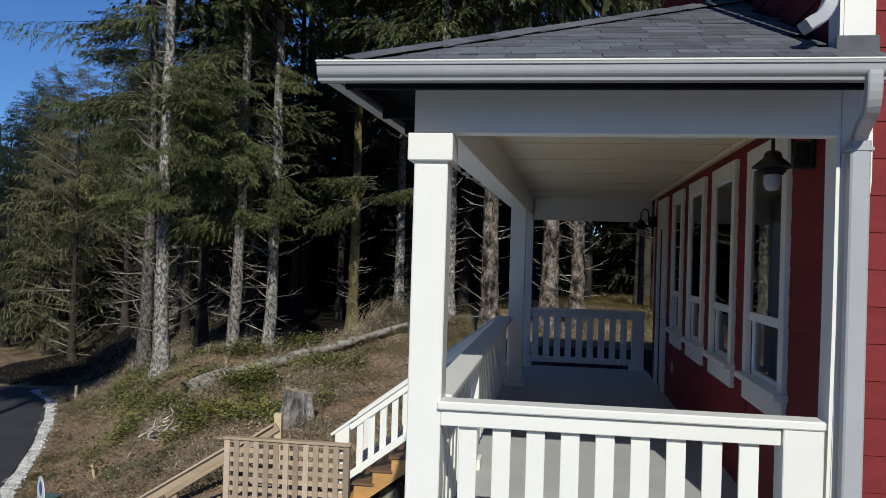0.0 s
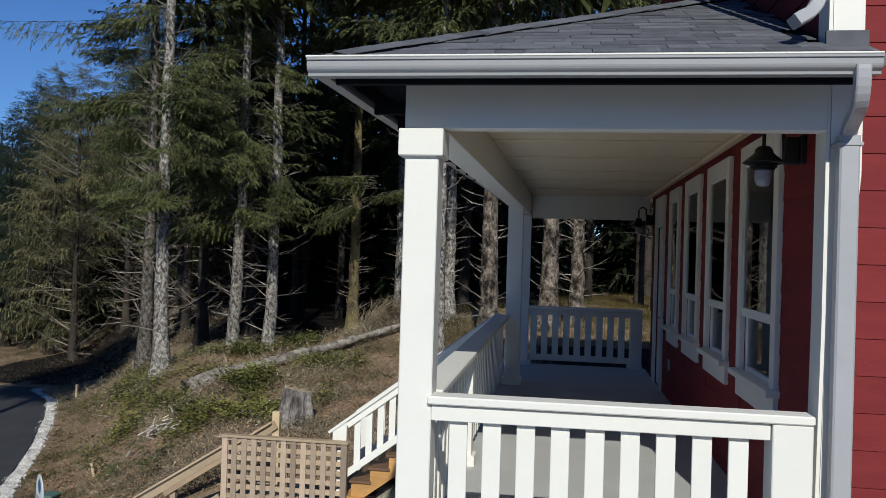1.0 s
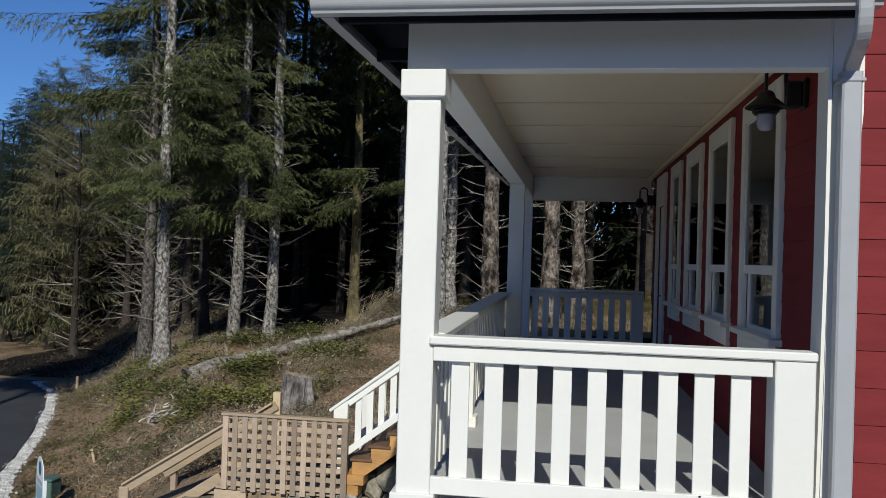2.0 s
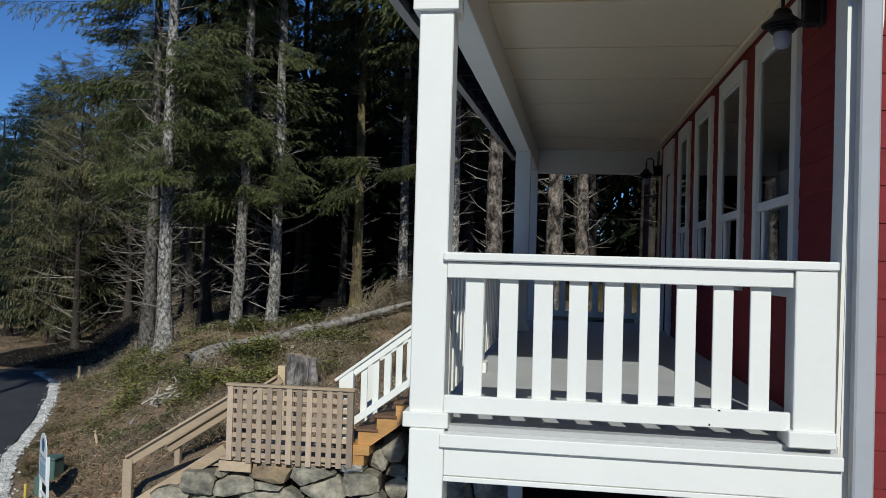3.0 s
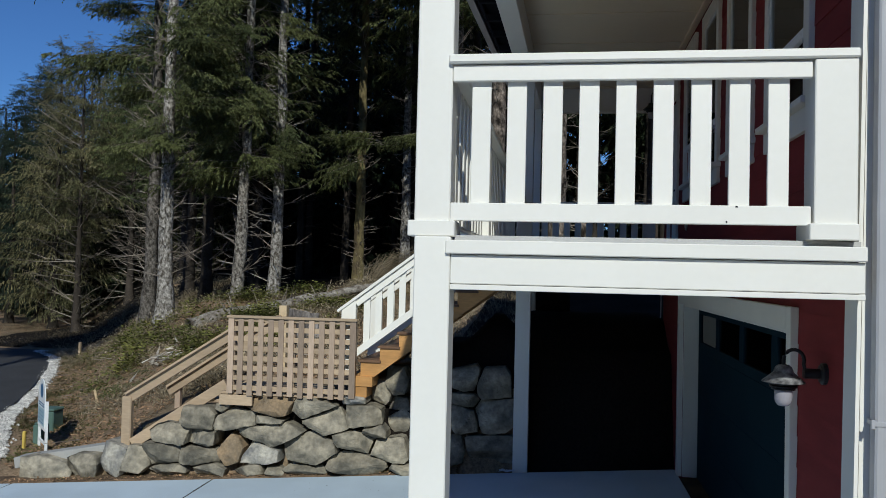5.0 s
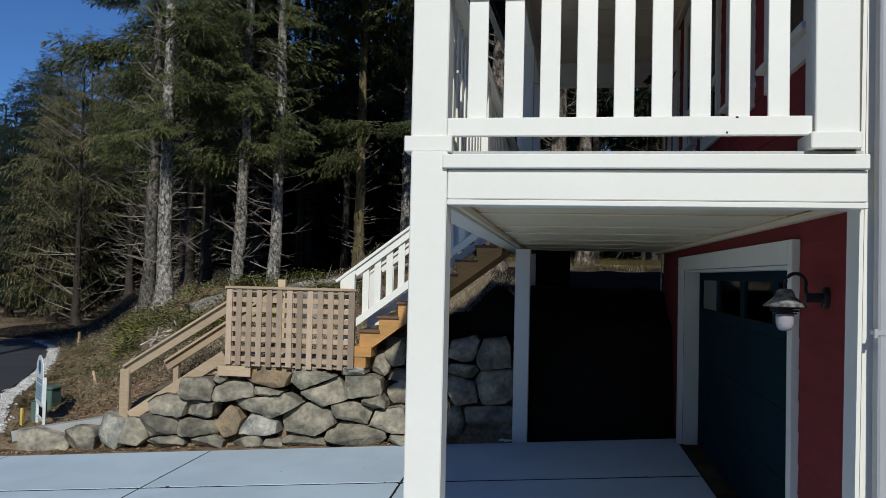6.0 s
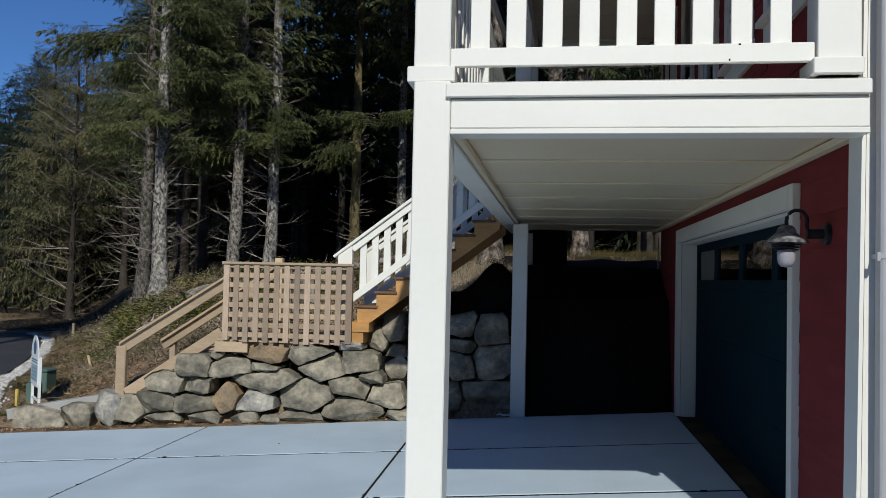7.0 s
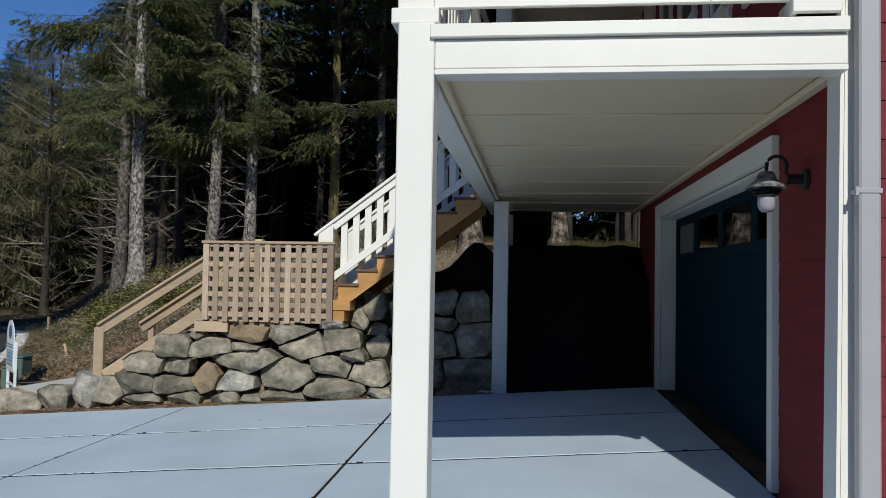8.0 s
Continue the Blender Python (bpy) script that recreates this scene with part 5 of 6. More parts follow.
# ---- woods ----
class Soup:
    """Collects loose faces as plain arrays."""

    def __init__(self):
        self.v, self.f = [], []

    def quad(self, a, b, c, d):
        i = len(self.v)
        self.v += (a, b, c, d)
        self.f.append((i, i + 1, i + 2, i + 3))

    def blade(self, p, d, length, width, side):
        """A lozenge from p along d."""
        q = p + d * (length * 0.45)
        self.quad(p, q + side * width, p + d * length, q - side * width)

    def twig(self, p, d, length, r):
        """A thin three-sided twig."""
        s = d.cross(Vector((0.3, 0.2, 1))).normalized() * r
        u = d.cross(s).normalized() * r
        e = p + d * length
        i = len(self.v)
        self.v += (p + s, p - s * 0.5 + u * 0.86, p - s * 0.5 - u * 0.86, e)
        self.f += ((i, i + 1, i + 3), (i + 1, i + 2, i + 3), (i + 2, i, i + 3))

    def mesh(self, name, material):
        me = bpy.data.meshes.new(name)
        me.from_pydata([tuple(v) for v in self.v], [], self.f)
        me.materials.append(material)
        return me


class Cloud:
    """Collects loose triangles as numpy arrays."""

    def __init__(self):
        self.parts = []

    def place(self, shape, at, yaw, pitch, size, flip=1.0):
        """Puts a branch shape at a point: yaw about the upright, pitch up (minus: down)."""
        if len(shape) == 0:
            return
        c, s, cp, sp = math.cos(yaw), math.sin(yaw), math.cos(pitch), math.sin(pitch)
        turn = np.array(((c * cp, -s * flip, -c * sp), (s * cp, c * flip, -s * sp), (sp, 0.0, cp)))
        self.parts.append((shape * size) @ turn.T + np.array(at))

    def mesh(self, name, material):
        v = np.concatenate(self.parts).astype(np.float32) if self.parts else np.zeros((0, 3), np.float32)
        n = len(v) // 3
        me = bpy.data.meshes.new(name)
        me.vertices.add(3 * n)
        me.loops.add(3 * n)
        me.polygons.add(n)
        me.vertices.foreach_set("co", v.ravel())
        me.loops.foreach_set("vertex_index", np.arange(3 * n, dtype=np.int32))
        me.polygons.foreach_set("loop_start", np.arange(0, 3 * n, 3, dtype=np.int32))
        me.polygons.foreach_set("loop_total", np.full(n, 3, dtype=np.int32))
        me.update(calc_edges=True)
        me.materials.append(material)
        return me


def branch_shape(seed, length, gap, shoot, hang=0.5, droop=0.5, lift=0.25, bare=0.15, wide=0.28, thin=0.012):
    """One spruce branch along x, as triangles: (needle shoots, wood). gap: metres from shoot to shoot; hang: how far the side twigs droop."""
    r = random.Random(seed)
    tri, wood = [], []

    def shoot_at(q, d, ln, w):
        s = d.cross(Vector((r.uniform(-1, 1), r.uniform(-1, 1), r.uniform(0.2, 1)))).normalized() * w
        tri.extend((q + s, q - s, q + d * ln))

    def stick(a, b, w):
        d = b - a
        s = d.cross(Vector((0.1, 0.2, 1))).normalized() * w
        u = d.cross(s).normalized() * w
        wood.extend((a + s, a - s, b, a + u, a - u, b))

    n = max(5, int(length / (gap * 2.0)))
    pos, d = Vector((0, 0, 0)), Vector((1, 0, 0))
    last = pos.copy()
    sway = r.uniform(-0.25, 0.25)
    for i in range(n):
        t = (i + 1) / n
        d = (d + Vector((0, r.uniform(-0.10, 0.10) + sway / n, (-droop if t < 0.55 else lift) / n))).normalized()
        pos = pos + d * (length / n)
        if i % 3 == 2 or i == n - 1:
            stick(last, pos + (pos - last) * 0.1, 0.004 + 0.012 * (1 - t) * length / 3)
            last = pos.copy()
        if t < bare * r.uniform(0.5, 1.5):
            continue
        side = d.cross(Vector((0, 0, 1))).normalized()
        for s in (-1, 1):
            if r.random() < 0.15:
                continue
            reach = length * wide * (1.04 - t) ** 0.65 * r.uniform(0.25, 1.25) + shoot * 0.7
            td = (d * r.uniform(0.4, 1.0) + side * s * r.uniform(0.35, 1.0) + Vector((0, 0, -r.uniform(-0.15, hang)))).normalized()
            q = pos.copy()
            m = max(2, int(reach / gap))
            for k in range(m):
                q = q + td * (reach / m)
                td = (td + Vector((r.uniform(-.12, .12), r.uniform(-.12, .12), -hang * 0.16))).normalized()
                for s2 in (-1, 1):
                    e = (td * r.uniform(0.5, 1.2) + td.cross(Vector((0, 0, 1))) * s2 * r.uniform(0.35, 1.1) + Vector((r.uniform(-.32, .32), r.uniform(-.32, .32), r.uniform(-0.6, 0.25)))).normalized()
                    shoot_at(q, e, shoot * r.uniform(0.6, 1.2), thin * r.uniform(0.7, 1.3))
            shoot_at(q, td, shoot * 1.3, thin)
    return (np.array([tuple(p) for p in tri]) if tri else np.zeros((0, 3)), np.array([tuple(p) for p in wood]) if wood else np.zeros((0, 3)))


# branch shapes, by fineness
FINE = [branch_shape(500 + i, 2.4, 0.062, 0.12, hang=0.75, droop=0.45, wide=0.24, thin=0.020) for i in range(6)]
LIMB = [branch_shape(520 + i, 4.6, 0.07, 0.11, hang=0.8, droop=0.5, bare=0.35, wide=0.22, thin=0.012) for i in range(4)]
LACY = [branch_shape(540 + i, 2.8, 0.075, 0.125, hang=0.95, droop=0.45, lift=0.45, thin=0.023) for i in range(6)]
COARSE = [branch_shape(560 + i, 2.8, 0.17, 0.25, hang=0.6, droop=0.5, bare=0.1, thin=0.05) for i in range(4)]
ROUGH = [branch_shape(580 + i, 3.0, 0.42, 0.9, hang=0.9, droop=0.5, bare=0.05, thin=0.13) for i in range(4)]


def spray(le, wd, p, way, length, r, shapes=None):
    """Places one branch of that length from p along way."""
    sh, wo = r.choice(shapes or FINE)
    nominal = 4.6 if (shapes or FINE) is LIMB else 2.4 if (shapes or FINE) is FINE else 2.8
    yaw = math.atan2(way[1], way[0])
    pitch = math.atan2(way[2], math.hypot(way[0], way[1]))
    k = length / nominal
    flip = r.choice((-1.0, 1.0))
    le.place(sh, p, yaw, pitch, k, flip)
    if wd is not None:
        wd.place(wo, p, yaw, pitch, k, flip)


def trunk_mesh(name, h, r0, lean, r, sides=16, sweep=0.0):
    bm = bmesh.new()
    pts, rad = [], []
    n = 46
    for i in range(n + 1):
        t = i / n
        z = h * t ** 1.35 - 0.25
        pts.append((lean[0] * z + sweep * math.sin(t * 5) + 0.015 * h * 0.05 * r.uniform(-1, 1), lean[1] * z + 0.02 * r.uniform(-1, 1), z))
        flare = 0.55 * math.exp(-max(0, z) * 2.2)
        rad.append(r0 * (1 - 0.82 * t) * (1 + flare))
    tube(bm, pts, rad, sides)
    # bark ridges, knots and swellings
    shift = Vector((r.uniform(0, 50), r.uniform(0, 50), 0))
    for v in bm.verts:
        axis_pt = Vector((lean[0] * v.co.z, lean[1] * v.co.z, v.co.z))
        out_v = v.co - axis_pt
        out_v.z = 0
        g = noise.noise(v.co * 2.6 + shift) * 0.13 + noise.noise(v.co * 8.0 + shift) * 0.10
        v.co += out_v * g
    return to_mesh(name, bm, smooth=True)


def trunk_axis(lean, z):
    return Vector((lean[0] * z, lean[1] * z, z))


def spruce(name_label, x, y, h, r0, lean=(0, 0), crown=None, dead=None, seed=0, bark=None, needles=None, shapes=None, many=5, blen=2.4, whorl=0.55, taper=True, arc=None, deadwood=None, dead_len=0.9, sweep=0.0, gaps=-0.08):
    """A spruce: a tapered trunk, dead stubs low down and a crown of drooping branches. crown, dead: heights from and to; arc: the range of bearings that bear branches."""
    r = random.Random(seed)
    z0 = ground_z(x, y)
    t = thing("spruce_tree", (x, y, z0), name_label, "tree", group="spruces at the edge of the wood")
    tm = trunk_mesh("trunk", h * (0.96 if y < 30 else 0.86), r0, lean, r, sweep=sweep)
    tm.materials.append(bark or M_BARK)
    ob = new("trunk", tm)
    ob.parent = t
    if dead:
        tw = Soup()
        z = dead[0]
        while z < dead[1]:
            for k in range(r.choice((2, 3, 3, 4))):
                a = r.uniform(0, 2 * math.pi)
                d = Vector((math.cos(a), math.sin(a), r.uniform(-0.15, 0.75))).normalized()
                L = r.uniform(0.25, 1.0) ** 1.3 * dead_len
                p = trunk_axis(lean, z + r.uniform(-0.1, 0.1)) + Vector((math.cos(a), math.sin(a), 0)) * r0 * 0.6 * (1 - z / h)
                m1 = d * (L * 0.55)
                tw.twig(p, d, L * 0.75, 0.022)
                d2 = (d + Vector((r.uniform(-.3, .3), r.uniform(-.3, .3), r.uniform(-.1, .5)))).normalized()
                tw.twig(p + m1, d2, L * 0.6, 0.013)
                for extra in range(3):
                    d3 = (d + Vector((r.uniform(-.6, .6), r.uniform(-.6, .6), r.uniform(-.3, .4)))).normalized()
                    tw.twig(p + m1 * r.uniform(0.4, 1.2), d3, L * r.uniform(0.25, 0.5), 0.007)
            z += r.uniform(0.16, 0.42)
        ob = new("dead_wood", tw.mesh("dead_wood", deadwood or M_DEADWOOD))
        ob.parent = t
        ob["kind"] = "stuff"
    if crown:
        le, wd = Cloud(), Cloud()
        z = crown[0]
        while z < crown[1]:
            f = (z - crown[0]) / max(0.1, crown[1] - crown[0])
            L0 = blen * ((1 - f) ** 0.5 if taper else 1.0) * (0.65 + 0.35 * min(1, f * 6 + 0.3))
            high = z0 + z > 5.4 + 0.34 * y and y < 40
            for k in range(many if arc is None else 2):
                a = r.uniform(0, 2 * math.pi) if arc is None else r.uniform(*arc)
                if not high and noise.noise(Vector((2.2 * math.cos(a), 2.2 * math.sin(a), z * 0.55 + seed * 7.3))) < gaps:
                    continue
                spray(le, wd, trunk_axis(lean, z + r.uniform(-0.2, 0.2)), (math.cos(a), math.sin(a), r.uniform(-0.25, 0.3)), max(0.4, L0 * r.uniform(0.55, 1.15)), r, ROUGH if high else shapes)
            z += whorl * r.uniform(0.7, 1.3) * (0.5 + 0.5 * (1 - f) if taper else 1.0) * (1.2 if high else 1.0)
        ob = new("crown", le.mesh("crown", needles or M_NEEDLE))
        ob.parent = t
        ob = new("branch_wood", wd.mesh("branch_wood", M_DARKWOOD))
        ob.parent = t
        ob["kind"] = "stuff"
    return t


PI = math.pi
EDGE = dict(whorl=0.46)
spruce("tall grey-barked spruce with long boughs at the wood's edge", -13.05, 23.9, 24, 0.23, (0.004, 0), (8.8, 23), (0.8, 10), 11, bark=M_DUSKBARK, sweep=0.10, shapes=LIMB, blen=5.0, whorl=0.72, arc=(PI * 0.55, PI * 1.75), dead_len=1.6)
spruce("tall spruce with pale lichened trunk and dark branches", -10.74, 20.7, 24, 0.22, (-0.004, 0), (5.6, 23), (1.2, 11), 12, sweep=-0.06, blen=3.2, dead_len=1.4, whorl=0.34, arc=(-0.95, 1.4))
spruce("slim spruce with bare dead lower branches", -13.2, 27.0, 22, 0.20, (0.012, 0), (5, 21), (0.4, 7), 13, bark=M_FARBARK, blen=3.0, dead_len=1.9, **EDGE)
spruce("tall spruce with pale trunk and low green boughs", -9.37, 22.1, 24, 0.19, (0.02, 0), (6.0, 23), (0.6, 9), 14, bark=M_MIDBARK, sweep=0.12, blen=3.0, dead_len=1.1, **EDGE)
spruce("slim shaded spruce with lichened trunk", -10.4, 26.0, 22, 0.20, (0.012, 0), (4.5, 21), (0.6, 6), 15, bark=M_FARBARK, sweep=0.08, blen=3.2, dead_len=1.4, **EDGE)
spruce("pale-trunked spruce bristling with dead branch stubs", -8.5, 22.8, 25, 0.20, (0.006, 0), (13.5, 24), (0.6, 15), 16, sweep=0.09, blen=3.0, dead_len=1.5, **EDGE)
spruce("mossy brown spruce trunk deep in shade", -7.15, 27.5, 24, 0.21, (0.004, 0), (8.5, 23), (0.8, 12), 17, bark=M_MOSSBARK, blen=3.0, dead_len=0.8, **EDGE)
spruce("thick-barked spruce behind the porch with dead branches", -1.83, 21.5, 21, 0.27, (0.0, 0), (7.5, 20), (0.8, 8), 18, bark=M_ROUGHBARK, deadwood=M_GREYTWIG, blen=3.0, dead_len=1.2, **EDGE)
spruce("thick-barked spruce on the grassy bank behind the porch", -0.24, 24.0, 22, 0.30, (0.0, 0), (6.5, 20), (1, 8), 19, bark=M_ROUGHBARK, deadwood=M_GREYTWIG, blen=3.2, dead_len=1.2, **EDGE)
spruce("thick-barked spruce on the bank behind the porch", 0.59, 25.0, 22, 0.24, (0.0, 0), (6, 20), (1, 8), 20, bark=M_ROUGHBARK, deadwood=M_GREYTWIG, blen=3.2, dead_len=1.2, **EDGE)
spruce("dark spruce behind the dead-branched trunks", -6.0, 30.0, 23, 0.22, (0.0, 0), (7, 22), (1, 8), 22, blen=3.4, **EDGE)
spruce("dark spruce standing deeper in the wood", -3.6, 26.5, 23, 0.22, (0.0, 0), (6, 22), (1, 7), 23, blen=3.4, **EDGE)
spruce("dark spruce between the lit trunks", -11.6, 25.0, 23, 0.2, (0.0, 0), (6.5, 22), (1, 8), 24, bark=M_FARBARK, blen=3.2, dead_len=1.6, **EDGE)
spruce("spruce with sunlit yellow-green boughs above the roof", -3.2, 21.5, 20, 0.2, (0.0, 0), (7.9, 19), (1, 7), 25, needles=M_NEEDLE_L, blen=3.4, **EDGE)


# single low boughs that catch the sun
def bough(x, y, z, way, length, seed, label, needles=None):
    r = random.Random(seed)
    le, wd = Cloud(), Cloud()
    for k in range(14):
        w = Vector(way) + Vector((r.uniform(-.45, .45), r.uniform(-.45, .45), r.uniform(-0.15, 0.12)))
        spray(le, wd, (r.uniform(-.15, .15), r.uniform(-.1, .1), r.uniform(-.3, .2)), w, length * 1.3 * r.uniform(0.55, 1.0), r)
    t = thing("spruce_bough", (x, y, z), label, "bough", group="sunlit boughs before the dark wood")
    for nm, sp, m in (("needles", le, needles or M_NEEDLE_L), ("branch_wood", wd, M_DEADWOOD)):
        ob = new(nm, sp.mesh(nm, m))
        ob.parent = t


for i, (x, y, z, way, length) in enumerate(((-9.2, 22.0, 5.4, (-1, -0.5, 0.0), 2.1), (-9.1, 21.9, 5.6, (0.9, -0.6, 0.0), 1.5), (-8.4, 22.7, 5.9, (0.6, -0.8, 0.05), 1.6), (-8.6, 22.6, 5.7, (-0.9, -0.5, 0.0), 1.6),
                                            (-6.1, 26.0, 6.9, (-1, -0.3, 0.15), 2.1), (-6.45, 26.0, 6.35, (-0.9, -0.4, -0.25), 1.6), (-10.7, 20.6, 8.6, (0.8, -0.6, 0.05), 2.0), (-10.6, 20.6, 7.2, (0.9, -0.3, 0.0), 1.7),
                                            (-10.8, 20.6, 6.0, (0.6, -0.9, 0.0), 1.4), (-3.9, 22.6, 6.4, (-0.8, -0.5, 0.0), 1.3))):
    bough(x, y, z, way, length, 300 + i, "sunlit green spruce bough hanging before the dark wood")

for i, (x, y, z, way, length) in enumerate(((-9.25, 21.8, 6.5, (-0.6, -0.8, -0.2), 1.1), (-9.2, 21.8, 7.3, (0.5, -0.85, -0.2), 1.2), (-9.15, 21.8, 8.2, (-0.3, -1, -0.15), 1.3), (-9.1, 21.8, 9.3, (0.4, -0.9, -0.1), 1.4), (-9.1, 21.8, 10.2, (-0.7, -0.7, -0.1), 1.4),
                                            (-10.7, 20.5, 7.9, (0.9, -0.5, -0.15), 1.6), (-10.7, 20.5, 9.3, (0.9, -0.4, -0.1), 1.7), (-10.8, 20.5, 10.9, (-0.7, -0.7, -0.1), 1.6),
                                            (-13.1, 23.7, 9.3, (-1, -0.1, 0.02), 2.4), (-13.1, 23.7, 10.7, (-0.9, -0.3, 0.12), 1.7), (-13.1, 23.7, 11.6, (-1, -0.2, 0.1), 2.0), (-13.1, 23.7, 8.3, (-0.8, -0.4, -0.1), 1.4), (-11.0, 22.3, 7.2, (0.9, -0.5, -0.2), 1.5), (-12.6, 23.5, 7.6, (0.8, -0.6, -0.1), 1.6), (-12.9, 23.6, 6.3, (-0.7, -0.6, -0.15), 1.5), (-8.4, 22.6, 9.8, (0.9, -0.4, -0.15), 1.2),
                                            (-9.4, 22.0, 6.1, (-0.9, -0.4, -0.3), 1.3), (-9.3, 22.0, 7.0, (-0.9, -0.3, -0.2), 1.5), (-9.3, 22.0, 7.8, (0.9, -0.4, -0.3), 1.2), (-9.3, 22.0, 8.8, (-0.9, -0.4, -0.2), 1.6), (-8.45, 22.7, 6.7, (0.8, -0.5, -0.35), 1.3), (-8.5, 22.7, 7.6, (-0.8, -0.6, -0.3), 1.1),
                                            (-10.75, 20.6, 6.6, (-0.7, -0.7, -0.3), 1.2), (-11.6, 24.8, 6.8, (0.6, -0.8, -0.3), 1.8), (-10.4, 25.8, 5.8, (-0.5, -0.8, -0.3), 1.7), (-10.4, 25.8, 7.4, (0.5, -0.8, -0.3), 1.9), (-8.45, 22.7, 11.0, (-0.8, -0.5, -0.2), 1.4))):
    bough(x, y, z, way, length, 330 + i, "drooping dark green spruce bough before the trunks", M_NEEDLE)

# full-crowned spruces across the road, bronzed by the sun
for i, (x, y, h, w, m) in enumerate(((-22.5, 33, 13.4, 3.3, M_NEEDLE2), (-19.5, 36, 14.2, 3.4, M_NEEDLE4), (-30.5, 43, 15.0, 3.4, M_NEEDLE3), (-24.2, 38, 15.0, 3.4, M_NEEDLE2), (-21.0, 38.5, 14.6, 3.4, M_NEEDLE4),
                                     (-17.2, 31.5, 12.6, 3.0, M_NEEDLE4), (-33, 43, 12, 3.2, M_NEEDLE3), (-17.4, 37, 14.4, 3.4, M_NEEDLE), (-20.4, 31.5, 12.6, 3.0, M_NEEDLE2), (-15.4, 31, 12.6, 2.8, M_NEEDLE4),
                                     (-25.8, 34.5, 11.5, 3.0, M_NEEDLE3), (-26.4, 37.5, 13.6, 3.2, M_NEEDLE3), (-19.0, 33.2, 13.2, 3.0, M_NEEDLE4))):
    green = m is M_NEEDLE4
    bare = -0.665 < x / y < -0.49
    spruce("green-crowned spruce with bare dead lower branches across the road" if green else "full bronzed-green spruce across the road", x, y, h, 0.18, (0, 0), (4.6 if bare else 1.0, h - 0.2), (0.3, 9.0 if bare else 4.0), 40 + i, needles=m, bark=M_FARBARK, shapes=LACY, many=8, blen=w, whorl=0.40, dead_len=2.9 if bare else 2.0, deadwood=M_GREYTWIG if green or bare else M_DARKWOOD, gaps=-0.12 if bare else -0.34)
for i, (x, y, h) in enumerate(((-31.0, 43.5, 14.6), (-28.6, 42.0, 15.0), (-26.4, 44.0, 16.0), (-23.6, 42.5, 15.6), (-21.6, 44.0, 16.4), (-33.5, 45.0, 13.0), (-29.4, 40.0, 13.4))):
    spruce("dark bluish spruce behind the bronzed ones across the road", x, y, h, 0.16, (0, 0), (0.8, h - 0.1), None, 140 + i, needles=M_NEEDLE3, bark=M_FARBARK, shapes=COARSE, many=7, blen=3.0, whorl=0.42)


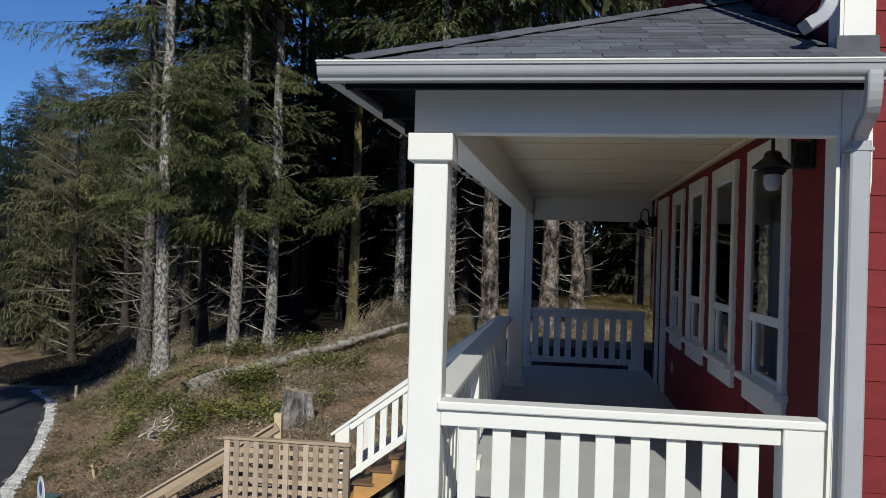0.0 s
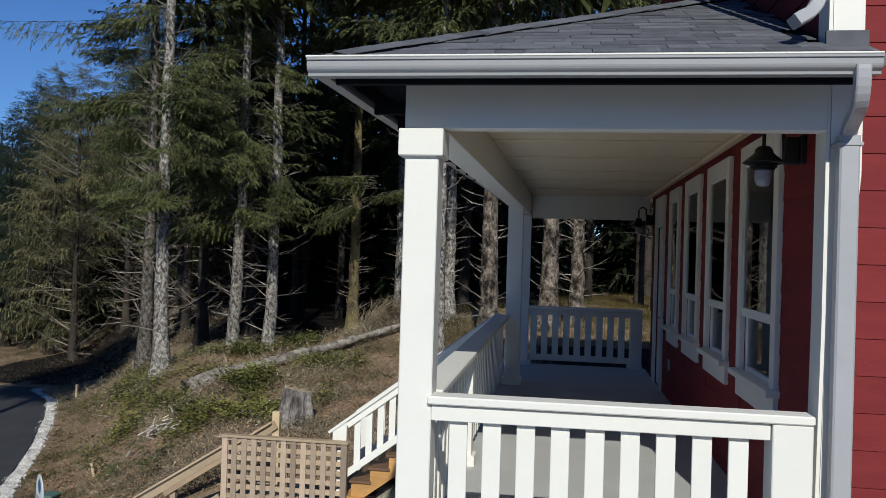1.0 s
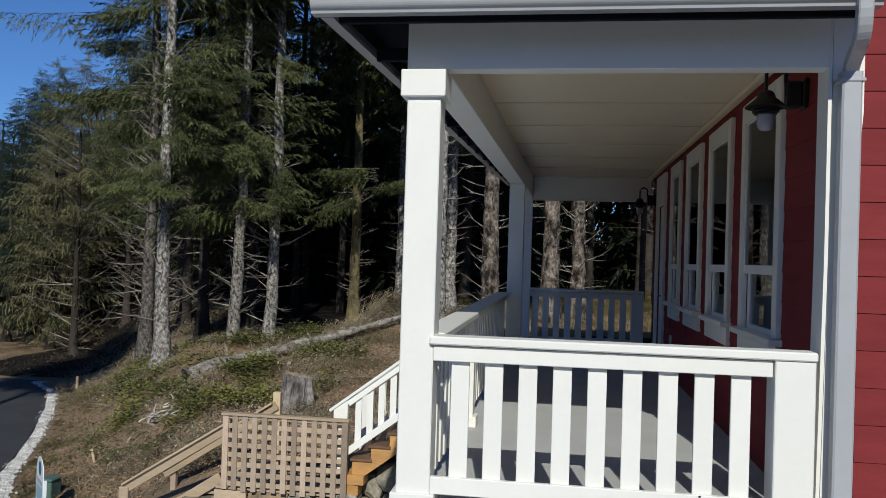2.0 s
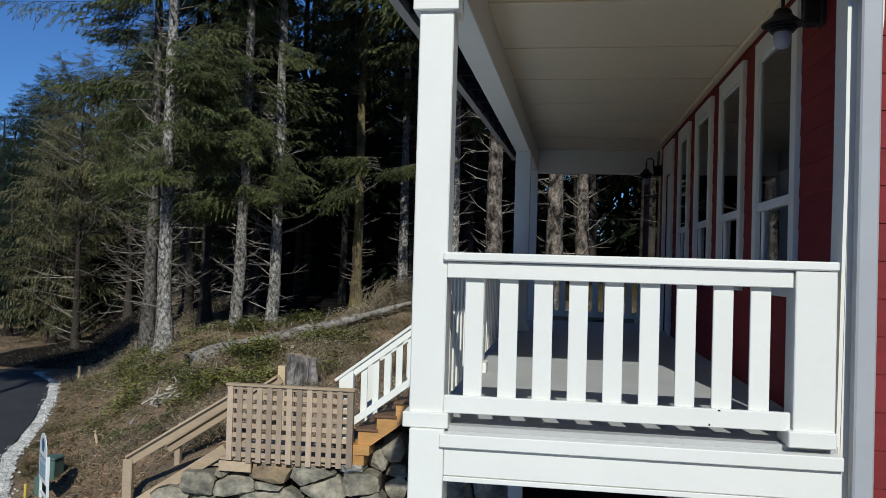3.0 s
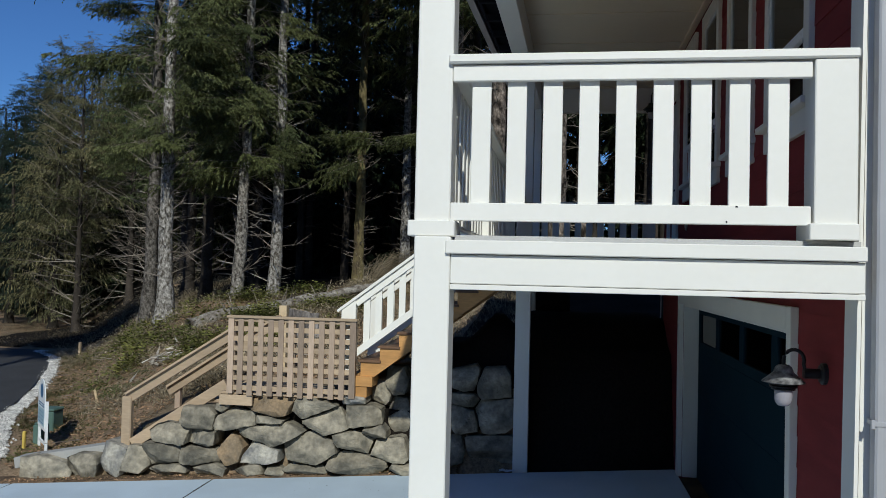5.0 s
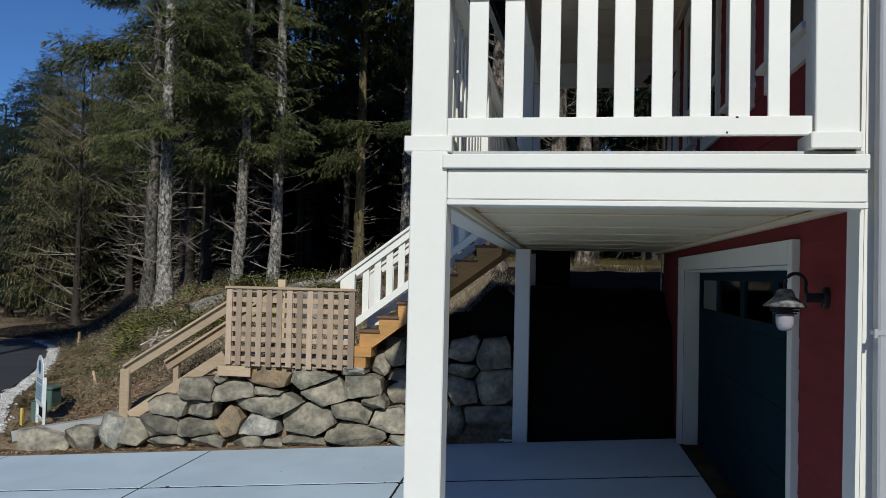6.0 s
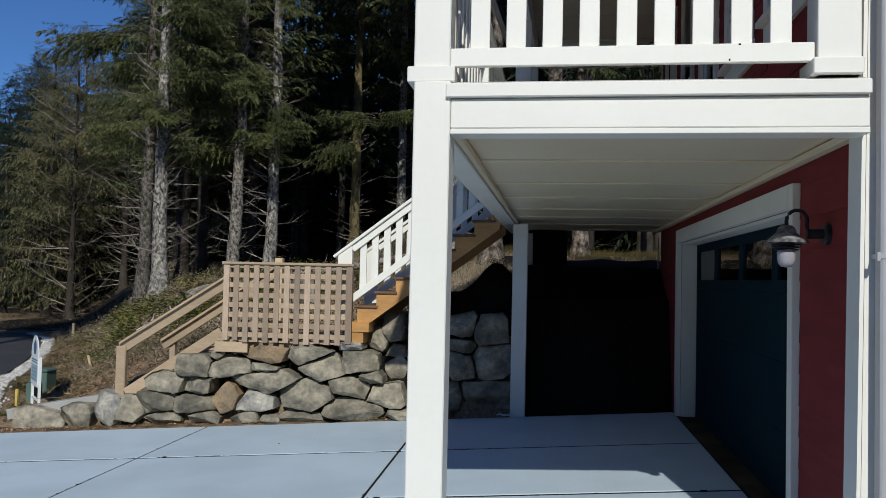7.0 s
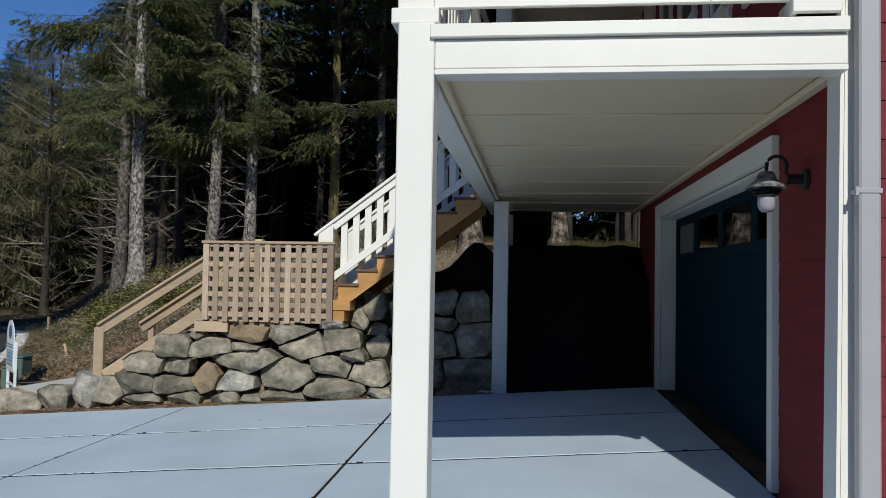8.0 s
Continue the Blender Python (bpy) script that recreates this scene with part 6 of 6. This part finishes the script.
def woods():
    """The deep wood behind, as one body of trunks and one of boughs, in colours darkened for its shade."""
    r = random.Random(77)
    le, tr, br = Cloud(), bmesh.new(), Soup()
    spots = []
    for k in range(6000):
        y = 25.6 + 30 * r.random() ** 1.25
        x = r.uniform(-0.72 * y - 4, 0.35 * y + 8)
        if x < -0.44 * y and y < 40:
            continue
        if y < 30 and x > -0.42 * y:
            continue
        if (y < 31 and x > -2.6) or (y < 32 and 0.2 < x < 6):
            continue
        if any((x - a) ** 2 + (y - b) ** 2 < 5.0 for a, b in spots):
            continue
        spots.append((x, y))
        if len(spots) >= 120:
            break
    for x, y in spots:
        ratio = x / y
        h = r.uniform(18, 25) if ratio > -0.46 else r.uniform(11.5, 13.8) if ratio > -0.64 else r.uniform(9, 12)
        z0 = ground_z(x, y, False)
        rad = r.uniform(0.12, 0.24)
        base = Vector((x, y, z0))
        ln = (r.uniform(-.015, .015), r.uniform(-.01, .01))
        tube(tr, [base + trunk_axis(ln, z) for z in (-0.3, 1.5, 0.25 * h, 0.5 * h, h)], [rad * 1.25, rad, rad * 0.85, rad * 0.65, 0.03], 6, caps=False)
        z = 0.5
        while z < 6 and y < 40:
            a = r.uniform(0, 6.283)
            br.twig(base + trunk_axis(ln, z), Vector((math.cos(a), math.sin(a), r.uniform(-.2, .3))).normalized(), r.uniform(0.4, 2.0), 0.016)
            z += r.uniform(0.08, 0.25)
        near = y < 37
        z = (r.uniform(3.5, 6.5) if near else r.uniform(0.4, 1.2)) if ratio > -0.47 else 0.6
        if x > -0.5:
            z = r.uniform(7.0, 8.5) if y < 44 else 1.0
        shapes = COARSE if near else ROUGH
        while z < h:
            f = z / h
            for k in range(4 if near else 3):
                a = r.uniform(0, 6.283)
                spray(le, None, base + trunk_axis(ln, z + r.uniform(-0.2, 0.2)), (math.cos(a), math.sin(a), r.uniform(-0.4, 0.15)), 3.2 * (1.05 - f) ** 0.7 * r.uniform(0.6, 1.15), r, shapes)
            z += r.uniform(0.5, 0.8) * (1.05 if near else 1.35)
    t = thing("far_woods", (-8, 45, 0), "deep dark spruce wood behind the clearing", "woods", kind="stuff")
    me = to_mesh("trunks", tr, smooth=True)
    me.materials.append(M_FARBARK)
    for ob in (new("trunks", me), new("boughs", le.mesh("boughs", M_NEEDLE_SHADE)), new("dead_wood", br.mesh("dead_wood", M_DARKWOOD))):
        ob.parent = t
        ob.location = -Vector(t.location)
        ob["kind"] = "stuff"

    # needle litter on the floor of the wood, its near-black colour standing in for shade
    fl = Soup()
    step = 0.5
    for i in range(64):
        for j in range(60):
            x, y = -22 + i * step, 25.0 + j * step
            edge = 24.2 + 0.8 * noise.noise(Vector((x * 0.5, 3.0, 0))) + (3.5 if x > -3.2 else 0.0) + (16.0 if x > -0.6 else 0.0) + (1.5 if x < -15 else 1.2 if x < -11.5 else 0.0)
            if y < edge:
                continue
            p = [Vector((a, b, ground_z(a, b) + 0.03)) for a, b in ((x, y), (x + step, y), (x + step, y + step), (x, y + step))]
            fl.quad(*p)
    ob = new("needle_litter", fl.mesh("needle_litter", M_SOIL_SHADE))
    tagged(ob, "needle litter on the wood's floor, darkened for its shade", "litter", kind="stuff")


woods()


def sky_screen_woods():
    """An unseen ring of wood round the clearing, behind and beside the drive, added to block low sky light."""
    r = random.Random(78)
    le, tr = Cloud(), bmesh.new()
    for k in range(50):
        a = PI * (0.80 + 1.32 * (k + r.random()) / 50)
        dist = r.uniform(34, 46)
        x, y = 0.5 + dist * math.cos(a), 2 + dist * math.sin(a)
        h = min(r.uniform(20, 26), 0.6 * dist)
        base = Vector((x, y, -0.6))
        tube(tr, [base + Vector((0, 0, z)) for z in (-0.3, 0.5 * h, h)], [0.25, 0.15, 0.03], 6, caps=False)
        z = 0.8
        while z < h:
            for j in range(4):
                b = r.uniform(0, 6.283)
                spray(le, None, base + Vector((0, 0, z)), (math.cos(b), math.sin(b), r.uniform(-0.4, 0.1)), 3.4 * (1.05 - z / h) ** 0.7 * r.uniform(0.7, 1.15), r, ROUGH)
            z += r.uniform(0.9, 1.4)
    t = thing("sky_screen_woods", (0, -38, 0), "unseen spruce ring added to block low sky light", "woods", kind="stuff")
    me = to_mesh("trunks", tr, smooth=True)
    me.materials.append(M_FARBARK)
    for ob in (new("trunks", me), new("boughs", le.mesh("boughs", M_NEEDLE_SHADE))):
        ob.parent = t
        ob.location = -Vector(t.location)
        ob["kind"] = "stuff"


sky_screen_woods()

# a tall spruce beside the road, whose crown shades the far bank
spruce("tall dense spruce beside the road, shading the bank", -14.0, 7.0, 18.6, 0.26, (0, 0), (13.5, 17.6), None, 90, shapes=COARSE, many=13, blen=1.8, whorl=0.26, taper=False)

# ---- ground cover on the slope ----
# fallen log, lying up the slope
lg = thing("fallen_log", (-7, 21.5, 1.2), "grey weathered fallen spruce log lying across the slope", "log")
lb = bmesh.new()
a, b = Vector((-9.1, 18.7, 0.0)), Vector((-4.6, 24.4, 0.0))
pts, rad = [], []
for i in range(49):
    t = i / 48
    p = a.lerp(b, t)
    p.z = max(ground_z(p.x, p.y) + 0.08, 1.02 + (2.36 - 1.02) * t)
    pts.append(p + Vector((0.03 * math.sin(t * 9), 0, 0.02 * math.sin(t * 7))))
    rad.append(0.20 - 0.130 * t + 0.014 * math.sin(t * 31) + (0.03 if i in (11, 23, 34) else 0.0))
tube(lb, pts, rad, 18)
for v in lb.verts:
    core = min(pts, key=lambda q: (q - v.co).length_squared)
    v.co += (v.co - core) * (0.12 * noise.noise(v.co * 4.0) + 0.16 * noise.noise(v.co * 11.0))
part("bark", lb, M_LOG, lg, smooth=True)
st = Soup()
rr = random.Random(4)
for k in range(46):
    t = rr.uniform(0.1, 1)
    p = pts[int(t * 48)]
    st.twig(p, Vector((rr.uniform(-.6, .6), rr.uniform(-1, .2), rr.uniform(0.2, 1))).normalized(), rr.uniform(0.2, 0.7), 0.02)
ob = new("snags", st.mesh("snags", M_DEADWOOD))
ob.parent = lg
ob.location = -Vector(lg.location)
ob["kind"] = "stuff"

# cut stump
sm = thing("tree_stump", (-5.3, 15.9, 0.8), "grey cut tree stump with a pale flat top", "stump")
sb = bmesh.new()
rings = []
z_top = 1.66


def stump_ring(z, r0):
    """A ring of the stump: fluted, leaning a little, with a ragged rim."""
    ring = []
    for k in range(40):
        an = 2 * math.pi * k / 40
        flute = 0.10 * math.sin(4 * an + 0.6) + 0.06 * math.sin(9 * an + z) + 0.22 * noise.noise(Vector((math.cos(an) * 1.6, math.sin(an) * 1.6, z * 2.2)))
        q = r0 * (1 + flute * (1.0 + 1.6 * max(0.0, 1.05 - z)))
        ring.append((-5.28 + 0.07 * (z - 1.0) + q * math.cos(an), 15.9 + q * math.sin(an), z + (0.05 * math.cos(an + 2.6) + 0.035 * noise.noise(Vector((math.cos(an) * 3, math.sin(an) * 3, 9))) if z > 1.6 else 0.0)))
    return ring


for z, r0 in ((0.55, 0.44), (0.75, 0.38), (0.95, 0.335), (1.12, 0.31), (1.28, 0.295), (1.44, 0.285), (1.56, 0.28), (z_top, 0.275)):
    rings.append([sb.verts.new(p) for p in stump_ring(z, r0)])
for r0, r1 in zip(rings, rings[1:]):
    for k in range(40):
        sb.faces.new((r0[k], r0[(k + 1) % 40], r1[(k + 1) % 40], r1[k]))
part("bark", sb, M_STUMP, sm)
tb = bmesh.new()
rim = [tb.verts.new(p) for p in stump_ring(z_top, 0.274)]
inner = [tb.verts.new((x, y, z - 0.01)) for x, y, z in stump_ring(z_top, 0.225)]
pit = [tb.verts.new((x, y, z - 0.10)) for x, y, z in stump_ring(z_top, 0.19)]
for r0, r1 in ((rim, inner), (inner, pit)):
    for k in range(40):
        tb.faces.new((r0[k], r0[(k + 1) % 40], r1[(k + 1) % 40], r1[k]))
tb.faces.new(pit)
part("cut_face", tb, M_CUTWOOD, sm, "pale sawn rim round a hollow rotten heart")

rc = random.Random(21)


def scatter(n, x0, x1, y0, y1, keep):
    out = []
    tries = 0
    while len(out) < n and tries < n * 30:
        tries += 1
        x, y = rc.uniform(x0, x1), rc.uniform(y0, y1)
        if x < road_edge(y) + 0.5 or (x > -2.4 and y < 14) or (y < 12.5 and x > -6.4):
            continue
        if rc.random() < keep(x, y):
            out.append((x, y))
    return out


def patchy(x, y, f, o):
    return sstep(-0.12, 0.22, noise.noise(Vector((x * f, y * f, o))))


# salal: low evergreen leaves on the sunny part of the slope
sal = Soup()
def salal_keep(x, y):
    k = sstep(-1.1, 0.7, x + 0.6 * y - 0.3) * (1 - sstep(-6.6, -4.6, x)) * sstep(14.3, 16.5, y) * (1 - sstep(21.5, 24.5, y))
    return k * patchy(x, y, 0.75, 3) ** 1.5
for x, y in scatter(640, -15.5, -4.2, 13.5, 25, salal_keep):
    z = ground_z(x, y)
    hgt = rc.uniform(0.18, 0.5)
    for k in range(rc.randrange(26, 44)):
        a, rd_ = rc.uniform(0, 6.283), rc.uniform(0, 0.33)
        p = Vector((x + rd_ * math.cos(a), y + rd_ * math.sin(a), z + hgt * rc.uniform(0.15, 1) * (1 - rd_ * 1.2)))
        d = Vector((math.cos(a), math.sin(a), rc.uniform(-0.3, 0.7))).normalized()
        s = d.cross(Vector((rc.uniform(-.5, .5), rc.uniform(-.5, .5), 1))).normalized()
        sal.blade(p, d, rc.uniform(0.06, 0.11), rc.uniform(0.02, 0.034), s)
tagged(new("salal_shrubs", sal.mesh("salal_shrubs", M_SALAL)), "low glossy green salal shrubs on the slope", "shrubs", kind="stuff")

# short weeds along the gravel shoulder
wee = Soup()
for k in range(5200):
    y = rc.uniform(11.6, 24.0)
    x = road_edge(y) + 0.45 + abs(rc.gauss(0, 1.1))
    if rc.random() > 0.25 + patchy(x, y, 0.9, 21):
        continue
    z = ground_z(x, y)
    for j in range(rc.randrange(3, 7)):
        d = Vector((rc.gauss(0, 0.8), rc.gauss(0, 0.8), rc.uniform(0.2, 1))).normalized()
        wee.blade(Vector((x + rc.gauss(0, .06), y + rc.gauss(0, .06), z)), d, rc.uniform(0.04, 0.12), rc.uniform(0.006, 0.014), d.cross(Vector((1, 0.3, 0.2))).normalized())
tagged(new("roadside_weeds", wee.mesh("roadside_weeds", M_WEED)), "short olive weeds along the gravel shoulder", "weeds", kind="stuff")

# dry brush and bramble stems
bru = Soup()
for x, y in scatter(4600, -15, -2.4, 12.6, 27, lambda x, y: (0.2 + 0.8 * patchy(x, y, 0.6, 9)) * sstep(-0.9, 1.5, x + 0.6 * y)) + scatter(900, -21, -12.5, 21.5, 31, lambda x, y: 0.3 + 0.7 * patchy(x, y, 0.6, 5)):
    z = ground_z(x, y)
    for k in range(rc.randrange(4, 10)):
        d = Vector((rc.gauss(0, 0.55), rc.gauss(0, 0.55), rc.uniform(0.25, 1))).normalized()
        bru.twig(Vector((x + rc.gauss(0, .1), y + rc.gauss(0, .1), z - 0.02)), d, rc.uniform(0.08, 0.34), 0.0055)
    for k in range(rc.randrange(5, 13)):
        d = Vector((rc.gauss(0, 1), rc.gauss(0, 1), rc.uniform(-0.1, 0.6))).normalized()
        bru.blade(Vector((x + rc.gauss(0, .14), y + rc.gauss(0, .14), z + rc.uniform(0.02, 0.25))), d, rc.uniform(0.05, 0.11), 0.016, d.cross(Vector((0.2, 0.1, 1))).normalized())
for k in range(420):
    x, y = rc.uniform(-3.2, -0.2), rc.uniform(12.8, 21)
    z = ground_z(x, y) + 0.05
    for j in range(9):
        d = Vector((rc.gauss(0, 0.7), rc.gauss(0, 0.7), rc.uniform(0.2, 1))).normalized()
        bru.twig(Vector((x + rc.gauss(0, .12), y + rc.gauss(0, .12), z)), d, rc.uniform(0.1, 0.4), 0.006)
for k in range(700):
    y = rc.uniform(26, 34)
    x = rc.uniform(-26, -15)
    z = ground_z(x, y)
    for j in range(10):
        d = Vector((rc.gauss(0, 0.6), rc.gauss(0, 0.6), rc.uniform(0.25, 1))).normalized()
        bru.blade(Vector((x + rc.gauss(0, .2), y + rc.gauss(0, .2), z)), d, rc.uniform(0.08, 0.25), 0.008, d.cross(Vector((1, 0.3, 0))).normalized())
tagged(new("dry_brush", bru.mesh("dry_brush", M_BRUSH)), "dry tan brush and bramble stems on the slope", "brush", kind="stuff")

# bark chips and sticks in the mulch
chips = Soup()
for x, y in scatter(26000, -15, -2.5, 11.4, 24, lambda x, y: 1.0 - 0.7 * sstep(13, 24, y)):
    z = ground_z(x, y) + 0.012
    a = rc.uniform(0, 6.283)
    d = Vector((math.cos(a), math.sin(a), rc.gauss(0, 0.25))).normalized()
    chips.blade(Vector((x, y, z)), d, rc.uniform(0.03, 0.13), rc.uniform(0.008, 0.02), d.cross(Vector((rc.gauss(0, .3), rc.gauss(0, .3), 1))).normalized())
rb_ = random.Random(88)
for k in range(900):
    x = rb_.uniform(-8.0, -1.7)
    y = 11.205 + 0.048 * (x - 1.4) + abs(rb_.gauss(0.0, 0.07))
    a = rb_.uniform(0, 6.283)
    d = Vector((math.cos(a), math.sin(a), rb_.gauss(0, 0.3))).normalized()
    chips.blade(Vector((x, y, slab_z(x) + 0.03)), d, rb_.uniform(0.02, 0.07), rb_.uniform(0.005, 0.014), d.cross(Vector((rb_.gauss(0, .3), rb_.gauss(0, .3), 1))).normalized())
M_CHIP = mat("bark_chips", (0.40, 0.245, 0.14), rough=0.9, scale=2, fine=30, fine_var=0.2, bump=0, per_island=0.65, col2=(0.24, 0.165, 0.105))
tagged(new("bark_chips", chips.mesh("bark_chips", M_CHIP)), "loose reddish bark chips over the slope", "mulch", kind="stuff")
sticks = Soup()
for x, y in scatter(480, -14, -2.6, 12.2, 25, lambda x, y: 0.6):
    a = rc.uniform(0, 6.283)
    d = Vector((math.cos(a), math.sin(a), rc.gauss(0, 0.12))).normalized()
    sticks.twig(Vector((x, y, ground_z(x, y) + 0.03)), d, rc.uniform(0.15, 0.75), rc.uniform(0.006, 0.014))
tagged(new("fallen_sticks", sticks.mesh("fallen_sticks", M_DEADWOOD)), "fallen grey sticks scattered on the slope", "sticks", kind="stuff")

# splintered pale wood and green cuttings
deb = Soup()
for k in range(26):
    d = Vector((rc.gauss(0.5, 0.5), rc.gauss(0.3, 0.5), rc.uniform(0.0, 0.5))).normalized()
    x, y = -8.55 + rc.gauss(0, 0.22), 16.3 + rc.gauss(0, 0.26)
    deb.twig(Vector((x, y, ground_z(x, y) + rc.uniform(0.10, 0.32))), d, rc.uniform(0.2, 0.5), rc.uniform(0.02, 0.045))
M_SPLINT = mat("splintered_wood", (0.62, 0.57, 0.50), rough=0.85, scale=3, fine=30, fine_var=0.15, bump=0, per_island=0.3)
tagged(new("splintered_wood", deb.mesh("splintered_wood", M_SPLINT)), "pale splintered wood heap on the slope", "wood debris", kind="stuff")
cut = Cloud()
for k in range(9):
    d = Vector((rc.gauss(-0.4, 0.7), rc.gauss(-0.2, 0.6), rc.uniform(0.0, 0.3)))
    x, y = -8.45 + rc.gauss(0, 0.35), 15.4 + rc.gauss(0, 0.25)
    spray(cut, None, (x, y, ground_z(x, y) + 0.12), d, rc.uniform(0.6, 1.1), rc)
tagged(new("green_cuttings", cut.mesh("green_cuttings", M_NEEDLE)), "cut green spruce twigs lying on the slope", "cuttings", kind="stuff")

# heap of bent dry branches by the wood's edge
heap = Soup()
for k in range(620):
    x, y = -6.15 + rc.gauss(0, 0.25), 25.3 + rc.gauss(0, 0.2)
    q = Vector((x, y, ground_z(x, y)))
    v = Vector((rc.gauss(0.95, 0.45), rc.gauss(-0.2, 0.35), rc.uniform(1.2, 2.3)))
    n = 8
    for j in range(n):
        step_v = v * (1.5 / n)
        heap.twig(q, step_v.normalized(), step_v.length * 1.12, 0.012 * (1.15 - j / n))
        q = q + step_v
        v = v + Vector((rc.gauss(0, .08), rc.gauss(0, .08), -0.47))
        if q.z < ground_z(q.x, q.y) - 0.02:
            break
tagged(new("branch_heap", heap.mesh("branch_heap", M_BRUSH)), "heap of bent dry tan branches at the wood's edge", "branch heap", kind="stuff")

# dry grass on the bank behind the porch and in tufts on the slope
gr = Soup()
def blades(x, y, n, hh):
    z = ground_z(x, y)
    for k in range(n):
        d = Vector((rc.gauss(0, 0.45), rc.gauss(0, 0.45), 1)).normalized()
        gr.blade(Vector((x + rc.gauss(0, .12), y + rc.gauss(0, .12), z)), d, hh * rc.uniform(0.5, 1.2), 0.008, d.cross(Vector((1, 0.3, 0))).normalized())
for k in range(1500):
    x, y = rc.uniform(-4.5, 5), rc.uniform(21.5, 29)
    blades(x, y, 9, 0.24)
for k in range(2200):
    blades(rc.uniform(-0.4, 6), rc.uniform(28, 43), 8, 0.26)
for x, y in scatter(700, -9, -2.6, 18, 25, lambda x, y: patchy(x, y, 0.5, 14)):
    blades(x, y, 10, 0.28)
for k in range(46):
    x = rc.uniform(-2.75, -1.95) if k < 24 else rc.uniform(-7.2, -2.6)
    for j in range(7):
        d = Vector((rc.gauss(0, 0.6), rc.gauss(-0.2, 0.5), 1)).normalized()
        gr.blade(Vector((x + rc.gauss(0, .04), 11.225 + 0.048 * (x - 1.4) + rc.uniform(0, 0.05), slab_z(x) + 0.02)), d, rc.uniform(0.05, 0.13), 0.004, d.cross(Vector((1, 0.3, 0))).normalized())
tagged(new("dry_grass", gr.mesh("dry_grass", M_GRASS)), "dry yellow grass on the bank under the spruces", "grass", kind="stuff")

# ---- pieces of walls and roofs, last ----
lay_boards([(1.607, 3.2, 2.8, 9.0), (1.54, 3.267, -0.05, 2.7)], 'x', FY - 0.001, wall_front)
lay_boards(SIDE_SPANS, 'y', WX - 0.001, wall_side)


# shingles of the porch roof's front slope and hip caps
def shingle(width, depth, thick):
    bm = bmesh.new()
    box(bm, 0, width, 0, depth, 0, thick, bevel=0)
    me = to_mesh("shingle", bm)
    me.materials.append(M_SHINGLE)
    return me


SLOPE = math.atan(PITCH)
rng = random.Random(5)
widths = (0.16, 0.22, 0.29, 0.36)
sh = [shingle(w - 0.004, 0.19, 0.006) for w in widths]
base_r = Vector(roof.location)
s = 0.0
slope_len = RIDGE / math.cos(SLOPE)
while s < slope_len - 0.05:
    y_off = s * math.cos(SLOPE)
    x_lo = GX + y_off - 0.02
    x = x_lo + rng.uniform(-0.05, 0.1)
    x_hi = 1.603 if y_off < 0.2 else 1.437
    while x < x_hi - 0.007:
        k = rng.randrange(4)
        if x + widths[k] > x_hi:
            fit_k = [i for i in range(4) if x + widths[i] <= x_hi]
            if not fit_k:
                break
            k = fit_k[-1]
        ob = new("shingle", sh[k])
        ob.parent = roof
        lift = rng.uniform(0.0, 0.002) + (0.004 if rng.random() < 0.12 else 0.0)
        m = Matrix.Translation((x, GY + y_off - 0.02, GZ + s * math.sin(SLOPE) + lift - 0.008)) @ Euler((SLOPE - 0.03, 0, 0)).to_matrix().to_4x4()
        ob.matrix_local = Matrix.Translation(-base_r) @ m
        x += widths[k]
    s += 0.135
# side slope courses, seen from its edge only
side_sh = bmesh.new()
s = 0.0
while s < slope_len - 0.05:
    off = s * math.cos(SLOPE)
    z = GZ + s * math.sin(SLOPE) - 0.006
    a = [(GX + off, GY + off, z), (GX + off + taper(YB - off), YB - off, z), (GX + off + 0.13 + taper(YB - off), YB - off - 0.1, z + 0.055), (GX + off + 0.13, GY + off + 0.13, z + 0.055)]
    vs = [side_sh.verts.new(p) for p in a] + [side_sh.verts.new((p[0], p[1], p[2] + 0.006)) for p in a]
    for q in ((4, 5, 6, 7), (0, 4, 7, 3), (0, 1, 5, 4), (1, 2, 6, 5)):
        side_sh.faces.new([vs[i] for i in q])
    s += 0.135
part("side_courses", side_sh, M_SHINGLE, roof)
# hip caps
hip = Vector((1, 1, PITCH)).normalized()
cap_bm = bmesh.new()
hw = 0.13
f0 = (Vector((1, 0, 0)) - hip * hip.x).normalized() * hw
f1 = (Vector((0, 1, 0)) - hip * hip.y).normalized() * hw
L = 0.24
ring = []
for d in (0.0, L):
    for up in (0.0, 0.005):
        ring.append([cap_bm.verts.new(v + hip * d + Vector((0, 0, up))) for v in (f0, Vector((0, 0, 0.008)), f1)])
for a, b in ((1, 3),):
    for i in range(2):
        cap_bm.faces.new((ring[a][i], ring[a][i + 1], ring[b][i + 1], ring[b][i]))
for i in range(2):
    cap_bm.faces.new((ring[0][i], ring[0][i + 1], ring[1][i + 1], ring[1][i]))
cap_bm.faces.new((ring[0][0], ring[1][0], ring[3][0], ring[2][0]))
cap_bm.faces.new((ring[0][2], ring[1][2], ring[3][2], ring[2][2]))
bmesh.ops.recalc_face_normals(cap_bm, faces=cap_bm.faces)
cap_me = to_mesh("hip_shingle", cap_bm)
cap_me.materials.append(M_SHINGLE)
d = 0.16
while d < RIDGE / hip.x - 0.1:
    ob = new("hip_shingle", cap_me)
    ob.parent = roof
    tip = rng.uniform(0.0, 0.006)
    ob.matrix_local = Matrix.Translation(Vector((GX - 0.02, GY - 0.02, GZ + 0.004)) + hip * d + Vector((0, 0, tip)) - base_r) @ Euler((rng.uniform(-0.02, 0.02), -0.03, 0)).to_matrix().to_4x4()
    d += 0.2
